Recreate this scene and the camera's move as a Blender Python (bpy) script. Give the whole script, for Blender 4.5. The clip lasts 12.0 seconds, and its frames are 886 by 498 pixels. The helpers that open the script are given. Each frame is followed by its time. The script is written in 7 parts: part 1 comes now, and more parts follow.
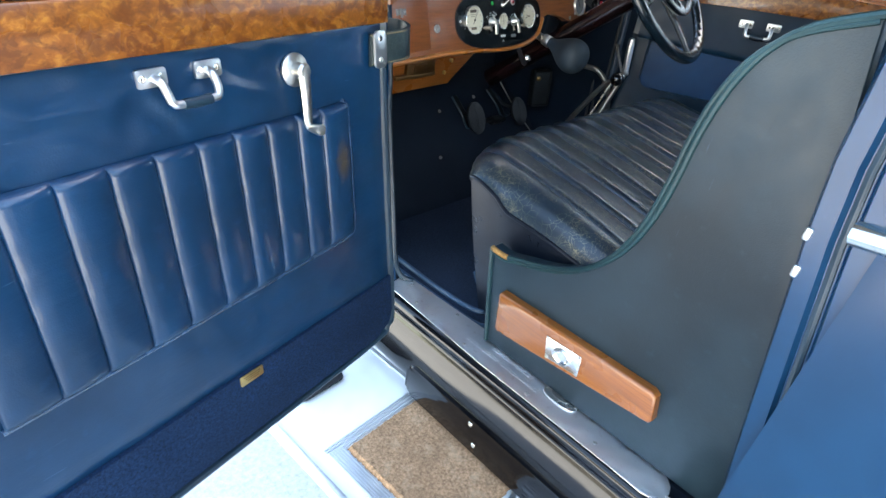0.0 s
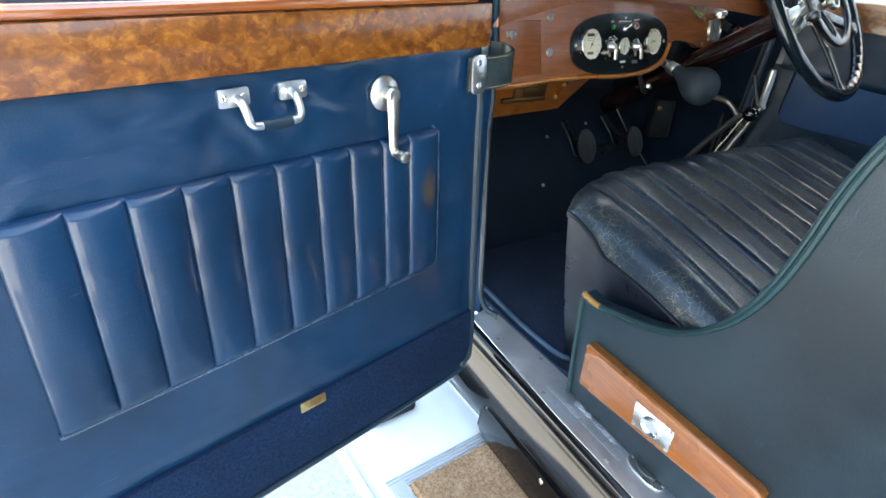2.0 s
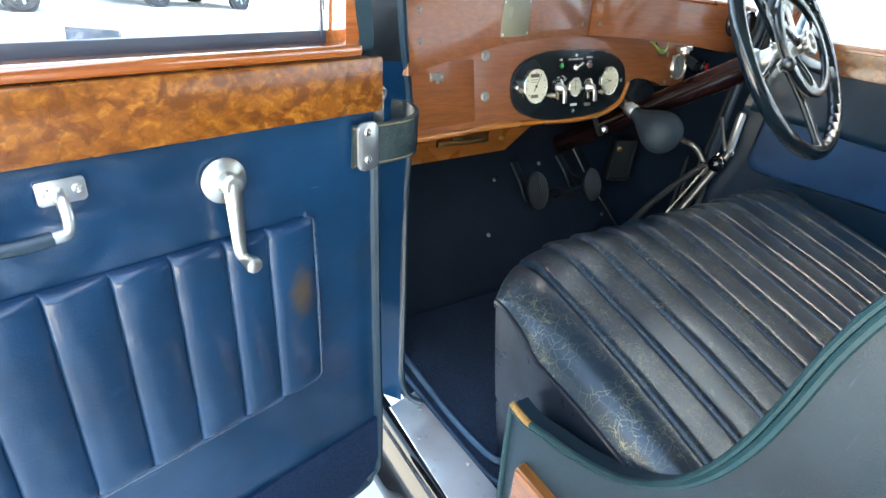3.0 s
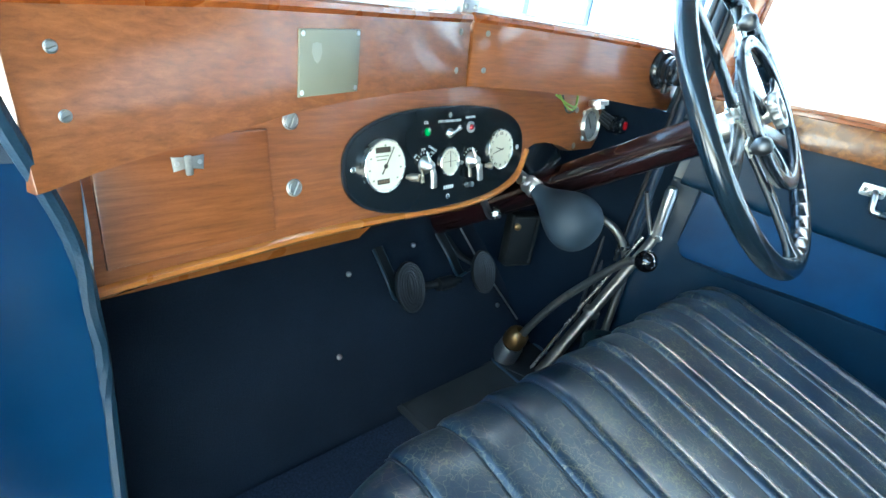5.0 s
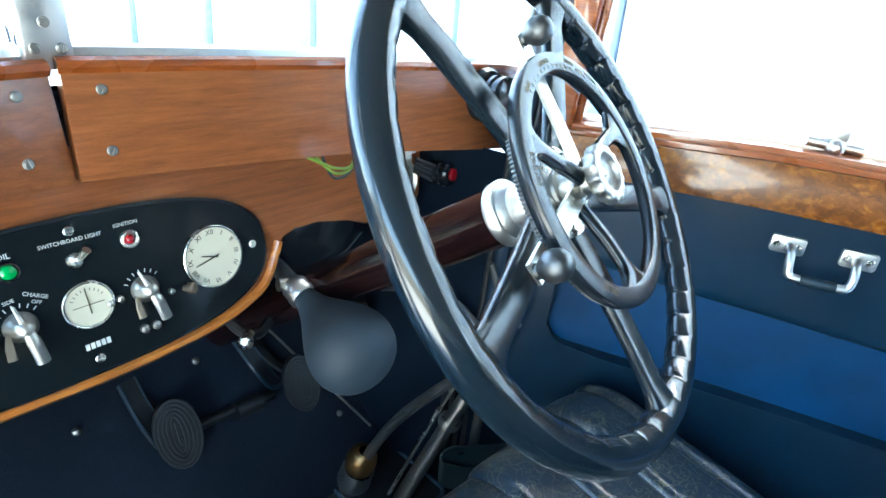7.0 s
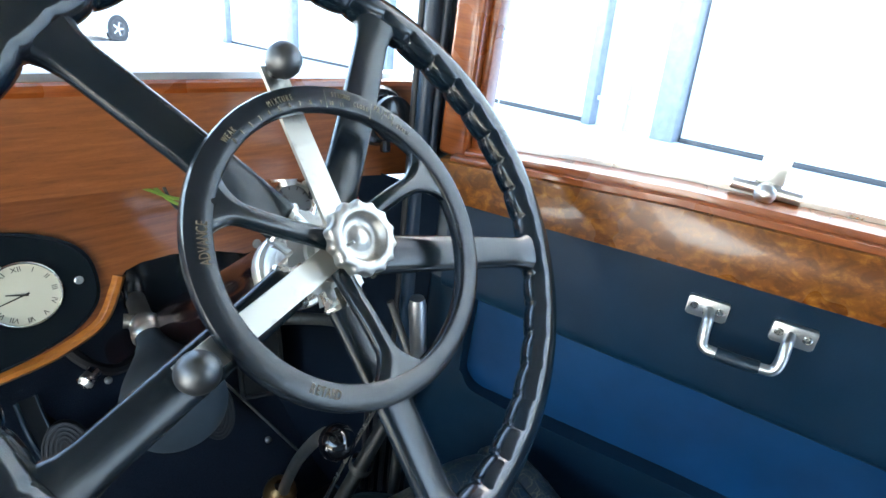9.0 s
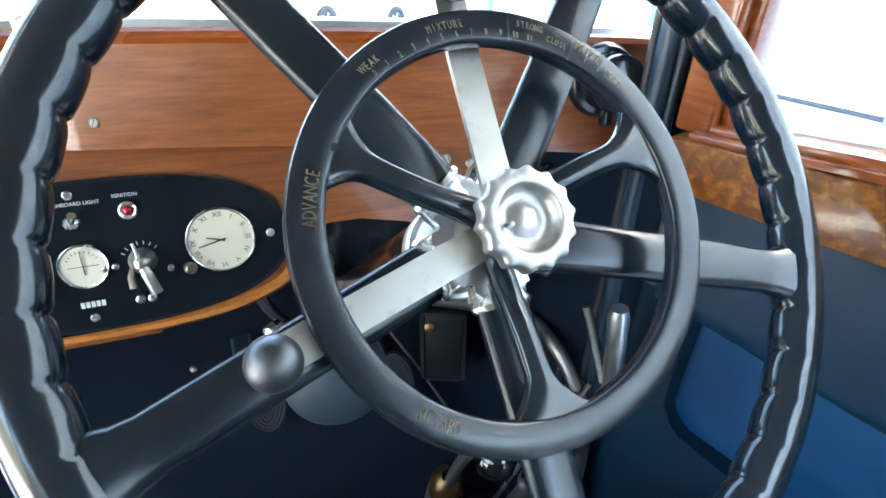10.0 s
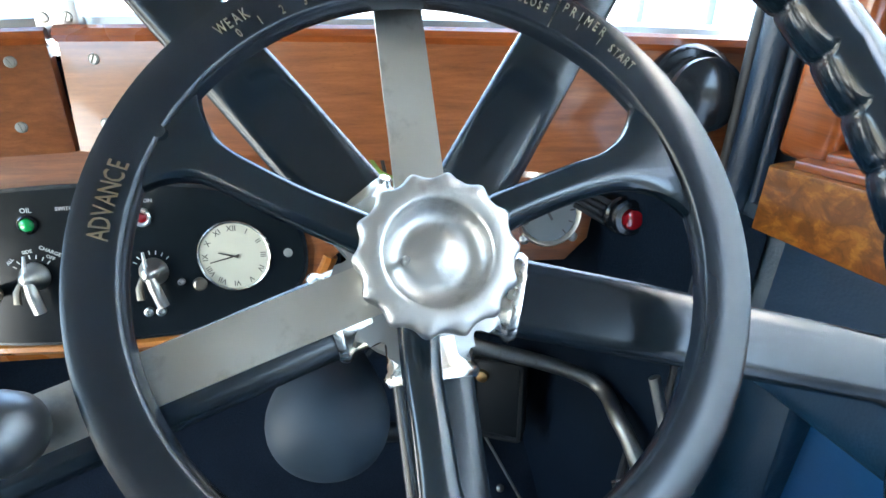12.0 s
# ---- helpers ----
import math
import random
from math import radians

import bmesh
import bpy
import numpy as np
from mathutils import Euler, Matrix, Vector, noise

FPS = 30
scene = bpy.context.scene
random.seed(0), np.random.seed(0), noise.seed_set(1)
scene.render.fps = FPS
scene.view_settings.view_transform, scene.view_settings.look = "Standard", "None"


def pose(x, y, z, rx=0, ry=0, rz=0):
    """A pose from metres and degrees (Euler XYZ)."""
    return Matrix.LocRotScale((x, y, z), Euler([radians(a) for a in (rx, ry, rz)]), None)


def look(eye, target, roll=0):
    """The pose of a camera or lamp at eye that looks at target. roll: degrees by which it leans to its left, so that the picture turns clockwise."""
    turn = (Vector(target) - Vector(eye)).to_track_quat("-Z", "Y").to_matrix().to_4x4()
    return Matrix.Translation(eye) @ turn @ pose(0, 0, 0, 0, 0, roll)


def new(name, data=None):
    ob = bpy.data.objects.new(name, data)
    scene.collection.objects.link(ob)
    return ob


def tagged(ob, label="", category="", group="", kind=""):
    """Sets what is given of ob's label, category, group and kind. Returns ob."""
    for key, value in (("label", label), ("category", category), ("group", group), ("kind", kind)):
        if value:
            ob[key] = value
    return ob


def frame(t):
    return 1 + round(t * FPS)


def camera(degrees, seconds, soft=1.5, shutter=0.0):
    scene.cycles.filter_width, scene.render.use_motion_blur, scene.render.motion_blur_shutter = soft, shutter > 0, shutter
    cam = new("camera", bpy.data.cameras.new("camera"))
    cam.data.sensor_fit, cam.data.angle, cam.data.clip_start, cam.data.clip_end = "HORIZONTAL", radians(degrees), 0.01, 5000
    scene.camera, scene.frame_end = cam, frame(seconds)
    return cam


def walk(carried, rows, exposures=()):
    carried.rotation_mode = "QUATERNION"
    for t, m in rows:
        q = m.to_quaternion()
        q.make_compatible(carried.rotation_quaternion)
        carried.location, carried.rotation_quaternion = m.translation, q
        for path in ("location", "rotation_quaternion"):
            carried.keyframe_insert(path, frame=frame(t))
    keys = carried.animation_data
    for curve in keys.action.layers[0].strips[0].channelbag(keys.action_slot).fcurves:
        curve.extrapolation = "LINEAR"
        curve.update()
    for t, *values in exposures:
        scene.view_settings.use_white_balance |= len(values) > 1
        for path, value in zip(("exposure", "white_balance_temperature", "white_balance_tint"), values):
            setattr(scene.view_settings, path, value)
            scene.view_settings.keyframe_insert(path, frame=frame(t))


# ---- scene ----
cam = camera(75.7, 12.0)
PATH = [
    (0, (-0.8017, -0.8074, 1.4442), (0.3427, 0.1906, 0.4776), 9.27),
    (0.5, (-0.8965, -0.8475, 1.4143), (0.0830, 0.3072, 0.4410), 7.69),
    (1, (-0.9114, -0.8414, 1.3967), (0.0055, 0.3581, 0.4167), 7.67),
    (1.5, (-0.8321, -0.8183, 1.4172), (0.0621, 0.3983, 0.4373), 7.87),
    (2, (-0.7215, -0.7686, 1.4436), (0.1768, 0.4523, 0.4728), 8.27),
    (2.5, (-0.5898, -0.7060, 1.4678), (0.3285, 0.5029, 0.5008), 9.02),
    (3, (-0.4892, -0.6198, 1.4711), (0.4722, 0.5683, 0.5202), 10.22),
    (3.5, (-0.4013, -0.4948, 1.4755), (0.6378, 0.6437, 0.5460), 12.30),
    (3.7, (-0.3730, -0.4638, 1.4779), (0.7036, 0.6540, 0.5661), 12.64),
    (5.3, (-0.0157, -0.2616, 1.4177), (1.2027, 0.7632, 0.5780), 13.95),
    (5.5, (0.0347, -0.2367, 1.4107), (1.2669, 0.7746, 0.5747), 13.48),
    (6, (0.1514, -0.1983, 1.4185), (1.3977, 0.7932, 0.5797), 11.32),
    (6.5, (0.2766, -0.1902, 1.4243), (1.5432, 0.7827, 0.5940), 9.86),
    (7, (0.3653, -0.2352, 1.4645), (1.6339, 0.7373, 0.6369), 9.46),
    (7.5, (0.4350, -0.2784, 1.5049), (1.7057, 0.6979, 0.6850), 9.26),
    (7.7, (0.4627, -0.3042, 1.5191), (1.7274, 0.6798, 0.6993), 9.20),
    (9.3, (0.6319, -0.3293, 1.4987), (1.5671, 0.9061, 0.5826), 6.22),
    (9.5, (0.6473, -0.3184, 1.4849), (1.4289, 1.0015, 0.5431), 4.26),
    (10, (0.6836, -0.2693, 1.4553), (1.1529, 1.1771, 0.4922), 2.33),
    (10.5, (0.7090, -0.2271, 1.4366), (0.9773, 1.2632, 0.4634), 1.05),
    (11, (0.7288, -0.1983, 1.4323), (0.8675, 1.3171, 0.4709), 0.41),
    (11.5, (0.7528, -0.1839, 1.4333), (0.8367, 1.3627, 0.5163), -0.08),
    (12, (0.7854, -0.2093, 1.4118), (0.8765, 1.3592, 0.5336), -0.41),
]
# the car stands nose-up on the forecourt: its own axes against the level ground
PIVOT = Vector((-0.2, -0.3, 0.0))
TILTED = Matrix.Translation(PIVOT) @ Vector((0.05, 0.125, 0.991)).rotation_difference(Vector((0, 0, 1))).to_matrix().to_4x4() @ Matrix.Translation(-PIVOT)
EXPOSURES = [(0.0, 3.55, 7600, 6), (1.5, 3.17, 7600, 6), (2.0, 3.5, 8000, 5), (2.5, 3.88, 8250, 4), (3.7, 4.22, 8100, 3), (5.5, 4.82, 6250, -12), (6.5, 4.75, 6350, -8), (7.0, 4.6, 6700, -4), (9.5, 4.2, 7300, 4), (10.0, 4.55, 7200, 3), (10.5, 4.82, 7300, 3), (12.0, 4.58, 6900, 2)]
walk(cam, [(t, TILTED @ look(eye, target, roll)) for t, eye, target, roll in PATH], EXPOSURES)

# ---- light ----
world = bpy.data.worlds.new("sky")
scene.world = world
world.use_nodes = True
_nt = world.node_tree
_sky = _nt.nodes.new("ShaderNodeTexSky")
_sky.sky_type = 'NISHITA'
_sky.sun_disc = False
SUN_ELEV, SUN_AZ = 46.0, 95.0
_sky.sun_elevation = radians(SUN_ELEV)
_sky.sun_rotation = radians(SUN_AZ)
_sky.altitude = 50
_bg = _nt.nodes["Background"]
_bg.inputs["Strength"].default_value = 0.15
_nt.links.new(_sky.outputs[0], _bg.inputs["Color"])
sun = bpy.data.lights.new("sun", 'SUN')
sun.energy = 5.0
sun.angle = radians(0.6)
sun.color = (1.0, 0.96, 0.9)
sun_ob = new("sun", sun)
_d = Vector((math.sin(radians(SUN_AZ)) * math.cos(radians(SUN_ELEV)), math.cos(radians(SUN_AZ)) * math.cos(radians(SUN_ELEV)), math.sin(radians(SUN_ELEV))))
sun_ob.matrix_world = Matrix.Translation(_d * 30) @ _d.to_track_quat("Z", "Y").to_matrix().to_4x4()


# ---- materials ----
def lin(r, g, b):
    f = lambda c: (c / 12.92 if c <= 0.04045 else ((c + 0.055) / 1.055) ** 2.4)
    return (f(r / 255), f(g / 255), f(b / 255), 1.0)


class Mat:
    """A small builder of node materials in object space."""

    def __init__(self, name, base, rough=0.5, metal=0.0, coat=0.0, spec=0.5):
        self.m = bpy.data.materials.new(name)
        self.m.use_nodes = True
        self.t = self.m.node_tree
        self.b = self.t.nodes["Principled BSDF"]
        self.b.inputs["Base Color"].default_value = base
        self.b.inputs["Roughness"].default_value = rough
        self.b.inputs["Metallic"].default_value = metal
        self.b.inputs["Coat Weight"].default_value = coat
        self.b.inputs["Coat Roughness"].default_value = 0.06
        self.b.inputs["Specular IOR Level"].default_value = spec
        self.base = base
        self.col = None
        self.norm = None
        self.co = self.t.nodes.new("ShaderNodeTexCoord").outputs["Object"]

    def node(self, kind, **kw):
        n = self.t.nodes.new(kind)
        for k, v in kw.items():
            n.inputs[k.replace("_", " ")].default_value = v
        return n

    def link(self, a, b):
        self.t.links.new(a, b)

    def mapped(self, scale=(1, 1, 1), rot=(0, 0, 0), src=None):
        n = self.t.nodes.new("ShaderNodeMapping")
        n.inputs["Scale"].default_value = scale
        n.inputs["Rotation"].default_value = rot
        self.link(src or self.co, n.inputs["Vector"])
        return n.outputs[0]

    def noise(self, scale, detail=4.0, rough=0.55, vec=None, distort=0.0):
        n = self.node("ShaderNodeTexNoise", Scale=scale, Detail=detail, Roughness=rough, Distortion=distort)
        self.link(vec or self.co, n.inputs["Vector"])
        return n.outputs["Fac"]

    def voronoi(self, scale, feature='F1', vec=None, rand=1.0):
        n = self.node("ShaderNodeTexVoronoi", Scale=scale, Randomness=rand)
        n.feature = feature
        self.link(vec or self.co, n.inputs["Vector"])
        return n.outputs["Distance"]

    def ramp(self, fac, *stops):
        n = self.t.nodes.new("ShaderNodeValToRGB")
        els = n.color_ramp.elements
        while len(els) < len(stops):
            els.new(0.5)
        for e, (p, c) in zip(els, stops):
            e.position = p
            e.color = c if isinstance(c, tuple) else (c, c, c, 1)
        self.link(fac, n.inputs[0])
        return n.outputs[0]

    def math(self, op, a, b=None):
        n = self.t.nodes.new("ShaderNodeMath")
        n.operation = op
        for i, v in enumerate((a, b)):
            if v is None:
                continue
            if isinstance(v, (int, float)):
                n.inputs[i].default_value = v
            else:
                self.link(v, n.inputs[i])
        return n.outputs[0]

    def mix(self, fac, a, b, mode='MIX'):
        n = self.t.nodes.new("ShaderNodeMix")
        n.data_type = 'RGBA'
        n.blend_type = mode
        for i, v in ((0, fac), (6, a), (7, b)):
            if isinstance(v, (int, float, tuple)):
                n.inputs[i].default_value = v
            else:
                self.link(v, n.inputs[i])
        return n.outputs[2]

    def colour(self, out):
        self.col = out
        self.link(out, self.b.inputs["Base Color"])
        return self

    def rough(self, out):
        self.link(out, self.b.inputs["Roughness"])
        return self

    def bump(self, h, strength=0.3, dist=0.002):
        n = self.node("ShaderNodeBump", Strength=strength, Distance=dist)
        self.link(h, n.inputs["Height"])
        if self.norm:
            self.link(self.norm, n.inputs["Normal"])
        self.norm = n.outputs[0]
        self.link(self.norm, self.b.inputs["Normal"])
        return self


def sc(c, f):
    return (min(1, c[0] * f), min(1, c[1] * f), min(1, c[2] * f), 1)


def leather(name, base, rough=0.38, cracks=None, wear=0.35, crease=0.25, coat=0.0, coat_rough=0.28, stain=None, spec=0.6, scuff=0.0, mottle=(5, 0.72, 1.3), fine=0.3, wrinkle=0.0, polish=0.12):
    m = Mat(name, base, rough, coat=coat, spec=spec)
    m.b.inputs["Coat Roughness"].default_value = coat_rough
    broad = m.noise(mottle[0], 4)
    mid = m.noise(38, 5)
    c = m.mix(m.ramp(broad, (0.35, 0.0), (0.7, 1.0)), sc(base, mottle[1]), sc(base, mottle[2]))
    c = m.mix(m.ramp(mid, (0.62, 0.0), (0.8, wear)), c, sc(base, 2.0))
    grain = m.voronoi(420)
    m.bump(grain, fine, 0.0007)
    if crease:
        m.bump(m.noise(45, 3, 0.6, distort=0.5), crease * 0.5, 0.002)
        m.bump(m.noise(9, 2, 0.5, distort=0.3), crease * 0.6, 0.012)
    if wrinkle:
        w = m.noise(1.0, 4, 0.6, m.mapped((13, 85, 13), (0, 0, 0.2)))
        m.bump(m.math('MULTIPLY', w, m.ramp(m.noise(6, 3), (0.42, 0.15), (0.62, 1.0))), wrinkle, 0.004)
    r = m.ramp(m.noise(26, 5), (0.3, rough - polish * 0.8), (0.72, rough + polish))
    if cracks:
        warp = m.t.nodes.new("ShaderNodeVectorMath")
        warp.operation = 'MULTIPLY_ADD'
        nz = m.node("ShaderNodeTexNoise", Scale=22.0, Detail=3.0)
        m.link(m.co, nz.inputs["Vector"])
        m.link(nz.outputs["Color"], warp.inputs[0])
        warp.inputs[1].default_value = (0.035, 0.035, 0.035)
        m.link(m.co, warp.inputs[2])
        lines = None
        for s, w in ((42, 0.011), (90, 0.015)):
            d = m.math('ABSOLUTE', m.math('SUBTRACT', m.noise(s, 2, 0.5, warp.outputs[0]), 0.5))
            k = m.ramp(d, (0.0, 1.0), (w, 0.0))
            patch = m.ramp(m.noise(7.0 + s * 0.05, 3), (0.46, 0.0), (0.56, 1.0))
            k = m.math('MULTIPLY', k, patch)
            lines = k if lines is None else m.math('MAXIMUM', lines, k)
        for s, w in ((26, 0.016), (60, 0.03)):
            v = m.t.nodes.new("ShaderNodeTexVoronoi")
            v.feature = 'DISTANCE_TO_EDGE'
            v.inputs["Scale"].default_value = s
            m.link(warp.outputs[0], v.inputs["Vector"])
            k = m.ramp(v.outputs["Distance"], (0.0, 0.9), (w, 0.0))
            k = m.math('MULTIPLY', k, m.ramp(m.noise(9.0 + s * 0.1, 4), (0.44, 0.0), (0.6, 1.0)))
            lines = m.math('MAXIMUM', lines, k)
        c = m.mix(m.math('MULTIPLY', lines, 0.72), c, cracks)
        rubbed = m.math('MULTIPLY', m.ramp(m.noise(150, 4, 0.7), (0.52, 0.0), (0.66, 1.0)), m.ramp(m.noise(8, 4, 0.6), (0.58, 0.0), (0.72, 0.22)))
        c = m.mix(rubbed, c, cracks)
    if scuff:
        fine = m.noise(1.0, 3, 0.5, m.mapped((14, 150, 14), (0.2, 0.1, 0.7)))
        k = m.math('MULTIPLY', m.ramp(fine, (0.7, 0.0), (0.76, 1.0)), m.ramp(m.noise(4.5, 3), (0.5, 0.0), (0.62, scuff)))
        c = m.mix(k, c, lin(96, 118, 146))
    if stain:
        at, size, tint = stain
        d = m.t.nodes.new("ShaderNodeVectorMath")
        d.operation = 'DISTANCE'
        m.link(m.mapped((1 / size[0], 1 / size[1], 0)), d.inputs[0])
        d.inputs[1].default_value = (at[0] / size[0], at[1] / size[1], 0)
        k = m.math('ADD', d.outputs["Value"], m.math('MULTIPLY', m.noise(60, 4), 0.9))
        c = m.mix(m.ramp(m.math('MULTIPLY', k, 0.5), (0.35, 0.75), (0.72, 0.0)), c, tint)
    m.colour(c)
    if polish:
        m.rough(r)
    return m.m


def varnish(name, base, dark, light, grain=(2.2, 60, 60), coat=0.8, rough=0.28, burl=False, coat_rough=0.06, spec=0.5):
    m = Mat(name, base, rough, coat=coat, spec=spec)
    m.b.inputs["Coat Roughness"].default_value = coat_rough
    if burl:
        w = m.node("ShaderNodeTexNoise", Scale=14.0, Detail=5.0, Distortion=0.8)
        m.link(m.co, w.inputs["Vector"])
        n1 = m.noise(120, 4, 0.6, m.mapped((0.8, 1, 1)), 0.6)
        n2 = m.noise(62, 4, 0.6, m.mapped((0.8, 1, 1)), 0.6)
        n3 = m.noise(6, 3)
        c = m.ramp(n1, (0.3, sc(base, 0.7)), (0.5, base), (0.7, light))
        c = m.mix(m.ramp(n2, (0.42, 0.75), (0.54, 0.0)), c, dark)
        c = m.mix(m.ramp(n3, (0.35, 0.4), (0.6, 0.0)), c, sc(base, 0.5))
        eyes = m.voronoi(46, 'F1', w.outputs["Color"])
        c = m.mix(m.ramp(eyes, (0.06, 0.5), (0.2, 0.0)), c, dark)
    else:
        v = m.mapped(grain)
        n1 = m.noise(3.2, 7, 0.66, v, 0.35)
        n2 = m.noise(1.7, 4, 0.5)
        pores = m.noise(9.0, 3, 0.6, m.mapped((grain[0] * 4, grain[1] * 5, grain[2] * 5)))
        c = m.ramp(n1, (0.2, dark), (0.5, base), (0.8, light))
        c = m.mix(m.ramp(n2, (0.35, 0.4), (0.65, 0.0)), c, sc(base, 0.62))
        c = m.mix(m.ramp(pores, (0.58, 0.0), (0.7, 0.5)), c, sc(dark, 0.8))
        m.bump(n1, 0.06, 0.0006)
    m.colour(c)
    m.rough(m.ramp(m.noise(14, 2), (0.3, rough - 0.03), (0.7, rough + 0.04)))
    m.bump(m.noise(5, 3), 0.05, 0.006)
    return m.m


def metal(name, base, rough, spots=0.3, dirt=(0.12, 0.1, 0.08, 1), pits=0.03):
    m = Mat(name, base, rough, 1.0)
    n = m.noise(70, 6, 0.6)
    m.colour(m.mix(m.ramp(n, (0.58, 0.0), (0.74, spots)), base, dirt))
    m.rough(m.ramp(m.noise(32, 5), (0.3, max(0.04, rough - 0.07)), (0.7, rough + 0.13)))
    m.bump(m.noise(140 if pits < 0.1 else 320, 3), pits, 0.0006)
    return m.m


def paint(name, base, rough=0.3, coat=0.6, var=0.25, bump=0.04, spec=0.5, size=7):
    m = Mat(name, base, rough, coat=coat, spec=spec)
    m.colour(m.mix(m.ramp(m.noise(size, 2), (0.35, 0.0), (0.7, 1.0)), sc(base, 1 - var), sc(base, 1 + var)))
    if bump > 0.02:
        m.rough(m.ramp(m.noise(size * 2, 2), (0.3, max(0.05, rough - 0.03)), (0.7, rough + 0.05)))
        m.bump(m.noise(60, 4), bump, 0.001)
    return m.m


def pile(name, base, scale=520, rough=0.95, var=0.5, depth=0.004, streak=None):
    m = Mat(name, base, rough, spec=0.15)
    n = m.noise(scale, 4, 0.7)
    b = m.noise(8, 4)
    c = m.ramp(n, (0.3, sc(base, 1 - var)), (0.7, sc(base, 1 + var)))
    c = m.mix(m.ramp(b, (0.35, 0.45), (0.65, 0.0)), c, sc(base, 0.6))
    if streak:
        c = m.mix(m.ramp(m.noise(30, 5), (0.55, 0.0), (0.72, 0.5)), c, streak)
    m.colour(c)
    m.bump(n, 0.6, depth)
    return m.m


def glass(name, tint=(1, 1, 1, 1), rough=0.0):
    m = Mat(name, tint, rough)
    m.b.inputs["Transmission Weight"].default_value = 1.0
    m.b.inputs["IOR"].default_value = 1.06
    return m.m


BLUE = lin(7, 45, 73)
M_LEATHER = leather("blue_leather", BLUE, 0.36, crease=0.2, fine=0.16, coat=0.5, coat_rough=0.13, spec=0.3, scuff=0.75, wrinkle=0.22, polish=0.05)
M_PAD = leather("stained_blue_leather", BLUE, 0.36, crease=0.2, fine=0.16, coat=0.5, coat_rough=0.13, spec=0.3, scuff=0.75, wrinkle=0.22, polish=0.05, stain=((0.262, 0.432), (0.02, 0.045), lin(80, 64, 38)))
M_LEATHER_DK = leather("dark_blue_leather", lin(16, 42, 56), 0.4)
M_KICK = pile("kick_carpet", lin(12, 25, 38), 500, var=0.3, depth=0.0015)
M_DOORPAD = leather("door_pad_leather", lin(8, 40, 60), 0.42, crease=0.1, fine=0.2, wear=0.12, spec=0.3)
M_SURROUND = leather("surround_leather", lin(8, 38, 56), 0.42, crease=0.1, fine=0.15, spec=0.3)
M_POST = leather("post_leather", lin(34, 56, 64), 0.4, crease=0.3, spec=0.45)
M_PILLAR = leather("pillar_leather", lin(22, 44, 62), 0.4, crease=0.1, spec=0.5)
M_GLOSSBLK = paint("polished_black_knob", (0.004, 0.004, 0.005, 1), 0.06, 0.5, 0.1, 0.0)
M_POCKET = leather("pocket_leather", lin(0, 62, 104), 0.5, crease=0.06, fine=0.1, wear=0.1, spec=0.35)
M_SEAT = leather("cracked_leather", lin(12, 34, 48), 0.29, cracks=lin(128, 122, 94), wear=0.0, crease=0.0, fine=0.05, spec=0.58, polish=0.0, mottle=(9, 0.8, 1.2))
M_SIDE = leather("grey_green_leather", lin(25, 41, 49), 0.42, crease=0.1, spec=0.35, scuff=0.3, mottle=(3.2, 0.5, 1.45))
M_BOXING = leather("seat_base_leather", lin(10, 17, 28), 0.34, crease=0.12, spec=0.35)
# Welt coloured paler than the pad, for the highlight along its lower edge.
M_WELT = leather("highlight_welt", lin(40, 66, 92), 0.25, coat=0.6, coat_rough=0.15)
M_SEAM = leather("seam_leather", lin(12, 28, 40), 0.4)
M_STRAP = leather("strap_leather", lin(22, 38, 42), 0.36, cracks=lin(62, 72, 66), crease=0.1)
M_TANHIDE = pile("worn_tan_hide", lin(150, 112, 66), 300, 0.9, 0.5, 0.001, lin(40, 70, 66))
M_TAN = paint("tan_thread", lin(110, 98, 74), 0.8, 0.0, 0.2, 0.05)
M_PIPING = leather("green_piping", lin(16, 47, 51), 0.42, spec=0.35)
M_CARPET = pile("navy_carpet", lin(18, 40, 66), 260, var=0.65)
M_CARPET_DK = pile("dark_carpet", lin(28, 37, 48), 600)
M_FLOORCARPET = pile("floor_carpet_pile", lin(37, 48, 64), 240, var=0.7)
M_BINDING = leather("carpet_binding", lin(54, 80, 102), 0.4)
M_BURL = varnish("burl_walnut", lin(136, 78, 27), lin(84, 40, 17), lin(172, 112, 44), burl=True, coat=0.3)
M_CAP = varnish("varnished_capping", lin(142, 70, 27), lin(92, 41, 16), lin(180, 100, 44), grain=(2.2, 60, 60), coat=0.5)
M_SILLTOP = varnish("polished_sill", lin(150, 80, 36), lin(104, 50, 22), lin(186, 112, 56), coat=1.0, rough=0.14)
M_SILLTOP.node_tree.nodes["Principled BSDF"].inputs["Coat IOR"].default_value = 1.9
M_MAHOG = varnish("mahogany", lin(134, 76, 40), lin(86, 45, 24), lin(162, 102, 58), coat=0.5, coat_rough=0.12, rough=0.34, spec=0.3)
M_LIP = varnish("honey_wood", lin(174, 104, 44), lin(128, 72, 30), lin(204, 134, 62))
M_BLOCK = varnish("polished_teak", lin(140, 80, 30), lin(88, 46, 18), lin(168, 104, 44), grain=(60, 2.5, 60), coat=0.6)
M_NICKEL = metal("nickel", (0.74, 0.72, 0.67, 1), 0.22, 0.25)
M_SATIN = metal("satin_aluminium", (0.72, 0.72, 0.71, 1), 0.34, 0.2)
M_ALU = metal("worn_aluminium", (0.8, 0.81, 0.82, 1), 0.46, 0.3, (0.45, 0.4, 0.37, 1))
M_STEEL = metal("dull_steel", (0.46, 0.45, 0.42, 1), 0.36, 0.5)
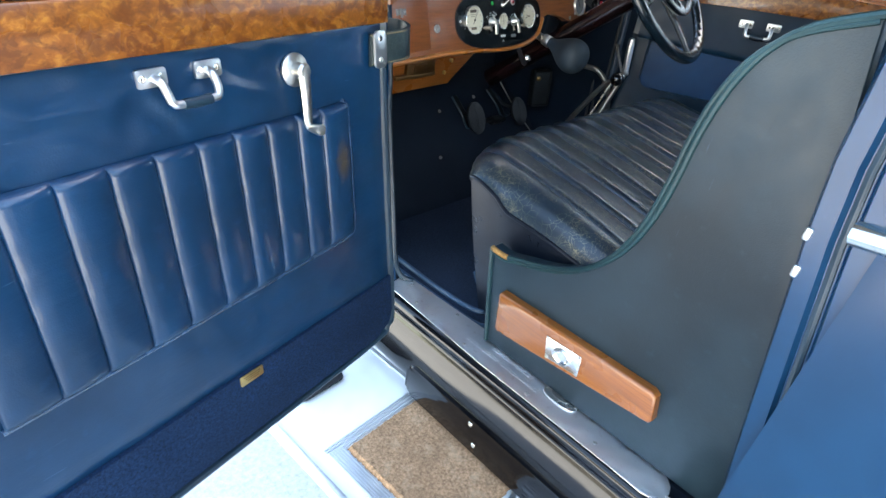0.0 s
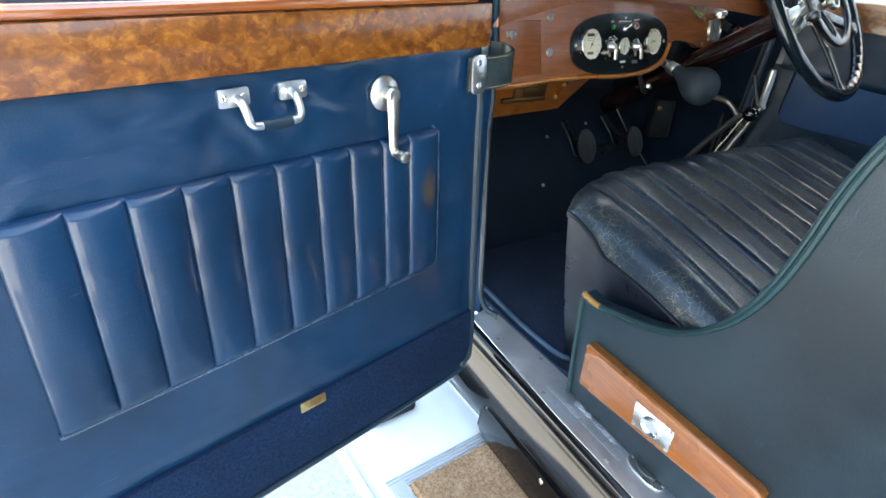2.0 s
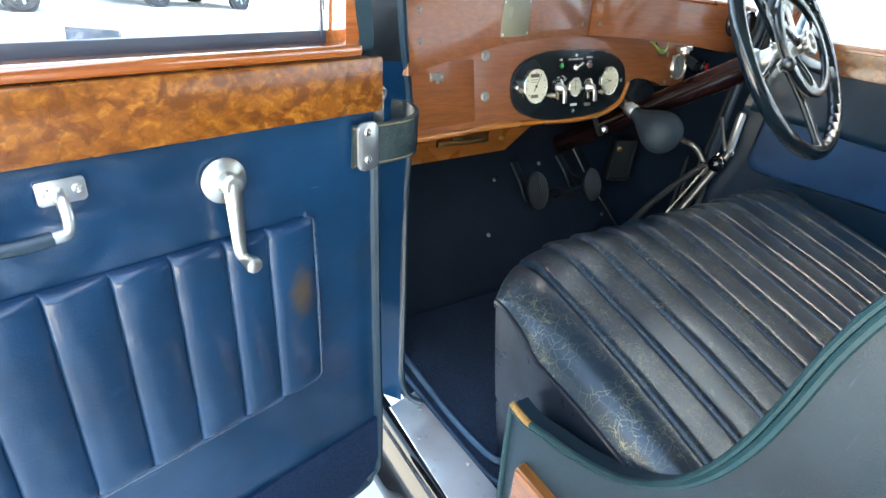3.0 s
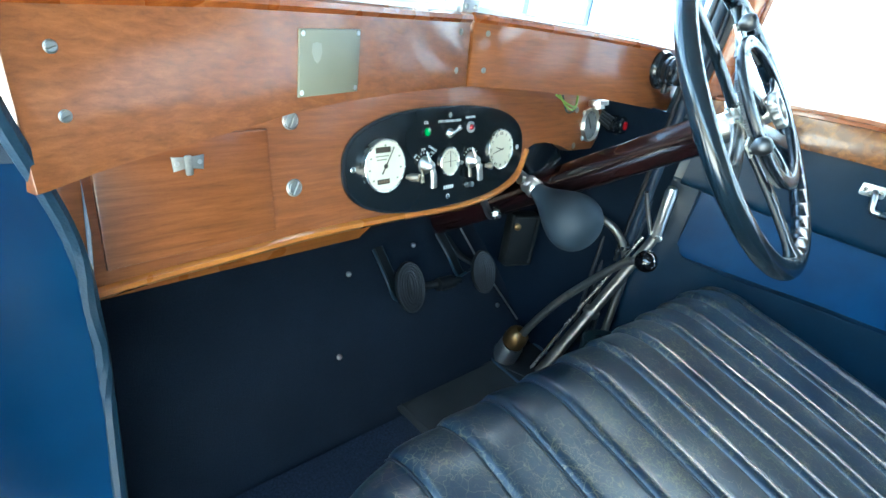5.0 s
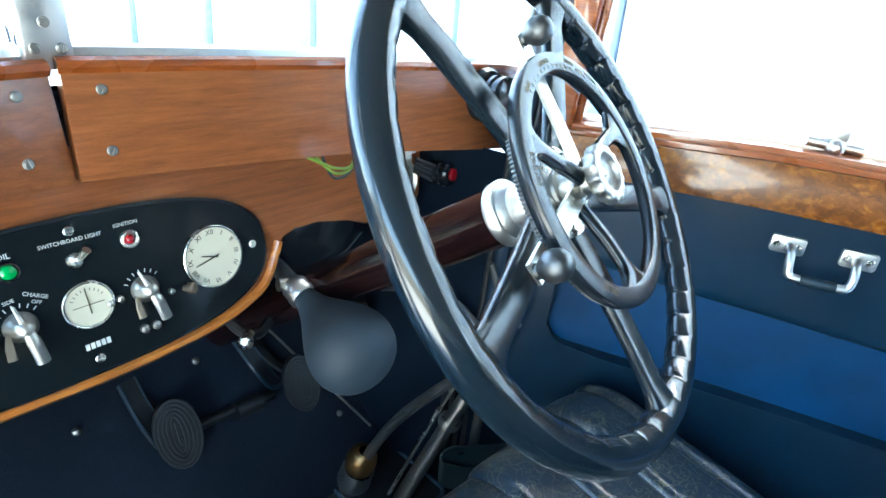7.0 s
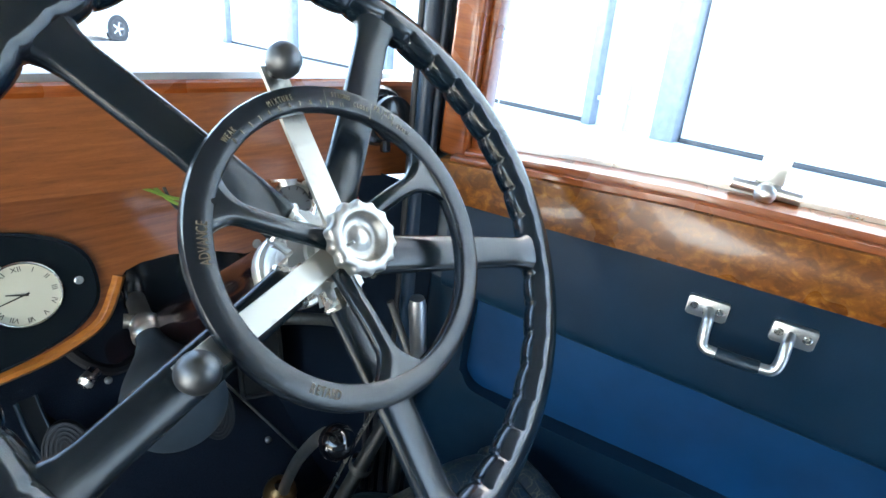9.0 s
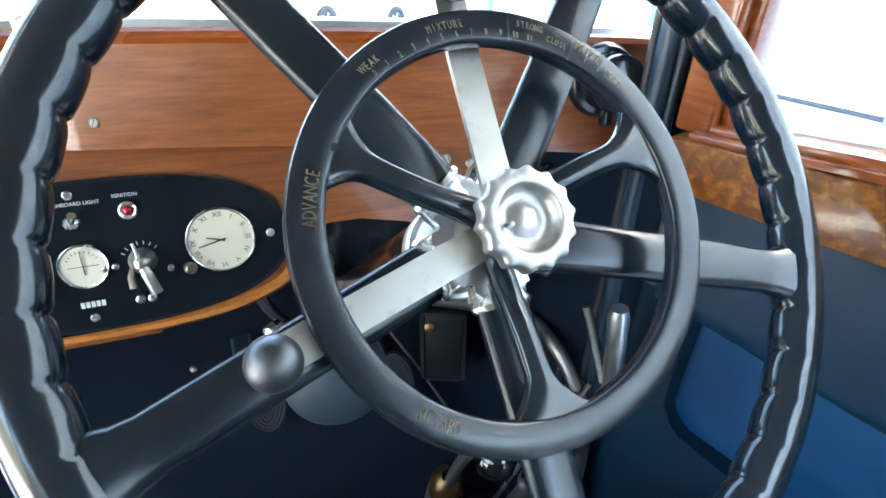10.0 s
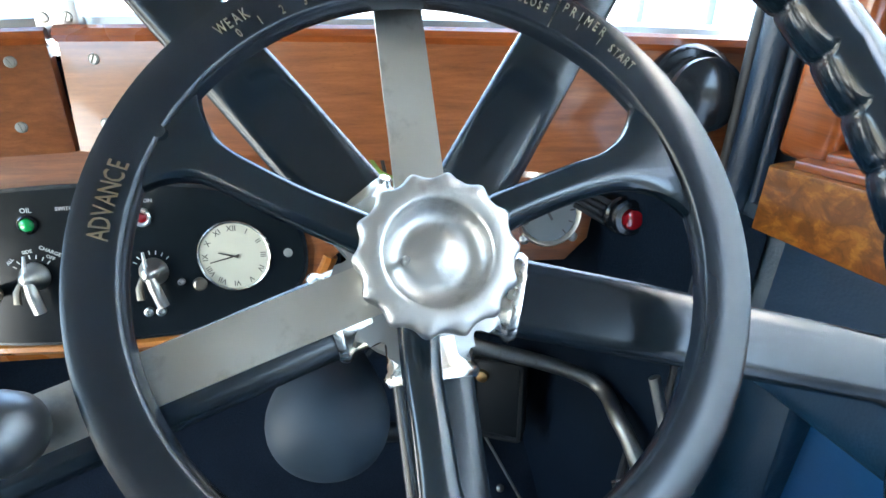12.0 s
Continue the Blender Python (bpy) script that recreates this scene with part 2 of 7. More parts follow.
M_BRASS = metal("brass", (0.62, 0.45, 0.18, 1), 0.32, 0.4)
M_BRONZE = metal("bronze", (0.36, 0.21, 0.09, 1), 0.42, 0.5)
M_DULLNI = metal("dull_nickel", (0.6, 0.58, 0.53, 1), 0.34, 0.35)
M_GAUGE = paint("gauge_face", lin(112, 116, 116), 0.6, 0.0, 0.1, 0.0)
M_LOCKER = varnish("locker_wood", lin(150, 88, 38), lin(110, 60, 26), lin(178, 112, 54))
M_CAST = metal("cast_aluminium", (0.47, 0.47, 0.46, 1), 0.46, 0.5)
M_PITTED = metal("pitted_aluminium", (0.5, 0.49, 0.47, 1), 0.44, 0.6, (0.2, 0.18, 0.15, 1), 0.3)
M_MIRROR = metal("silvered_glass", (0.8, 0.81, 0.8, 1), 0.06, 0.05)
M_BALL = metal("dark_nickel", (0.13, 0.135, 0.14, 1), 0.42, 0.6, pits=0.1)
M_GREYPL = paint("plaque_metal", lin(124, 121, 102), 0.42, 0.1, 0.12, 0.02)
M_SHIELD = paint("engraved_shield", lin(146, 146, 130), 0.4, 0.1, 0.15, 0.0)
M_KNOBBR = metal("brown_nickel", (0.3, 0.25, 0.19, 1), 0.45, 0.4)
M_SCREW = metal("dull_screw_steel", (0.34, 0.33, 0.3, 1), 0.42, 0.5)
M_BLACK = paint("black_enamel", (0.008, 0.011, 0.014, 1), 0.2, 0.1, 0.3, 0.01)
M_RIMBLK = paint("polished_celluloid", lin(14, 26, 34), 0.18, 0.2, 0.06, 0.0, 0.5, 12)
M_ENGRAVE = metal("engraved_aluminium", (0.86, 0.86, 0.86, 1), 0.55, 0.1)
M_SPOKE = paint("worn_celluloid", lin(20, 30, 37), 0.25, 0.0, 0.06, 0.0, 0.5, 14)
M_PANEL = paint("panel_enamel", (0.006, 0.009, 0.011, 1), 0.16, 0.0, 0.2, 0.0, 0.22)
M_WHEEL = paint("black_celluloid", lin(15, 27, 34), 0.21, 0.2, 0.06, 0.0, 0.5, 14)
M_DISC = paint("worn_black_disc", lin(23, 30, 37), 0.25, 0.0, 0.06, 0.0, 0.5, 14)
M_COLUMN = paint("brown_black_enamel", lin(24, 10, 10), 0.16, 0.3, 0.5, 0.01)
M_RUBBER = paint("bulb_rubber", lin(36, 50, 60), 0.65, 0.0, 0.5, 0.06)
M_RUBBER_DK = paint("pedal_rubber", lin(13, 15, 18), 0.42, 0.0, 0.3, 0.06)
M_RUBMAT = paint("rubber_mat", lin(52, 55, 56), 0.6, 0.0, 0.35, 0.2)
M_CREAM = paint("cream_dial", lin(204, 200, 180), 0.45, 0.1, 0.06, 0.0)
M_COUNTER = paint("aged_counter_face", lin(64, 56, 46), 0.5, 0.0, 0.3, 0.0, 0.5, 90)
M_INK = paint("dark_ink", lin(50, 46, 40), 0.5, 0.0, 0.1, 0.0)
M_WHITEINK = paint("white_ink", lin(210, 212, 208), 0.5, 0.0, 0.05, 0.0)
M_GOLDINK = paint("engraved_brass_fill", lin(128, 117, 94), 0.5, 0.0, 0.3, 0.0)
M_EMBOSS = paint("worn_embossing", lin(104, 86, 62), 0.45, 0.1, 0.4, 0.0)
M_REDLENS = paint("red_lens", lin(150, 16, 28), 0.12, 0.6, 0.1, 0.0)
M_GREENLENS = paint("green_lens", lin(10, 150, 70), 0.12, 0.6, 0.1, 0.0)
M_BODY = paint("blue_coachwork", lin(11, 50, 80), 0.2, 0.0, 0.1, 0.005, 0.35)
M_VALANCE = paint("black_coachwork", lin(10, 11, 14), 0.12, 0.1, 0.2, 0.0, 0.4)
M_TIN = paint("dark_box_paint", lin(6, 11, 14), 0.55, 0.0, 0.3, 0.02)
M_WHITE = paint("white_lino", lin(244, 244, 240), 0.5, 0.0, 0.08, 0.05)
M_COIR = pile("coir_mat", lin(184, 144, 110), 170, 1.0, 0.6, 0.003, lin(214, 180, 146))
M_HEAD = pile("headlining_cloth", lin(112, 108, 100), 800, 0.95, 0.15, 0.001)
M_CHANNEL = paint("glass_channel", lin(74, 76, 84), 0.4, 0.0, 0.2, 0.03)
M_SEALDK = paint("black_rubber_seal", lin(30, 32, 36), 0.55, 0.0, 0.2, 0.05)
M_GLASS = glass("window_glass")
M_WIRE = paint("green_wire", lin(110, 140, 50), 0.5, 0.0, 0.1, 0.0)


def concrete():
    m = Mat("pale_concrete", lin(206, 207, 208), 0.85)
    c = m.ramp(m.noise(60, 6, 0.7), (0.3, lin(176, 178, 182)), (0.5, lin(206, 208, 210)), (0.7, lin(224, 224, 222)))
    c = m.mix(m.ramp(m.noise(0.7, 4), (0.35, 0.3), (0.65, 0.0)), c, lin(150, 152, 156))
    m.colour(c).bump(m.noise(220, 4), 0.4, 0.004)
    return m.m


M_GROUND = concrete()


# ---- mesh helpers ----
POSE = {}
STAND = TILTED


def thing(name, at=None, label="", category="", group="", kind=""):
    """A top-level thing: an Empty at its base (a place or a whole pose)."""
    ob = new(name)
    m = STAND @ (at if isinstance(at, Matrix) else Matrix.Translation(at or (0, 0, 0)))
    ob.matrix_world = m
    ob.empty_display_size = 0.02
    POSE[ob.name] = m.copy()
    return tagged(ob, label, category, group, kind)


def mesh_of(bm, name, smooth=True, sharp=40):
    bmesh.ops.recalc_face_normals(bm, faces=bm.faces)
    for f in bm.faces:
        f.smooth = smooth
    if smooth:
        for e in bm.edges:
            if len(e.link_faces) == 2 and e.calc_face_angle(0) > radians(sharp):
                e.smooth = False
    me = bpy.data.meshes.new(name)
    bm.to_mesh(me)
    bm.free()
    return me


def part(name, bm, material, parent, label="", frame_of=None, smooth=True, sharp=40):
    """Links a bmesh as one mesh object under a thing or part. frame_of: the pose in which bm is given (world if None)."""
    pm = POSE[parent.name]
    bm.transform(pm.inverted() @ STAND @ (frame_of or Matrix.Identity(4)))
    me = mesh_of(bm, name, smooth, sharp)
    me.materials.append(material)
    ob = new(name, me)
    ob.parent = parent
    POSE[ob.name] = pm
    if label:
        ob["label"] = label
    return ob


def solo(name, bm, material, at, label, category, group="", kind="", frame_of=None, smooth=True, sharp=40):
    """A top-level thing that is one mesh, with its origin at a place."""
    m = STAND @ (at if isinstance(at, Matrix) else Matrix.Translation(at))
    bm.transform(m.inverted() @ STAND @ (frame_of or Matrix.Identity(4)))
    me = mesh_of(bm, name, smooth, sharp)
    me.materials.append(material)
    ob = new(name, me)
    ob.matrix_world = m
    POSE[ob.name] = m.copy()
    return tagged(ob, label, category, group, kind)


def B():
    return bmesh.new()


def soften(bm, geom_verts, r, seg=2):
    es = {e for v in geom_verts for e in v.link_edges}
    bmesh.ops.bevel(bm, geom=list(es), offset=r, segments=seg, affect='EDGES', profile=0.5, clamp_overlap=True)


def box(bm, lo, hi, r=0.0, seg=2, m=None):
    c = [(a + b) / 2 for a, b in zip(lo, hi)]
    s = [abs(b - a) for a, b in zip(lo, hi)]
    vs = bmesh.ops.create_cube(bm, size=1, matrix=Matrix.LocRotScale(c, None, s))["verts"]
    if m:
        bmesh.ops.transform(bm, matrix=m, verts=vs)
    if r:
        soften(bm, vs, r, seg)
    return bm


def prism(bm, outline, z0, z1, r=0.0, seg=2, m=None):
    """An outline in the xy plane, from z0 to z1, its rim rounded by r."""
    lo = [bm.verts.new((x, y, z0)) for x, y in outline]
    hi = [bm.verts.new((x, y, z1)) for x, y in outline]
    n = len(outline)
    bm.faces.new(lo[::-1])
    top = bm.faces.new(hi)
    for i in range(n):
        bm.faces.new((lo[i], lo[(i + 1) % n], hi[(i + 1) % n], hi[i]))
    made = lo + hi
    if r:
        res = bmesh.ops.bevel(bm, geom=list(top.edges), offset=r, segments=seg, affect='EDGES', profile=0.5, clamp_overlap=True)
        made = list({v for v in made if v.is_valid} | set(res["verts"]))
    if m:
        bmesh.ops.transform(bm, matrix=m, verts=made)
    return bm


def lathe(bm, profile, n=32, m=None, wob=None):
    """A profile of (radius, height) turned about z."""
    rings = []
    made = []
    for r, h in profile:
        if r < 1e-6:
            rings.append([bm.verts.new((0, 0, h))])
        else:
            rings.append([bm.verts.new((r * (wob(a, r) if wob else 1) * math.cos(a), r * (wob(a, r) if wob else 1) * math.sin(a), h)) for a in (2 * math.pi * i / n for i in range(n))])
        made += rings[-1]
    for a, b in zip(rings, rings[1:]):
        for i in range(n):
            j = (i + 1) % n
            if len(a) == 1 and len(b) == 1:
                continue
            if len(a) == 1:
                bm.faces.new((a[0], b[i], b[j]))
            elif len(b) == 1:
                bm.faces.new((a[i], a[j], b[0]))
            else:
                bm.faces.new((a[i], a[j], b[j], b[i]))
    if m:
        bmesh.ops.transform(bm, matrix=m, verts=made)
    return bm


def smooth_path(pts, per=8):
    """Catmull-Rom through the points."""
    P = [Vector(p) for p in pts]
    if len(P) < 3:
        return P
    out = []
    for i in range(len(P) - 1):
        a, b, c, d = P[max(i - 1, 0)], P[i], P[i + 1], P[min(i + 2, len(P) - 1)]
        for k in range(per):
            t = k / per
            out.append(0.5 * ((2 * b) + (c - a) * t + (2 * a - 5 * b + 4 * c - d) * t * t + (3 * b - a - 3 * c + d) * t ** 3))
    out.append(P[-1])
    return out


def sweep(bm, path, r, n=10, flat=1.0, up=(0, 0, 1), closed=False, radii=None, caps=True):
    """A rod along a path. flat: the thickness along up, in parts of the width."""
    P = [Vector(p) for p in path]
    rings = []
    U = Vector(up)
    for i, p in enumerate(P):
        if closed:
            d = P[(i + 1) % len(P)] - P[i - 1]
        else:
            d = P[min(i + 1, len(P) - 1)] - P[max(i - 1, 0)]
        d.normalize()
        s = d.cross(U)
        if s.length < 1e-4:
            s = d.cross(Vector((0.3, 1, 0.2)))
        s.normalize()
        t = s.cross(d)
        rr = radii[i] if radii else r
        rings.append([bm.verts.new(p + s * (rr * math.cos(a)) + t * (rr * flat * math.sin(a))) for a in (2 * math.pi * k / n for k in range(n))])
    m = len(rings)
    for i in range(m if closed else m - 1):
        a, b = rings[i], rings[(i + 1) % m]
        for k in range(n):
            bm.faces.new((a[k], a[(k + 1) % n], b[(k + 1) % n], b[k]))
    if caps and not closed:
        bm.faces.new(rings[0][::-1])
        bm.faces.new(rings[-1])
    return bm


def strip(bm, path, width, thick, side, closed=False):
    """A flat bar along a path: width along side, thick across it."""
    P = [Vector(p) for p in path]
    S = Vector(side).normalized()
    rings = []
    for i, p in enumerate(P):
        d = (P[(i + 1) % len(P)] - P[i - 1]) if closed else (P[min(i + 1, len(P) - 1)] - P[max(i - 1, 0)])
        t = d.cross(S).normalized()
        rings.append([bm.verts.new(p + S * a * width / 2 + t * b * thick / 2) for a, b in ((-1, -1), (1, -1), (1, 1), (-1, 1))])
    m = len(rings)
    for i in range(m if closed else m - 1):
        a, b = rings[i], rings[(i + 1) % m]
        for k in range(4):
            bm.faces.new((a[k], a[(k + 1) % 4], b[(k + 1) % 4], b[k]))
    if not closed:
        bm.faces.new(rings[0][::-1])
        bm.faces.new(rings[-1])
    return bm


def sheet(bm, f, us, vs, closed_u=False):
    """A surface from f(u, v) over two lists."""
    g = [[bm.verts.new(f(u, v)) for v in vs] for u in us]
    for i in range(len(us) if closed_u else len(us) - 1):
        for j in range(len(vs) - 1):
            k = (i + 1) % len(us)
            bm.faces.new((g[i][j], g[k][j], g[k][j + 1], g[i][j + 1]))
    return bm


def axis_pose(origin, z, x_hint=(1, 0, 0)):
    """A pose with its z axis along z."""
    z = Vector(z).normalized()
    x = Vector(x_hint) - z * Vector(x_hint).dot(z)
    x.normalize()
    y = z.cross(x)
    return Matrix.Translation(origin) @ Matrix((x, y, z)).transposed().to_4x4()


def basis(origin, x, y, z):
    return Matrix.Translation(origin) @ Matrix((Vector(x).normalized(), Vector(y).normalized(), Vector(z).normalized())).transposed().to_4x4()


def ellipse(cx, cy, rx, ry, n=48, p=2.0):
    out = []
    for i in range(n):
        a = 2 * math.pi * i / n
        c, s = math.cos(a), math.sin(a)
        out.append((cx + rx * math.copysign(abs(c) ** (2 / p), c), cy + ry * math.copysign(abs(s) ** (2 / p), s)))
    return out


def round_rect(x0, y0, x1, y1, r, seg=5):
    out = []
    for cx, cy, a0 in ((x1 - r, y1 - r, 0), (x0 + r, y1 - r, 90), (x0 + r, y0 + r, 180), (x1 - r, y0 + r, 270)):
        for k in range(seg + 1):
            a = radians(a0 + 90 * k / seg)
            out.append((cx + r * math.cos(a), cy + r * math.sin(a)))
    return out


def lettering(text, size, depth=0.0004, align='CENTER'):
    """A bmesh of a word in the built-in font, in the xy plane."""
    cu = bpy.data.curves.new("lettering", 'FONT')
    cu.body, cu.size, cu.align_x, cu.align_y, cu.extrude = text, size, align, 'CENTER', depth
    cu.resolution_u = 2
    ob = bpy.data.objects.new("lettering", cu)
    me = bpy.data.meshes.new_from_object(ob)
    bm = bmesh.new()
    bm.from_mesh(me)
    bpy.data.objects.remove(ob)
    bpy.data.curves.remove(cu)
    bpy.data.meshes.remove(me)
    return bm


def screw(parent, x, y, z, r, frame_of, material=None, turn=0.6, name="screw"):
    """A slotted screw in its cup, lying on the plane z of a frame."""
    bm = B()
    lathe(bm, [(r, 0), (r, 0.12 * r), (0.86 * r, 0.24 * r), (0.78 * r, 0.16 * r), (0, 0.16 * r)], 18)
    for half in (0, math.pi):
        out = [(0.76 * r * math.cos(a), 0.11 * r + 0.62 * r * math.sin(a)) for a in (math.pi * k / 8 for k in range(9))]
        prism(bm, out, 0.1 * r, 0.34 * r, 0.06 * r, 1, Matrix.Rotation(turn + half, 4, 'Z'))
    return part(name, bm, material or M_NICKEL, parent, frame_of=frame_of @ Matrix.Translation((x, y, z)))


# ---- frames of the main panels ----
F_DOOR = basis((-0.246, -0.055, 1.114), (0.981, 0.193, 0), (-0.0279, 0.142, 0.9895), (0.191, -0.971, 0.1447))
F_DASH = basis((0.512, 0.2505, 1.138), (0.9982, 0.06, 0), (-0.0165, 0.2742, 0.9615), (0.0577, -0.9598, 0.2747))
F_WHEEL = basis((0.7888, -0.0315, 1.3027), (0.993, 0.1166, -0.0164), (-0.0622, 0.6375, 0.768), (0.1, -0.7616, 0.6403))
F_LSIDE = Matrix(((0, 0, -1, 0.018), (1, 0, 0, 0), (0, 1, 0, 0), (0, 0, 0, 1)))
R_X0, R_SLOPE = 1.075, -0.36
_rl = Vector((R_SLOPE, 1, 0)).normalized()
F_RIGHT = basis((R_X0, 0, 1.0), -_rl, (0, 0, 1), (-_rl.y, _rl.x, 0))


# ---- ground ----
def build_ground():
    global STAND
    STAND = Matrix.Identity(4)
    bm = B()
    xs = [-900, -120, -50, -25, -12, -6, -3, -1, 1, 3, 6, 12, 25, 50, 120, 900]
    ys = [-900, -120, -50, -20, -8, -3, 0, 2, 4, 6, 8, 12, 16, 20, 30, 60, 150, 900]
    sheet(bm, lambda x, y: (x, y, 0), xs, ys)
    solo("ground", bm, M_GROUND, (0, 0, 0), "pale weathered concrete forecourt, brightly sunlit", "ground", kind="structure")
    STAND = TILTED


build_ground()


# ---- body of the motor car ----
def build_sill():
    th = thing("sill_plate", (0, -0.35, 0.585), "worn aluminium tread plate with engraved lettering on the door sill", "sill plate")
    bm = B()
    out = [(0.033, 0.035), (-0.035, 0.02), (-0.045, -0.3), (-0.043, -0.62)] + [(-0.008 + 0.037 * math.cos(a), -0.69 + 0.037 * math.sin(a)) for a in np.linspace(-math.pi, -0.2, 8)] + [(0.04, -0.66), (0.05, -0.3)]
    prism(bm, out, 0.592, 0.6, 0.002)
    plate = part("tread_plate", bm, M_ALU, th)
    fr = basis((0.014, -0.345, 0.6004), (0, -1, 0), (1, 0, 0), (0, 0, 1))
    part("lettering", lettering("COACHWORK BY", 0.014, 0.0003), M_ENGRAVE, plate, "engraved coachbuilder lettering", fr)
    for k, (a, b) in enumerate(((-0.115, -0.02), (-0.01, 0.088))):
        bm = B()
        for j in range(8 + 2 * k):
            w = (b - a) / (8 + 2 * k)
            box(bm, (a + j * w, -0.026, 0.0), (a + j * w + 0.7 * w, -0.017, 0.0005))
        part("engraving", bm, M_ENGRAVE, plate, "engraved name, not legible", fr)
    for i, (x, y) in enumerate(((0.018, -0.01), (-0.02, -0.07), (0.03, -0.16), (-0.03, -0.24), (0.035, -0.31), (-0.03, -0.42), (0.036, -0.6), (-0.02, -0.58))):
        screw(plate, x, y, 0.6, 0.0042, Matrix.Identity(4), M_STEEL, i)
    bm = B()
    prism(bm, ellipse(0.02, -0.472, 0.022, 0.04, 24, 3), 0.6, 0.6035, 0.0015)
    st = part("strike_plate", bm, M_NICKEL, th)
    bm = B()
    prism(bm, ellipse(0.02, -0.47, 0.012, 0.022, 24), 0.6036, 0.6044)
    part("strike_hole", bm, M_STEEL, st)
    for y in (-0.437, -0.507):
        screw(st, 0.02, y, 0.6034, 0.004, Matrix.Identity(4), M_STEEL, y * 9)


build_sill()


def build_underbody():
    th = thing("body_valance", (-0.05, -0.4, 0.37), "glossy black curved valance panel between sill and running board", "valance")
    prof = [(-0.03, 0.60), (-0.05, 0.596), (-0.056, 0.58), (-0.05, 0.565), (-0.056, 0.55), (-0.064, 0.53), (-0.072, 0.5), (-0.077, 0.465), (-0.07, 0.43), (-0.048, 0.4), (-0.02, 0.385), (0.0, 0.368), (0.06, 0.36)]
    prof = [(p.x, p.y) for p in smooth_path([(a, b, 0) for a, b in prof], 4)]
    bm = B()
    ys = list(np.linspace(0.32, -1.6, 24))
    sheet(bm, lambda y, i: (prof[i][0] + 0.02 * max(0, y), y, prof[i][1]), ys, range(len(prof)))
    part("panel", bm, M_VALANCE, th)
    bm = B()
    prism(bm, round_rect(-0.66, 0.395, -0.13, 0.485, 0.02), 0.0, 0.022, 0.008, m=Matrix(((0, 0, -1, -0.062), (1, 0, 0, 0), (0, 1, 0, 0), (0, 0, 0, 1))))
    part("step_box", bm, M_VALANCE, th, "raised black step box")
    fr = Matrix(((0, 0, -1, -0.084), (1, 0, 0, 0), (0, 1, 0, 0), (0, 0, 0, 1)))
    for y, z in ((-0.34, 0.47), (-0.36, 0.42), (-0.6, 0.46)):
        screw(th, y, z, 0, 0.006, fr, M_NICKEL, y * 7, "bolt")


build_underbody()


def build_running_board():
    fr = Matrix.Translation((-0.2, -0.05, 0.37)) @ Matrix.Rotation(radians(3.4), 4, 'Z')
    th = thing("running_board", fr @ Matrix.Translation((0, 0, -0.04)), "white linoleum running board with ribbed aluminium edging", "running board")
    bm = B()
    box(bm, (-0.168, -1.3, -0.035), (0.17, 0.3, -0.003), 0.008, m=None)
    part("deck", bm, M_WHITE, th, frame_of=fr)
    bm = B()
    box(bm, (-0.178, -1.3, -0.03), (-0.163, 0.3, 0.004), 0.003)
    part("edge_strip", bm, M_ALU, th, frame_of=fr)
    # ribbed aluminium strips round the mat
    for nm, lo, hi in (("side_strip", (-0.128, -0.428), (-0.09, -0.098)), ("side_strip", (0.158, -0.428), (0.17, 0.28))):
        bm = B()
        box(bm, (lo[0], lo[1], -0.004), (hi[0], hi[1], -0.0005), 0.0008)
        st = part(nm, bm, M_ALU, th, "ribbed aluminium strip", frame_of=fr)
        n = int((hi[0] - lo[0]) / 0.006)
        for k in range(n):
            x0 = lo[0] + (k + 0.5) * (hi[0] - lo[0]) / n
            bm = B()
            box(bm, (x0 - 0.0017, lo[1], -0.0005), (x0 + 0.0017, hi[1], 0.0018))
            part("rib", bm, M_ALU, st, frame_of=fr)
    for k in range(4):
        bm = B()
        box(bm, (-0.128, -0.111 + 0.0075 * k, -0.003), (0.157, -0.1075 + 0.0075 * k, 0.001))
        part("rib", bm, M_ALU, th, frame_of=fr)
    bm = B()
    prism(bm, round_rect(-0.088, 0.052, 0.045, 0.2, 0.018), 0.0, 0.008, 0.003)
    part("rubber_pad", bm, M_SEALDK, th, "dark rubber pad under the door", frame_of=fr)
    bm = B()
    box(bm, (-0.14, -0.62, -0.004), (0.165, -0.435, 0.006), 0.003)
    sp = part("step_plate", bm, M_ALU, th, "ribbed aluminium step plate", frame_of=fr)
    for k in range(14):
        bm = B()
        box(bm, (-0.13 + k * 0.021, -0.61, 0.006), (-0.122 + k * 0.021, -0.445, 0.01))
        part("rib", bm, M_ALU, sp, frame_of=fr)
    # coir mat set into the board
    bm = B()
    random.seed(4)
    n, q = 46, 60
    def top(i, j):
        x, y = -0.088 + 0.245 * i / n, -0.425 + 0.31 * j / q
        e = min(i, n - i, j, q - j)
        h = 0.0 if e == 0 else 0.012 + random.uniform(-0.0009, 0.0009)
        return (x + random.uniform(-0.0015, 0.0015), y + random.uniform(-0.0015, 0.0015), -0.002 + h)
    sheet(bm, top, range(n + 1), range(q + 1))
    solo("door_mat", bm, M_COIR, fr @ Matrix.Translation((0.03, -0.27, 0)), "brown coir mat, worn, laid on the running board", "mat", frame_of=fr)


build_running_board()


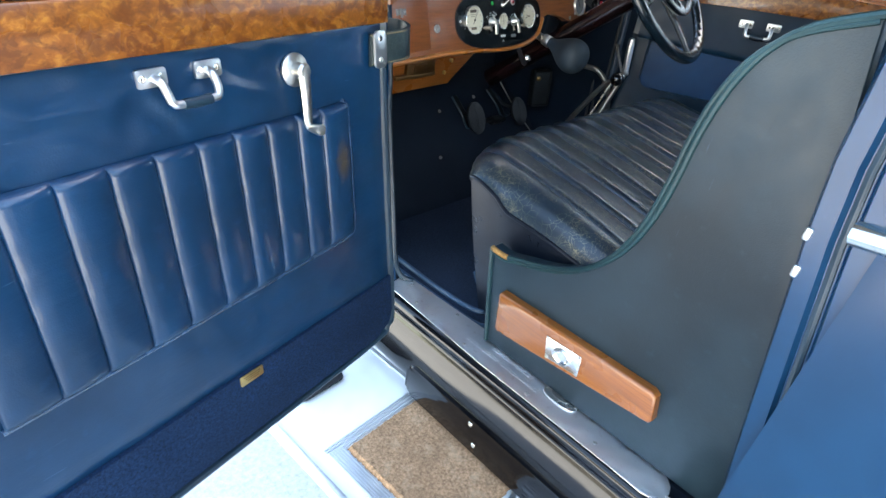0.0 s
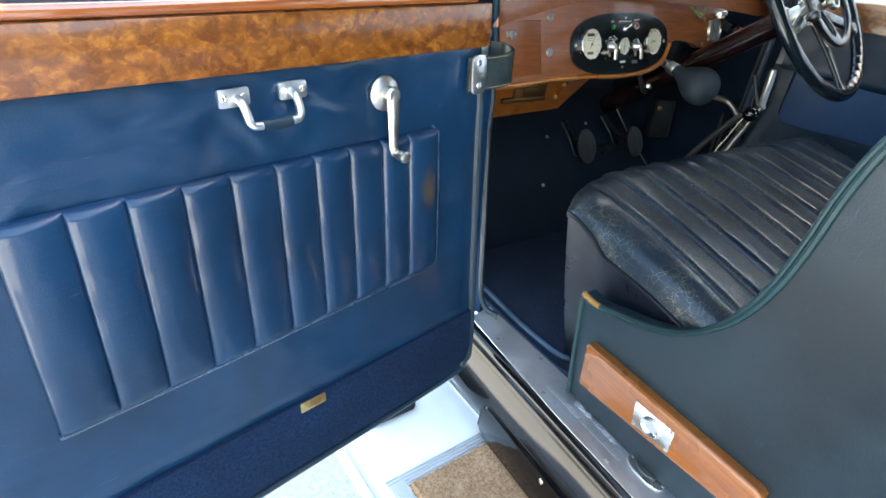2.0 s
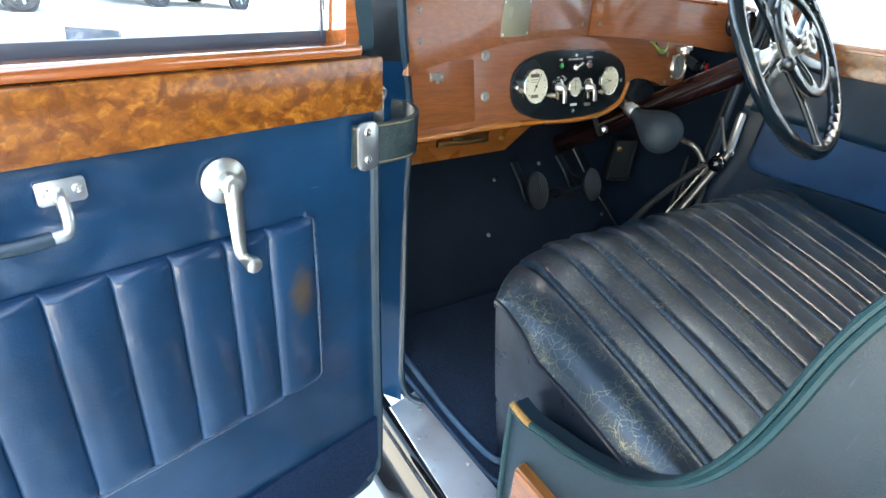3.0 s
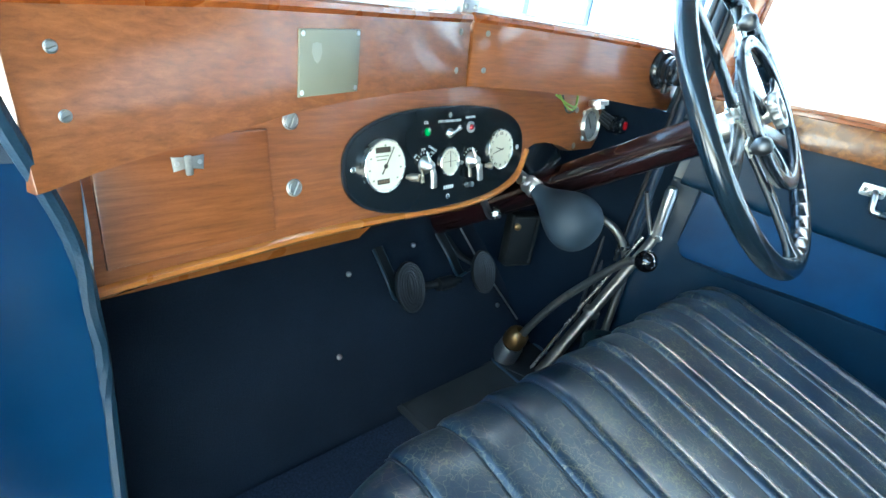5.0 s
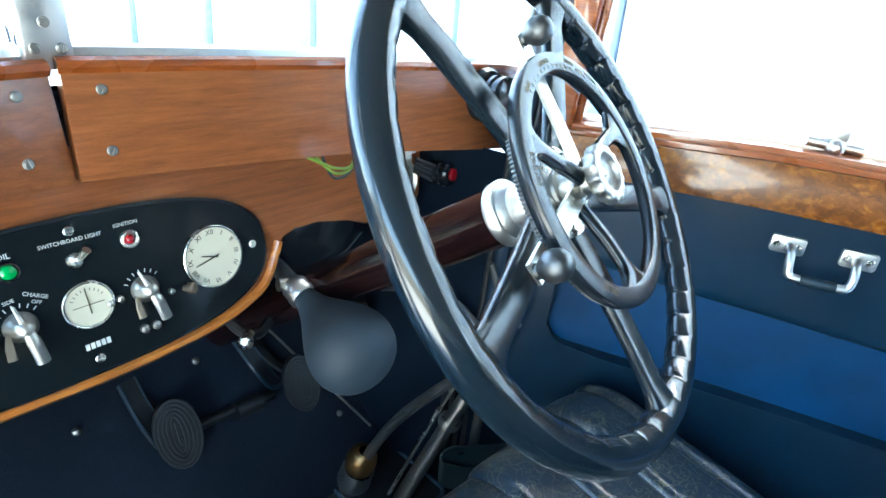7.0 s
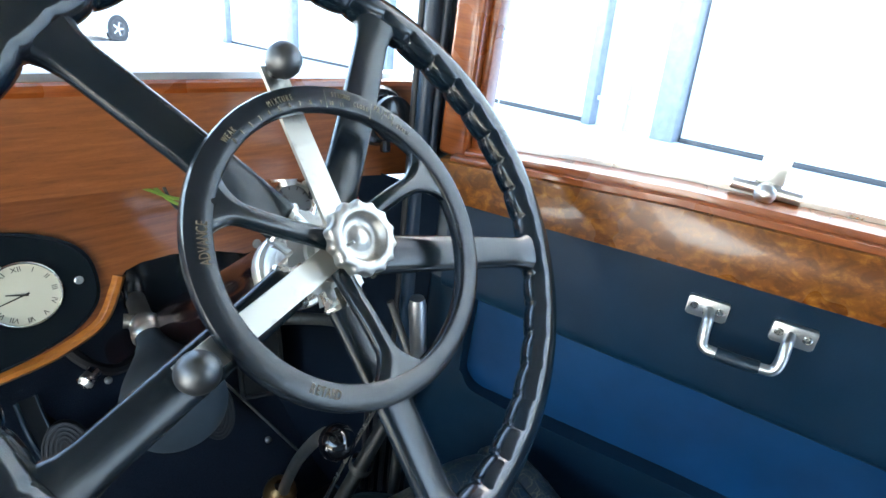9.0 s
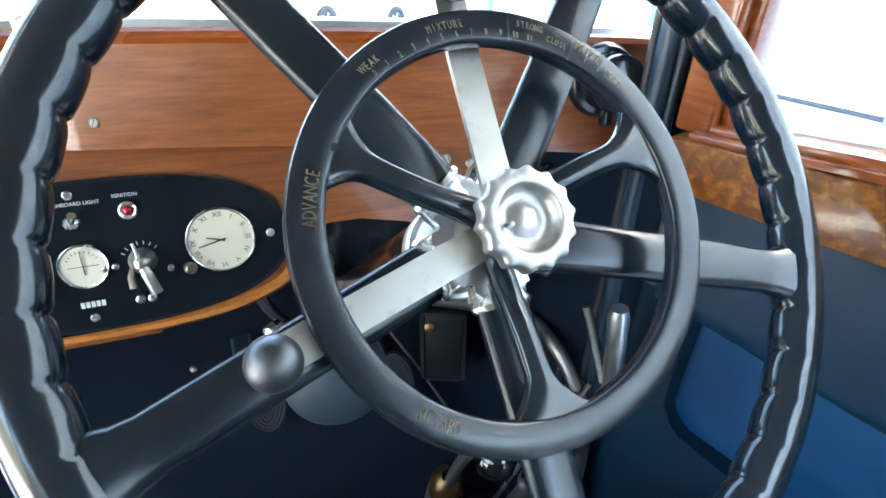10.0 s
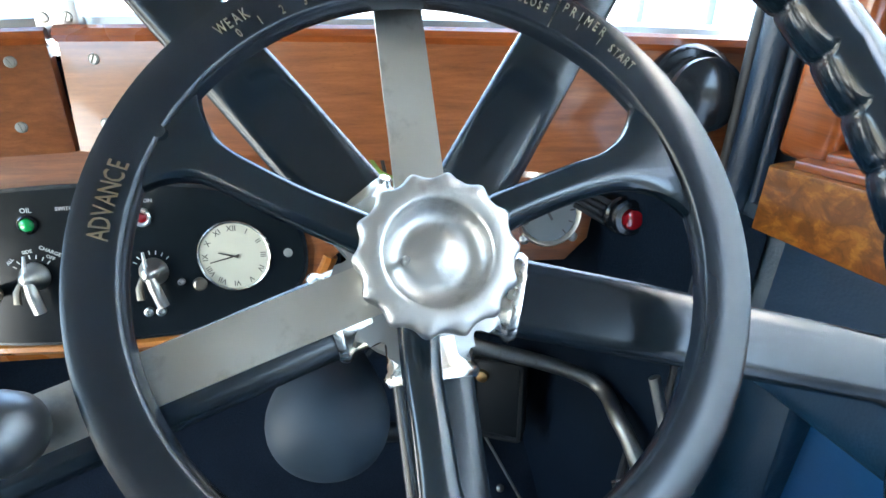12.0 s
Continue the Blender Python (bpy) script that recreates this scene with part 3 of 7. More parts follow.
def build_cabin_floor():
    bm = B()
    box(bm, (0.03, -0.9, 0.555), (1.3, 0.3, 0.585))
    solo("floor", bm, M_CARPET_DK, (0.5, -0.3, 0.555), "dark navy carpeted car floor", "floor", kind="structure")
    # toe board rising to the bulkhead
    bm = B()
    sheet(bm, lambda x, t: (x, 0.255 + 0.30 * t + 0.01 * math.sin(9 * t), 0.583 + 0.33 * t), list(np.linspace(0.0, 1.03, 12)), list(np.linspace(0, 1, 8)))
    solo("toe_board", bm, M_CARPET_DK, (0.5, 0.4, 0.6), "dark toe board of the foot well", "toe board", kind="structure")
    bm = B()
    box(bm, (0.08, 0.56, 0.5), (1.05, 0.59, 1.21))
    solo("bulkhead", bm, M_CARPET_DK, (0.5, 0.575, 0.5), "dark front bulkhead", "bulkhead", kind="structure")
    # Scuttle kept below the sight line, added to stop light under the dash.
    bm = B()
    sheet(bm, lambda x, t: (0.51 + x * (0.58 - 0.15 * t), 0.29 + 0.3 * t, 1.325 - 0.12 * t), list(np.linspace(-1, 1, 6)), list(np.linspace(0, 1, 5)))
    sheet(bm, lambda x, t: (0.51 + x * (0.58 - 0.15 * t), 0.29 + 0.3 * t, 1.321 - 0.12 * t), list(np.linspace(-1, 1, 6)), list(np.linspace(0, 1, 5)))
    solo("scuttle", bm, M_BODY, (0.5, 0.45, 1.2), "blue scuttle cover ahead of the windscreen, added against stray light", "scuttle", kind="structure")
    bm = B()
    sheet(bm, lambda t, z: (0.004 + 0.078 * t, 0.13 + 0.44 * t, z), [0, 0.3, 0.6, 1.0], [0.57, 0.8, 1.0, 1.18])
    solo("wall_near_kick_panel", bm, M_KICK, (0.04, 0.35, 0.57), "dark trimmed kick panel beside the foot well", "wall", kind="structure")
    # loose carpet by the door with a bound edge
    th = thing("floor_carpet", (0.2, 0.05, 0.585), "navy blue floor carpet with bound edge", "carpet")
    rim = smooth_path([(0.068, 0.2, 0.594), (0.068, 0.08, 0.594), (0.067, -0.04, 0.594), (0.076, -0.14, 0.594), (0.09, -0.18, 0.594), (0.115, -0.184, 0.594), (0.138, -0.165, 0.594), (0.155, -0.12, 0.594), (0.2, -0.06, 0.594)], 6)
    bm = B()
    prism(bm, [(p.x, p.y) for p in rim] + [(0.72, -0.06), (0.72, 0.25), (0.068, 0.25)], 0.585, 0.594)
    part("carpet_sheet", bm, M_FLOORCARPET, th)
    low = smooth_path([(0.044, 0.2, 0.587), (0.046, 0.05, 0.587), (0.05, -0.1, 0.587), (0.056, -0.19, 0.587), (0.075, -0.22, 0.587), (0.12, -0.22, 0.587)], 6)
    part("under_sheet", prism(B(), [(p.x, p.y) for p in low] + [(0.12, 0.2)], 0.584, 0.588), M_FLOORCARPET, th)
    part("binding", sweep(B(), low, 0.005, 8), M_BINDING, th)
    part("binding", sweep(B(), [p + Vector((0, 0, 0.001)) for p in rim], 0.0065, 8), M_BINDING, th)


build_cabin_floor()


def build_seat_side():
    pipe = [(-0.226, 0.832), (-0.262, 0.830), (-0.304, 0.843), (-0.365, 0.863), (-0.426, 0.896), (-0.472, 0.945), (-0.5, 0.996), (-0.518, 1.057), (-0.527, 1.12), (-0.534, 1.2), (-0.548, 1.268), (-0.574, 1.324), (-0.614, 1.362), (-0.676, 1.39)]
    curve = [(p.x, p.y) for p in smooth_path([(a, b, 0) for a, b in pipe], 5)]
    th = thing("seat_side_panel", (0.02, -0.5, 0.6), "grey-green leather seat side panel with double piping", "seat side")
    bm = B()
    prism(bm, curve + [(-0.70, 1.25), (-0.72, 1.1), (-0.75, 0.95), (-0.782, 0.76), (-0.80, 0.605), (-0.262, 0.605), (-0.245, 0.7)], -0.03, 0.0, 0.003)
    part("panel", bm, M_SIDE, th, frame_of=F_LSIDE)
    for off, rr in ((0.0, 0.0055), (0.009, 0.0042)):
        pts = []
        for i, (a, b) in enumerate(curve):
            p0, p1 = curve[max(i - 1, 0)], curve[min(i + 1, len(curve) - 1)]
            d = Vector((p1[0] - p0[0], p1[1] - p0[1])).normalized()
            pts.append((a + d.y * off, b + d.x * off, 0.001))
        part("piping", sweep(B(), pts, rr, 8), M_PIPING, th, "green leather piping", F_LSIDE)
    part("piping", sweep(B(), smooth_path([(-0.226, 0.832, 0.001), (-0.236, 0.76, 0.001), (-0.25, 0.68, 0.001), (-0.262, 0.605, 0.001)], 5), 0.005, 8), M_PIPING, th, frame_of=F_LSIDE)
    part("worn_corner", sweep(B(), [(a, b, 0.0015) for a, b in curve[:7]], 0.0058, 8), M_TANHIDE, th, "piping worn through to tan hide", F_LSIDE)
    # polished block with the lock strike
    tb = thing("door_rest", (0.0, -0.46, 0.663), "polished orange-brown wooden rest with a nickel strike", "door rest")
    out = [(-0.279, 0.752), (-0.283, 0.758), (-0.628, 0.766), (-0.638, 0.76), (-0.648, 0.71), (-0.643, 0.701), (-0.294, 0.662), (-0.287, 0.668)]
    part("block", prism(B(), out, 0.0, 0.02, 0.006, 3), M_BLOCK, tb, frame_of=F_LSIDE)
    pl = [(-0.411, 0.738), (-0.492, 0.742), (-0.496, 0.696), (-0.42, 0.689)]
    sp = part("strike_plate", prism(B(), pl, 0.02, 0.0225, 0.0008), M_NICKEL, tb, "square nickel lock strike", F_LSIDE)
    bm = B()
    c = Matrix.Translation((-0.455, 0.716, 0.0225))
    lathe(bm, [(0.021, 0), (0.021, 0.004), (0.018, 0.0055), (0.015, 0.004), (0.012, 0.0005), (0, 0.0005)], 28, c @ Matrix.Scale(0.78, 4, (0, 1, 0)))
    part("strike_cup", bm, M_NICKEL, sp, frame_of=F_LSIDE)
    for a, b in pl:
        screw(sp, a * 0.9 - 0.0455, b * 0.9 + 0.0716, 0.0225, 0.0034, F_LSIDE, M_STEEL, a * 20)


build_seat_side()


def build_bench_seat():
    xl, xr, pitch, x0 = 0.048, 1.06, 0.0785, 0.148
    th = thing("bench_seat", (0.55, -0.3, 0.585), "bench seat in cracked dark blue pleated leather", "bench seat")

    def front(x):
        k = max(0.0, (0.32 - x) / 0.272)
        k2 = max(0.0, (x - 0.92) / 0.14)
        return -0.012 - 0.108 * k ** 2.4 - 0.02 * k2 ** 2

    def surf(x, v):
        yf = front(x)
        w = min(1.0, (x - xl) / 0.085)
        w2 = min(1.0, (xr - x) / 0.06)
        roll = 0.062 * (1 - math.sqrt(max(0.0, 1 - (1 - w) ** 2))) + 0.05 * (1 - math.sqrt(max(0.0, 1 - (1 - w2) ** 2)))
        if v < 0.2:
            s = v / 0.2
            a = s * math.pi / 2
            y = yf + 0.006 - 0.075 * (1 - math.cos(a)) + 0.012 * math.sin(2 * a)
            z = 0.912 + 0.055 * math.sin(a)
            ny, nz = math.cos(a), math.sin(a)
        else:
            s = (v - 0.2) / 0.8
            y = yf - 0.069 + (-0.62 - (yf - 0.069)) * s
            z = 0.967 - 0.155 * (yf - 0.069 - y) + 0.01 * math.sin(math.pi * s)
            ny, nz = 0.15, 0.99
        ph = (x - x0) / pitch
        inside = 1.0 if x > x0 - 0.001 else 0.0
        sp = ph - math.floor(ph)
        fl = math.sin(math.pi / 2 * min(1.0, sp / 0.16)) ** 0.7 if sp < 0.16 else 1 - 0.72 * ((sp - 0.16) / 0.84) ** 1.3
        bulge = inside * (fl - 1.0) * 0.0105 * min(1.0, 0.25 + v / 0.14)
        bulge += 0.002 * noise.noise(Vector((x * 9, y * 9, 0.3)))
        k = min(1.0, v / 0.25)
        lean = 0.085 * (y + 0.06) * min(1.0, (x - xl) / 0.1) * min(1.0, (xr - x) / 0.1)
        return (x + lean, y + ny * bulge, z + nz * bulge - roll * k + 0.019 * (1 - w) * (1 - k))

    xs = [xl + 0.1 * (i / 14) ** 1.4 for i in range(14)] + [x0 + pitch * (k + s) for k in range(11) for s in (0.001, 0.012, 0.03, 0.06, 0.1, 0.16, 0.24, 0.34, 0.46, 0.6, 0.74, 0.86, 0.94, 0.98)] + [1.0115, 1.02, 1.03, 1.04, 1.05, 1.056, 1.06]
    vsx = [0.2 * i / 9 for i in range(9)] + [0.2 + 0.8 * i / 26 for i in range(27)]
    part("cushion", sheet(B(), surf, xs, vsx), M_SEAT, th, "pleated cushion with crazed worn leather", sharp=80)
    for k in range(12):
        x = x0 + pitch * k
        if x < xr - 0.03:
            part("seam", sweep(B(), [Vector(surf(x, v)) + Vector((0, 0.001 if v < 0.2 else 0.0, 0.0004)) for v in vsx[2:]], 0.0018, 8), M_SEAM, th)
    # boxing below the seam
    edge = [Vector(surf(x, 0)) for x in xs[::-1]] + [Vector(surf(xl, v)) for v in vsx[1:]]
    def wall(i, k):
        p = edge[i]
        near = max(0.0, min(1.0, (0.35 - p.x) / 0.25))
        low = Vector((p.x + 0.012 + 0.036 * near, p.y - 0.02 - 0.04 * near, 0.585))
        q = p.lerp(low, k)
        return (q.x, q.y + 0.006 * math.sin(k * math.pi), q.z)
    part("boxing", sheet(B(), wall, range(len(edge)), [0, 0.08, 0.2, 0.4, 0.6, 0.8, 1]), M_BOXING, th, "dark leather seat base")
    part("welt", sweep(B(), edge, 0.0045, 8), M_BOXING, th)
    # back rest behind
    bm = B()
    sheet(bm, lambda x, t: (x, -0.6 - 0.13 * t + 0.012 * abs(math.sin(math.pi * (x - 0.07) / 0.0785)) ** 0.6, 0.85 + 0.5 * t), list(np.linspace(0.05, 1.06, 120)), list(np.linspace(0, 1, 8)))
    part("backrest", bm, M_SEAT, th, sharp=80)
    bm = B()
    box(bm, (0.05, -0.82, 0.6), (1.06, -0.745, 1.36), 0.02)
    part("back_board", bm, M_LEATHER_DK, th)


build_bench_seat()


# ---- the open front door ----
def build_open_door():
    th = thing("front_door", F_DOOR @ Matrix.Translation((-0.29, -0.52, -0.03)), "open car door trimmed in pleated blue leather with burl walnut rail", "car door")
    fd = F_DOOR
    # core with the outer skin
    core = round_rect(-0.672, -0.515, 0.096, 0.18, 0.03)
    part("core", prism(B(), core, -0.05, -0.004, 0.002), M_BODY, th, frame_of=fd)
    skin = round_rect(-0.715, -0.55, 0.105, 0.19, 0.05)
    part("outer_skin", prism(B(), skin, -0.066, -0.05, 0.004), M_BODY, th, "glossy blue outer door panel", fd)
    # leather panel with soft unevenness
    def trim(x, y):
        e = min(x + 0.678, 0.1 - x, y + 0.39, 0.14 - y)
        puff = 0.004 * min(1, max(0, e) / 0.03)
        wr = 0.0042 * math.exp(-((y + 0.005) / 0.055) ** 2 - ((x + 0.6) / 0.09) ** 2) * math.sin(130 * (y - 0.25 * x) + 3 * noise.noise(Vector((x * 20, y * 20, 0)))) + 0.0034 * math.exp(-((y - 0.07) / 0.05) ** 2 - ((x + 0.3) / 0.16) ** 2) * math.sin(95 * (y + 0.15 * x) + 4 * noise.noise(Vector((x * 16, y * 16, 2))))
        return (x, y, wr + puff + 0.0022 * noise.noise(Vector((x * 7, y * 7, 1.7))) + 0.0012 * noise.noise(Vector((x * 22, y * 22, 0.2))) - 0.001)
    part("leather_panel", sheet(B(), trim, list(np.linspace(-0.678, 0.1, 110)), list(np.linspace(-0.39, 0.14, 90))), M_LEATHER, th, "blue leather trim panel", fd)
    seam = [(-0.672, 0.118, 0.0035), (-0.671, 0.0, 0.0035), (-0.669, -0.2, 0.0035), (-0.667, -0.39, 0.0035)]
    part("border_seam", sweep(B(), seam, 0.0022, 6), M_LEATHER_DK, th, frame_of=fd)
    bm = B()
    box(bm, (-0.706, -0.075, -0.047), (-0.694, 0.178, -0.012), 0.002)
    box(bm, (-0.704, -0.31, -0.047), (-0.694, -0.265, -0.012), 0.002)
    part("edge_plate", bm, M_NICKEL, th, "nickel plate on the free edge of the door", fd)
    # pleated pad
    folds = [-0.58, -0.517, -0.459, -0.4, -0.343, -0.284, -0.2275, -0.1715, -0.115, -0.065, -0.003]
    def pad_z(x, y, yb):
        for a, b in zip(folds, folds[1:]):
            if a <= x <= b + 1e-9:
                s = (x - a) / (b - a)
                break
        else:
            s = 0
        fl = (math.sin(math.pi * min(1, max(0, s)) ** 0.66) + 1e-9) ** 0.5
        ey = min(1.0, max(0, min((y - yb) / 0.016, (0.006 - y) / 0.011)))
        end = math.sqrt(max(0, 1 - (1 - ey) ** 2))
        return 0.004 + (0.007 + 0.0088 * fl) * end + (0.0016 * noise.noise(Vector((x * 10, y * 16, 3))) + 0.0009 * noise.noise(Vector((x * 34, y * 42, 7)))) * end
    xs = []
    for a, b in zip(folds, folds[1:]):
        xs += [a + (b - a) * k for k in (0, 0.02, 0.05, 0.1, 0.18, 0.28, 0.4, 0.52, 0.64, 0.76, 0.86, 0.93, 0.975)]
    xs.append(folds[-1])
    def pad(x, t):
        yb = -0.236 - 0.022 * ((-0.003 - x) / 0.577)
        y = yb + (0.006 - yb) * t
        return (x, y, pad_z(x, y, yb))
    part("pleated_pad", sheet(B(), pad, xs, [0.5 - 0.5 * math.cos(math.pi * k / 36) for k in range(37)]), M_PAD, th, "fluted blue leather pad with a brown stain", fd, sharp=75)
    part("pad_welt", sweep(B(), [(-0.582, -0.2585, 0.005), (-0.4, -0.252, 0.007), (-0.2, -0.244, 0.007), (-0.012, -0.2385, 0.006), (0.0, -0.23, 0.005), (0.002, -0.1, 0.005), (0.0, 0.0, 0.005), (-0.01, 0.007, 0.005)], 0.0042, 8), M_WELT, th, frame_of=fd)
    # carpeted kick strip
    out = [(-0.67, -0.392), (-0.675, -0.5), (-0.655, -0.516), (0.05, -0.51), (0.092, -0.49), (0.102, -0.46), (0.1, -0.377)]
    part("kick_carpet", prism(B(), out, -0.002, 0.007, 0.003), M_CARPET, th, "navy carpet kick strip", fd)
    rim = smooth_path([(-0.682, 0.03, 0.0), (-0.682, -0.2, 0.0), (-0.682, -0.48, 0.0), (-0.665, -0.522, 0.0), (-0.62, -0.528, 0.0), (-0.3, -0.525, 0.0), (0.04, -0.518, 0.0), (0.09, -0.5, 0.0), (0.106, -0.46, 0.0), (0.103, -0.2, 0.0), (0.1, 0.1, 0.0)], 7)
    part("edge_piping", sweep(B(), rim, 0.0075, 8), M_LEATHER_DK, th, frame_of=fd)
    part("draught_piping", sweep(B(), smooth_path([(-0.695, 0.022, -0.002), (-0.69, -0.05, 0.004), (-0.69, -0.3, 0.004), (-0.688, -0.47, 0.002), (-0.68, -0.52, 0.0)], 6), 0.0095, 8), M_LEATHER_DK, th, "worn dark leather draught roll", fd)
    # waist rail and capping
    bm = B()
    box(bm, (-0.7, 0.119, -0.005), (0.102, 0.182, 0.017), 0.003)
    part("waist_rail", bm, M_BURL, th, "varnished burl walnut rail", fd)
    bm = B()
    box(bm, (-0.7, 0.183, -0.03), (0.076, 0.1965, 0.0135), 0.0045, 3)
    part("capping", bm, M_SILLTOP, th, "polished wood window sill", fd)
    # window frame and glass
    out = [(0.054, 0.194), (0.0745, 0.194), (0.074, 0.205), (0.07, 0.225), (0.064, 0.25), (0.0625, 0.28), (0.0625, 0.62), (0.057, 0.62), (0.057, 0.28), (0.055, 0.22)]
    part("window_frame", prism(B(), out, -0.03, 0.008, 0.003), M_SILLTOP, th, "varnished wooden window frame", fd)
    out = [(0.0755, 0.187), (0.102, 0.187), (0.103, 0.205), (0.098, 0.235), (0.0925, 0.265), (0.092, 0.62), (0.0635, 0.62), (0.0635, 0.28), (0.065, 0.25), (0.071, 0.225), (0.0755, 0.205)]
    part("leather_post", prism(B(), out, -0.04, 0.0, 0.003), M_POST, th, "leather covered window post", fd)
    bm = B()
    box(bm, (-0.7, 0.2, -0.034), (-0.66, 0.62, 0.0), 0.004)
    part("window_post", bm, M_CAP, th, frame_of=fd)
    bm = B()
    box(bm, (-0.7, 0.6, -0.04), (0.08, 0.63, 0.0), 0.004)
    part("window_header", bm, M_LEATHER_DK, th, frame_of=fd)
    bm = B()
    box(bm, (-0.66, 0.194, -0.037), (0.056, 0.208, -0.029), 0.001)
    part("glass_channel", bm, M_CHANNEL, th, "dark rubber glass channel", fd)
    bm = B()
    box(bm, (-0.66, 0.205, -0.036), (0.056, 0.6, -0.032))
    g = part("window_glass", bm, M_GLASS, th, frame_of=fd)
    g.visible_shadow = False
    bm = B()
    box(bm, (0.046, 0.2, -0.031), (0.049, 0.6, -0.026))
    part("glass_edge", bm, M_CHANNEL, th, frame_of=fd)
    build_pull_handle(th, fd @ Matrix.Translation((-0.284, 0.092, 0.004)))
    build_crank(th, fd @ Matrix.Translation((-0.102, 0.07, 0.003)))
    bm = B()
    prism(bm, round_rect(-0.285, -0.404, -0.24, -0.386, 0.002), 0.007, 0.009, 0.0006, m=None)
    br = part("maker_plate", bm, M_BRASS, th, "small brass plate", fd)
    for k in range(3):
        bm = B()
        box(bm, (-0.279 + 0.003 * k, -0.391 - 0.004 * k, 0.0091), (-0.246 - 0.002 * k, -0.3895 - 0.004 * k, 0.0094))
        part("engraving", bm, M_BRONZE, br, frame_of=fd)
    # ball stud and catch on the free edge
    bm = B()
    lathe(bm, [(0.004, 0), (0.004, 0.008), (0.010, 0.012), (0.0135, 0.02), (0.012, 0.028), (0.006, 0.033), (0, 0.034)], 20, fd @ Matrix.Translation((-0.686, 0.047, 0.0)))
    part("ball_stud", bm, M_SATIN, th)
    for y, h in ((-0.015, 0.035), (-0.29, 0.028)):
        bm = B()
        box(bm, (-0.7, y - h / 2, -0.044), (-0.672, y + h / 2, -0.012), 0.003)
        box(bm, (-0.712, y - h / 4, -0.036), (-0.698, y + h / 4, -0.02), 0.002)
        part("lock_catch", bm, M_NICKEL, th, frame_of=fd)
    # strap plate
    bm = B()
    prism(bm, round_rect(0.061, 0.049, 0.091, 0.109, 0.009), 0.0165, 0.0205, 0.0015)
    pl = part("strap_plate", bm, M_SATIN, th, "nickel strap plate", fd)
    for y in (0.063, 0.097):
        screw(pl, 0.075, y, 0.0205, 0.005, fd, M_NICKEL, y * 30)
    bm = B()
    sweep(bm, [(-0.02, -0.54, -0.03), (-0.05, -0.535, -0.03), (0.03, -0.535, -0.03)], 0.012, 8)
    part("bottom_hinge", bm, M_SEALDK, th, frame_of=fd)


def build_pull_handle(parent, fr):
    """A drop handle: two plates and a bowed grip with a leather middle. The frame lies at its middle."""
    hd = part("pull_handle", sweep(B(), smooth_path([(-0.036, 0, 0.004), (-0.0345, -0.004, 0.016), (-0.034, -0.016, 0.024), (-0.031, -0.027, 0.027), (-0.02, -0.0295, 0.028), (0.02, -0.0295, 0.028), (0.031, -0.027, 0.027), (0.034, -0.016, 0.024), (0.0345, -0.004, 0.016), (0.036, 0, 0.004)], 6), 0.0052, 10), M_SATIN, parent, "nickel pull handle", fr)
    part("grip", sweep(B(), [(-0.019, -0.0295, 0.028), (0, -0.03, 0.0285), (0.019, -0.0295, 0.028)], 0.0066, 12), M_LEATHER_DK, hd, "blue leather grip", fr)
    for sx in (-0.038, 0.038):
        bm = B()
        prism(bm, round_rect(sx - 0.019, -0.01, sx + 0.019, 0.0115, 0.003), 0.0, 0.0045, 0.0012, m=None)
        p = part("mounting_plate", bm, M_SATIN, hd, frame_of=fr)
        for k in (-0.012, 0.012):
            screw(p, sx + k, 0.001, 0.0045, 0.0042, fr, M_NICKEL, sx * 40 + k)


def build_crank(parent, fr):
    bm = B()
    lathe(bm, [(0.0245, 0), (0.0245, 0.003), (0.021, 0.006), (0.012, 0.009), (0.011, 0.016), (0.012, 0.022), (0.009, 0.026), (0, 0.027)], 28)
    cr = part("window_crank", bm, M_DULLNI, parent, "nickel window winder", fr)
    part("arm", sweep(B(), smooth_path([(0, 0.002, 0.02), (-0.001, -0.02, 0.022), (-0.001, -0.05, 0.022), (0.0, -0.074, 0.02), (0.003, -0.084, 0.02)], 6), 0.008, 10, 0.7, (0, 0, 1), radii=[0.0105 - 0.0045 * i / 24 for i in range(25)]), M_DULLNI, cr, frame_of=fr)
    bm = B()
    lathe(bm, [(0.0055, 0), (0.006, 0.004), (0.0075, 0.012), (0.009, 0.022), (0.0085, 0.026), (0.004, 0.028), (0, 0.028)], 18, Matrix.Translation((0.003, -0.084, 0.018)))
    part("knob", bm, M_DULLNI, cr, frame_of=fr)


build_open_door()


def build_door_strap():
    th = thing("check_strap", F_DOOR @ Matrix.Translation((0.1, 0.03, 0.0)), "stitched dark leather door check strap", "door strap")
    pts = smooth_path([(x - 0.004, y + 0.013, z) for x, y, z in ((0.062, 0.066, 0.012), (0.09, 0.066, 0.0145), (0.115, 0.067, 0.02), (0.14, 0.068, 0.022), (0.16, 0.07, 0.016), (0.17, 0.074, 0.003), (0.17, 0.078, -0.014), (0.158, 0.08, -0.03))], 6)
    part("strap", strip(B(), pts, 0.052, 0.006, (0.05, 1, 0)), M_STRAP, th, frame_of=F_DOOR)
    for dy in (-0.023, 0.023):
        part("stitching", sweep(B(), [p + Vector((0.0, dy, 0.0)) + Vector((-0.001, 0, 0.003)) for p in pts[:22]], 0.0011, 5), M_TAN, th, frame_of=F_DOOR)


build_door_strap()


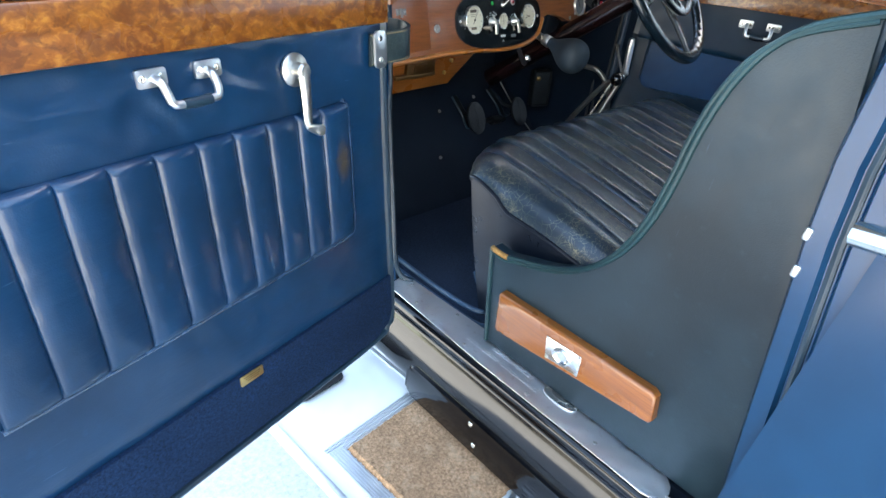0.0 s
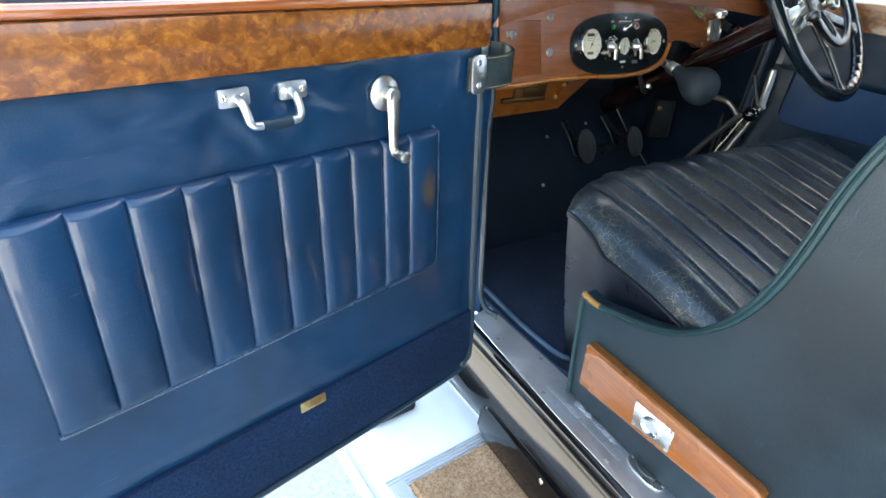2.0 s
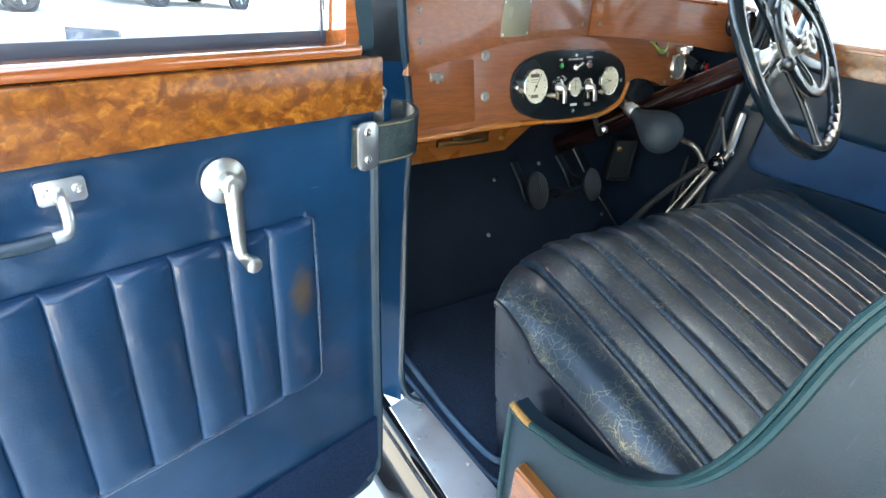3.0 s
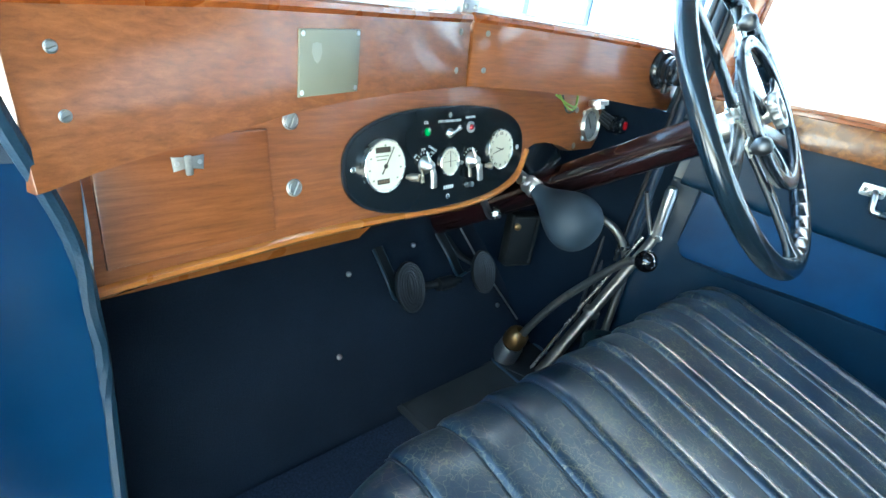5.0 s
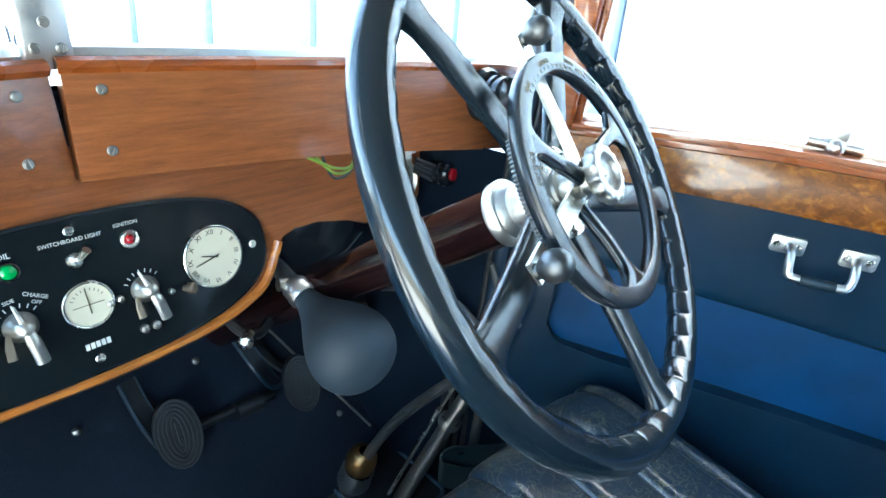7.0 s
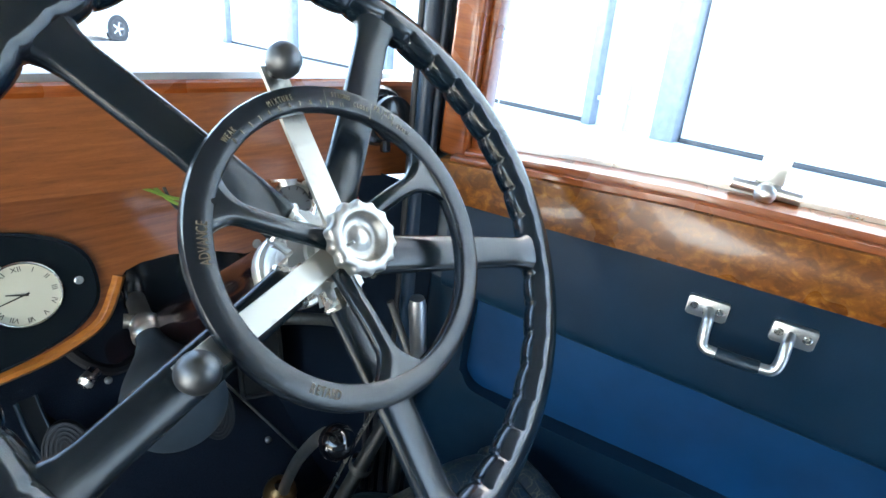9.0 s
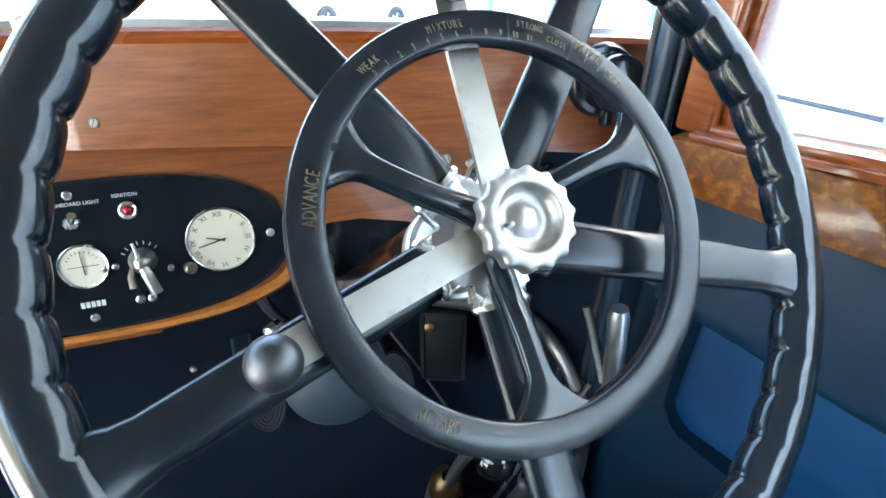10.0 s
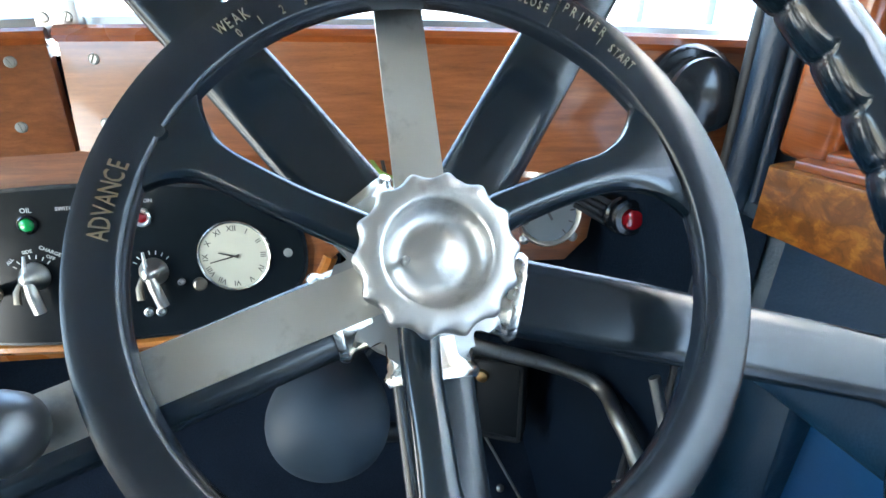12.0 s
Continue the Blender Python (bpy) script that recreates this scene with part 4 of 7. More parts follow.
def build_strap_eye():
    th = thing("strap_bracket", F_DOOR @ Matrix.Translation((0.11, 0.1, 0.0)), "small steel bracket above the door strap", "bracket")
    bm = B()
    prism(bm, round_rect(0.1, 0.088, 0.12, 0.13, 0.005), -0.012, -0.004, 0.002)
    part("plate", bm, M_STEEL, th, frame_of=F_DOOR)
    part("eye", sweep(B(), smooth_path([(0.11, 0.13, -0.006), (0.108, 0.138, 0.0), (0.112, 0.142, 0.002), (0.118, 0.136, 0.0), (0.116, 0.126, -0.004)], 5), 0.003, 8), M_STEEL, th, frame_of=F_DOOR)


build_strap_eye()


def build_front_post():
    th = thing("front_pillar", (-0.03, 0.06, 0.6), "blue painted front door pillar with hinge plate", "car pillar")
    outer = lambda z: Vector((-0.045 - 0.12 * (z - 0.6), 0.075 + 0.06 * (z - 0.6), z))
    knots = [(0.6, -0.0044, 0.0255), (1.0, 0.0036, 0.1155), (1.1, -0.0005, 0.12), (1.184, -0.0112, 0.12), (1.289, -0.0467, 0.1), (1.366, -0.066, 0.09), (1.75, -0.13, 0.07)]
    def inner(z):
        for (z0, x0, y0), (z1, x1, y1) in zip(knots, knots[1:]):
            if z <= z1:
                break
        k = (z - z0) / (z1 - z0)
        return Vector((x0 + (x1 - x0) * k, y0 + (y1 - y0) * k, z))
    zs = list(np.linspace(0.6, 1.25, 10))
    bm = B()
    sheet(bm, lambda z, k: outer(z).lerp(inner(z), k), zs, [0, 0.5, 1])
    sheet(bm, lambda z, k: inner(z) + Vector((0.0, 0.03 * k, 0)), zs, [0, 1])
    part("jamb", bm, M_BODY, th)
    pts = smooth_path([(0.03, 0.0, 0.6), (0.008, 0.02, 0.612), (-0.003, 0.035, 0.65)] + [tuple(inner(z)) for z in (0.72, 0.85, 1.0, 1.1, 1.184, 1.289, 1.366, 1.5, 1.7)], 5)
    part("edge_piping", sweep(B(), pts, 0.0065, 8), M_LEATHER_DK, th, "worn blue leather edge roll")
    bm = B()
    zs2 = list(np.linspace(1.25, 1.75, 8))
    sheet(bm, lambda z, k: outer(z).lerp(inner(z), k), zs2, [0, 0.5, 1])
    part("upper_jamb", bm, M_BLACK, th, "black upper door jamb")
    bm = B()
    box(bm, (-0.011, -0.03, -0.003), (0.011, 0.03, 0.003), 0.002, m=axis_pose((-0.105, 0.075, 1.205), (0.2, -1, 0.1)))
    part("hinge_plate", bm, M_STEEL, th)


build_front_post()


# ---- dash ----
def build_dash():
    fd = F_DASH
    Y = lambda z: (z - 1.138) / 0.9615
    X = lambda x: x - 0.512
    th = thing("lower_dashboard", (0.45, 0.25, 1.06), "varnished mahogany dashboard with honey coloured lower edge", "dashboard")
    low = [(0.0, 1.069), (0.08, 1.0743), (0.16, 1.0765), (0.265, 1.08), (0.4, 1.0775), (0.5, 1.073), (0.56, 1.074), (0.615, 1.0785), (0.65, 1.087), (0.68, 1.101), (0.7, 1.1305), (0.706, 1.142)]
    lowp = smooth_path([(X(a), Y(b), 0) for a, b in low], 4)
    rest = [(0.713, 1.148), (0.73, 1.1505), (0.764, 1.1505), (0.815, 1.142), (0.845, 1.128), (0.935, 1.125), (0.958, 1.145), (0.966, 1.185), (0.97, 1.23), (0.5, 1.275), (0.2, 1.262), (0.0, 1.24)]
    out = [(p.x, p.y) for p in lowp] + [(X(a), Y(b)) for a, b in rest]
    part("board", prism(B(), out, -0.018, 0.0, 0.002), M_MAHOG, th, frame_of=fd)
    part("edge_moulding", sweep(B(), [p + Vector((0, 0.001, -0.006)) for p in lowp], 0.0075, 10, 1.5, (0, 0, 1)), M_LIP, th, "honey coloured edge moulding", fd)
    # glove box door
    gl = [(X(0.03), Y(1.092)), (X(0.208), Y(1.096)), (X(0.206), Y(1.207)), (X(0.11), Y(1.207)), (X(0.03), Y(1.2))]
    gd = part("glove_door", prism(B(), gl, 0.0, 0.0045, 0.0015), M_MAHOG, th, "mahogany glove box door", fd)
    bm = B()
    prism(bm, [(X(0.101), Y(1.1735)), (X(0.116), Y(1.1765)), (X(0.131), Y(1.1735)), (X(0.133), Y(1.188)), (X(0.116), Y(1.186)), (X(0.1), Y(1.188))], 0.0045, 0.0056, 0.0004)
    box(bm, (X(0.112), Y(1.169), 0.0045), (X(0.12), Y(1.1885), 0.0085), 0.002)
    lt = part("latch", bm, M_SCREW, gd, "small nickel latch", fd)
    for x in (0.105, 0.128):
        screw(lt, X(x), Y(1.181), 0.0056, 0.0026, fd, M_STEEL, x * 60)
    for x, z in ((0.238, 1.214), (0.2377, 1.14), (0.8634, 1.1362), (0.866, 1.201)):
        r = 0.0105 if x < 0.5 else 0.006
        screw(th, X(x), Y(z), 0.0, r, fd, M_SCREW, x * 31)
    # instrument panel
    ip = thing("instrument_panel", fd @ Matrix.Translation((X(0.496), Y(1.08), 0)), "oval black enamel switchboard with cream dials", "instrument panel")
    def oval(rx, ry):
        pts = []
        for a, b in ellipse(0, 0, rx, ry, 80, 2.6):
            pts.append((X(0.496) + a, Y(1.150) + b))
        return pts
    part("bezel", prism(B(), oval(0.1905, 0.0735), 0.0, 0.004, 0.002), M_BLACK, ip, frame_of=fd)
    part("plate", prism(B(), oval(0.1868, 0.07), 0.0, 0.0058, 0.0012), M_PANEL, ip, frame_of=fd)
    zf = 0.0058
    def dial(x, z, r, name, deep=0.0):
        p = fd @ Matrix.Translation((X(x), Y(z), zf + deep))
        d = part(name, lathe(B(), [(r + 0.0018, -deep), (r + 0.0018, 0), (r + 0.0018, 0.0034), (r + 0.001, 0.0042), (r - 0.0002, 0.0038), (r - 0.0006, 0.0026)], 48), M_NICKEL, ip, frame_of=p)
        part("dial_face", lathe(B(), [(r, 0.0026), (0, 0.0026)], 40), M_CREAM, d, frame_of=p)
        return d, p
    def hand(d, p, ang, length, tail, w, z=0.0034, name="pointer"):
        bm = B()
        prism(bm, [(-w, -tail), (w, -tail), (w * 0.5, length), (-w * 0.5, length)], z, z + 0.0006, m=Matrix.Rotation(radians(ang), 4, 'Z'))
        part(name, bm, M_INK, d, frame_of=p)
    # speedometer
    d, p = dial(0.3675, 1.1523, 0.0335, "speedometer", 0.006)
    hand(d, p, -32, 0.026, 0.012, 0.0008)
    part("hub", lathe(B(), [(0.003, 0.003), (0.003, 0.0045), (0, 0.005)], 12), M_INK, d, frame_of=p)
    for a, w, h in ((0.0215, 0.0125, 0.0036), (-0.02, 0.0105, 0.0032)):
        bm = B()
        box(bm, (-w - 0.004, a - h, 0.0027), (w - 0.004, a + h, 0.0033))
        c = part("counter_window", bm, M_COUNTER, d, "dark brown counter window", frame_of=p)
        if a < 0:
            bm = B()
            for k in range(5):
                box(bm, (-w - 0.002 + k * 0.0042, a - h * 0.45, 0.0033), (-w + 0.0002 + k * 0.0042, a + h * 0.45, 0.0035))
            part("figures", bm, M_EMBOSS, c, frame_of=p)
    for k in range(2):
        bm = B()
        box(bm, (-0.017 + 0.002 * k, 0.0125 - 0.0045 * k, 0.0027), (0.006 - 0.004 * k, 0.0142 - 0.0045 * k, 0.0029))
        part("marking", bm, M_GREYPL, d, frame_of=p)
    for k in range(9):
        bm = B()
        a = radians(220 - k * 32.5)
        box(bm, (-0.0016, -0.0012, 0.0027), (0.0016, 0.0012, 0.003), m=Matrix.Translation((0.027 * math.cos(a), 0.027 * math.sin(a), 0)))
        part("marking", bm, M_GREYPL, d, frame_of=p)
    # clock
    d, p = dial(0.6214, 1.1512, 0.0308, "clock")
    for k, t in enumerate(("XII", "I", "II", "III", "IV", "V", "VI", "VII", "VIII", "IX", "X", "XI")):
        a = radians(90 - 30 * k)
        bm = lettering(t, 0.0072, 0.00015)
        bm.transform(Matrix.Translation((0.0255 * math.cos(a), 0.0255 * math.sin(a), 0.0029)) @ Matrix.Rotation(a - math.pi / 2, 4, 'Z'))
        part("numeral", bm, M_INK, d, frame_of=p)
    hand(d, p, 74, 0.014, 0.004, 0.001)
    hand(d, p, 103, 0.022, 0.005, 0.0008, 0.0042)
    # ammeter
    d, p = dial(0.4995, 1.1443, 0.0195, "ammeter")
    hand(d, p, 2, 0.015, 0.008, 0.0005)
    bm = B()
    for k in range(9):
        a = radians(150 - 15 * k)
        box(bm, (0.013, -0.0003, 0.0027), (0.0155, 0.0003, 0.003), m=Matrix.Rotation(a, 4, 'Z'))
    part("scale", bm, M_INK, d, frame_of=p)
    bm = B()
    box(bm, (-0.013, -0.0003, 0.0027), (0.013, 0.0003, 0.003))
    part("cross_line", bm, M_INK, d, frame_of=p)
    # lamps and light switch
    for x, z, mt, nm in ((0.4512, 1.1887, M_GREENLENS, "oil_lamp"), (0.5462, 1.1896, M_REDLENS, "ignition_lamp")):
        q = fd @ Matrix.Translation((X(x), Y(z), zf))
        lr = 0.0062 if mt is M_GREENLENS else 0.0046
        lp = part(nm, lathe(B(), [(0.0085, 0), (0.0082, 0.0028), (0.0068, 0.0038), (lr, 0.0026)], 24), M_BLACK if mt is M_GREENLENS else M_NICKEL, ip, frame_of=q)
        part("lens", lathe(B(), [(lr, 0.002), (lr * 0.88, 0.0042), (lr * 0.5, 0.0056), (0, 0.006)], 20), mt, lp, frame_of=q)
    q = fd @ Matrix.Translation((X(0.4995), Y(1.184), zf))
    sw = part("light_switch", lathe(B(), [(0.0075, 0), (0.0075, 0.003), (0.005, 0.006), (0.0035, 0.008), (0, 0.008)], 20), M_NICKEL, ip, frame_of=q)
    part("toggle", sweep(B(), [(0, 0, 0.006), (0.003, 0.006, 0.014), (0.005, 0.01, 0.018)], 0.003, 10, radii=[0.0022, 0.003, 0.0038]), M_NICKEL, sw, frame_of=q)
    # rotary switches
    for x, z, rot in ((0.4485, 1.144, 8), (0.549, 1.1415, 14)):
        q = fd @ Matrix.Translation((X(x), Y(z), zf)) @ Matrix.Rotation(radians(rot), 4, 'Z')
        sw = part("rotary_switch", lathe(B(), [(0.0128, 0), (0.0128, 0.002), (0.0105, 0.005), (0.0085, 0.01), (0.0065, 0.015), (0.003, 0.018), (0, 0.0185)], 24), M_DULLNI, ip, frame_of=q)
        part("lever", sweep(B(), smooth_path([(0, 0.02, 0.007), (0, 0.008, 0.012), (0, 0, 0.014), (0.001, -0.014, 0.015), (0.001, -0.031, 0.013)], 5), 0.004, 10, 0.8, radii=[0.0012 + 0.0016 * i / 8 if i < 9 else 0.0028 + 0.0026 * min(1, (i - 8) / 6) for i in range(21)]), M_DULLNI, sw, frame_of=q)
        part("key", sweep(B(), [(-0.011, -0.002, 0.004), (-0.0145, -0.01, 0.009), (-0.0165, -0.02, 0.01)], 0.0035, 8, 0.6, radii=[0.002, 0.0034, 0.0036]), M_KNOBBR, sw, frame_of=q)
        bm = B()
        for k in range(7):
            a = radians(150 - 18 * k)
            box(bm, (0.016, -0.0004, 0), (0.0195, 0.0004, 0.0004), m=Matrix.Rotation(a - radians(rot), 4, 'Z'))
        part("scale_marks", bm, M_WHITEINK, sw, frame_of=q)
    def words(t, x, z, size, rot=0):
        part("lettering", lettering(t, size, 0.00015), M_WHITEINK, ip, frame_of=fd @ Matrix.Translation((X(x), Y(z), zf + 0.0002)) @ Matrix.Rotation(radians(rot), 4, 'Z'))
    words("OIL", 0.4512, 1.2005, 0.0062)
    words("SWITCHBOARD LIGHT", 0.5, 1.2005, 0.0048)
    words("IGNITION", 0.546, 1.2035, 0.0048)
    words("CHARGE", 0.4645, 1.165, 0.0048, -28)
    words("SIDE", 0.4455, 1.1655, 0.0044, 8)
    words("ALL", 0.43, 1.158, 0.0044, 45)
    words("OFF", 0.464, 1.1595, 0.0044, -28)
    bm = B()
    for k in range(5):
        box(bm, (-0.0105 + 0.0044 * k, -0.0028, 0), (-0.0072 + 0.0044 * k, 0.0028, 0.0004))
    part("maker_mark", bm, M_WHITEINK, ip, "maker's mark, plain bars", fd @ Matrix.Translation((X(0.4992), Y(1.1074), zf)))
    for x, z in ((0.3207, 1.1514), (0.669, 1.1506), (0.4977, 1.094), (0.5005, 1.2085)):
        screw(ip, X(x), Y(z), zf, 0.0042, fd, M_NICKEL, x * 50)
    for x, z, r in ((0.54, 1.1055, 0.0042), (0.5506, 1.1051, 0.0042), (0.5165, 1.139, 0.003), (0.572, 1.131, 0.003), (0.5255, 1.14, 0.003)):
        part("terminal", lathe(B(), [(r, 0), (r, 0.004), (r * 0.5, 0.005), (r * 0.45, 0.003), (0, 0.003)], 16), M_STEEL, ip, frame_of=fd @ Matrix.Translation((X(x), Y(z), zf)))
    for x, z, ln in ((0.413, 1.132, 0.02), (0.5856, 1.1293, 0.0125)):
        q = fd @ Matrix.Translation((X(x), Y(z), zf))
        part("setting_knob", lathe(B(), [(0.0035, 0), (0.0035, 0.004), (0.0056, 0.005), (0.006, ln - 0.0015), (0.0045, ln), (0, ln)], 18), M_KNOBBR, ip, frame_of=q @ Matrix.Rotation(radians(28), 4, 'Y'))


build_dash()


def build_upper_dash():
    """The two facing boards below the windscreen, meeting at the middle."""
    fl = basis((0.512, 0.2565, 1.25), (0.9617, 0.274, 0), (-0.0485, 0.1702, 0.984), (0.2697, -0.9465, 0.177))
    frr = basis((0.512, 0.2565, 1.25), (0.9968, -0.08, 0), (0.0142, 0.1764, 0.984), (-0.0787, -0.9809, 0.177))
    a = thing("left_scuttle_board", (0.25, 0.21, 1.22), "varnished mahogany facing board under the windscreen", "dashboard")
    low = [(-0.566, -0.0195), (-0.516, -0.011), (-0.442, -0.0037), (-0.39, 0.001), (-0.33, 0.0072), (-0.25, 0.0095), (-0.14, 0.0093), (-0.04, 0.006), (-0.001, 0.0045)]
    lowp = [(p.x, p.y) for p in smooth_path([(x, y, 0) for x, y in low], 4)]
    part("board", prism(B(), lowp + [(-0.001, 0.091), (-0.12, 0.0935), (-0.26, 0.0975), (-0.4, 0.0995), (-0.57, 0.0985)], -0.016, 0.0, 0.002), M_MAHOG, a, frame_of=fl)
    for x, y in ((-0.541, 0.0708), (-0.54, 0.0282), (-0.028, 0.077), (-0.0337, 0.028)):
        screw(a, x, y, 0.0, 0.0044, fl, M_SCREW, x * 40)
    b = thing("right_scuttle_board", (0.8, 0.24, 1.2), "varnished mahogany facing board under the windscreen", "dashboard")
    low = [(0.001, 0.0045), (0.1, 0.003), (0.2, -0.0005), (0.28, -0.004), (0.37, -0.0115), (0.46, -0.02), (0.565, -0.029)]
    lowp = [(p.x, p.y) for p in smooth_path([(x, y, 0) for x, y in low], 4)]
    part("board", prism(B(), lowp + [(0.565, 0.079), (0.53, 0.083), (0.38, 0.0885), (0.25, 0.092), (0.12, 0.0935), (0.001, 0.093)], -0.016, 0.0, 0.002), M_MAHOG, b, frame_of=frr)
    for x, y in ((0.028, 0.077), (0.028, 0.0275), (0.535, 0.0145), (0.525, 0.053)):
        screw(b, x, y, 0.0, 0.0044, frr, M_SCREW, x * 40)
    # plaque
    pl = thing("plaque", fl @ Matrix.Translation((-0.275, 0.01, 0)), "grey engraved metal plaque screwed to the board", "plaque")
    part("plate", prism(B(), [(-0.333, 0.0205), (-0.2465, 0.019), (-0.2415, 0.0805), (-0.3288, 0.0812)], 0.0, 0.0022, 0.0007), M_GREYPL, pl, frame_of=fl)
    part("shield", prism(B(), [(-0.313, 0.068), (-0.307, 0.0695), (-0.301, 0.068), (-0.3, 0.06), (-0.303, 0.053), (-0.307, 0.05), (-0.311, 0.053), (-0.314, 0.06)], 0.0022, 0.0024), M_SHIELD, pl, "engraved shield shape", fl)
    for x, y in ((-0.329, 0.0245), (-0.2505, 0.0232), (-0.2455, 0.0768), (-0.325, 0.0773)):
        screw(pl, x, y, 0.0022, 0.0026, fl, M_SATIN, x * 90 + y)
    # capping rail under the glass
    bm = B()
    sweep(bm, [tuple(fl @ Vector((-0.57, 0.1005, -0.004))), tuple(fl @ Vector((-0.4, 0.102, -0.004))), tuple(fl @ Vector((-0.26, 0.0995, -0.004))), tuple(fl @ Vector((-0.12, 0.096, -0.004))), tuple(fl @ Vector((0, 0.094, -0.004)))], 0.007, 8)
    part("top_bead", bm, M_CAP, a)
    bm = B()
    sweep(bm, [tuple(frr @ Vector((x, y, -0.004))) for x, y in ((0, 0.0955), (0.12, 0.0955), (0.25, 0.094), (0.38, 0.0905), (0.53, 0.085), (0.565, 0.081))], 0.007, 8)
    part("top_bead", bm, M_CAP, b)
    return fl, frr


F_UL, F_UR = build_upper_dash()


def build_windscreen():
    th = thing("windscreen", (0.512, 0.29, 1.335), "two-pane windscreen in a nickelled frame with centre hinge", "windscreen")
    for nm, f, x0, x1 in (("left", F_UL, -0.56, -0.004), ("right", F_UR, 0.004, 0.58)):
        zt = lambda x: 0.102 if nm == "left" else 0.102 - 0.014 * (x / 0.57) ** 2
        pts = [tuple(f @ Vector((x, zt(x) + 0.002, -0.03))) for x in np.linspace(x0, x1, 8)]
        part("bottom_rail", sweep(B(), pts, 0.0085, 8), M_SATIN, th)
        bm = B()
        sheet(bm, lambda x, t: tuple(f @ Vector((x, zt(x) + 0.002 + t, -0.03 + 0.06 * t))), list(np.linspace(x0, x1, 6)), [0, 0.5])
        sheet(bm, lambda x, t: tuple(f @ Vector((x, zt(x) + 0.002 + t, -0.034 + 0.06 * t))), list(np.linspace(x0, x1, 6)), [0, 0.5])
        g = part("pane", bm, M_GLASS, th)
        g.visible_shadow = False
        bm = B()
        box(bm, (x0, 0.58, -0.02), (x1, 0.62, 0.02), 0.006)
        part("top_rail", bm, M_NICKEL, th, frame_of=f)
    fr = basis((0.512, 0.288, 1.338), (1, 0, 0), (0, 0.12, 0.99), (0, -0.99, 0.12))
    bm = B()
    box(bm, (-0.016, 0.0, -0.006), (0.018, 0.075, 0.006), 0.002)
    hp = part("centre_hinge", bm, M_SATIN, th, "nickel centre hinge plate", fr)
    for x, y in ((-0.008, 0.016), (0.01, 0.016), (0.001, 0.035), (-0.008, 0.056), (0.01, 0.056)):
        screw(hp, x, y, 0.006, 0.0042, fr, M_STEEL, x * 90 + y * 20)
    bm = B()
    box(bm, (-0.014, 0.07, -0.02), (0.014, 0.5, 0.0), 0.004)
    part("centre_post", bm, M_NICKEL, th, frame_of=fr)


build_windscreen()


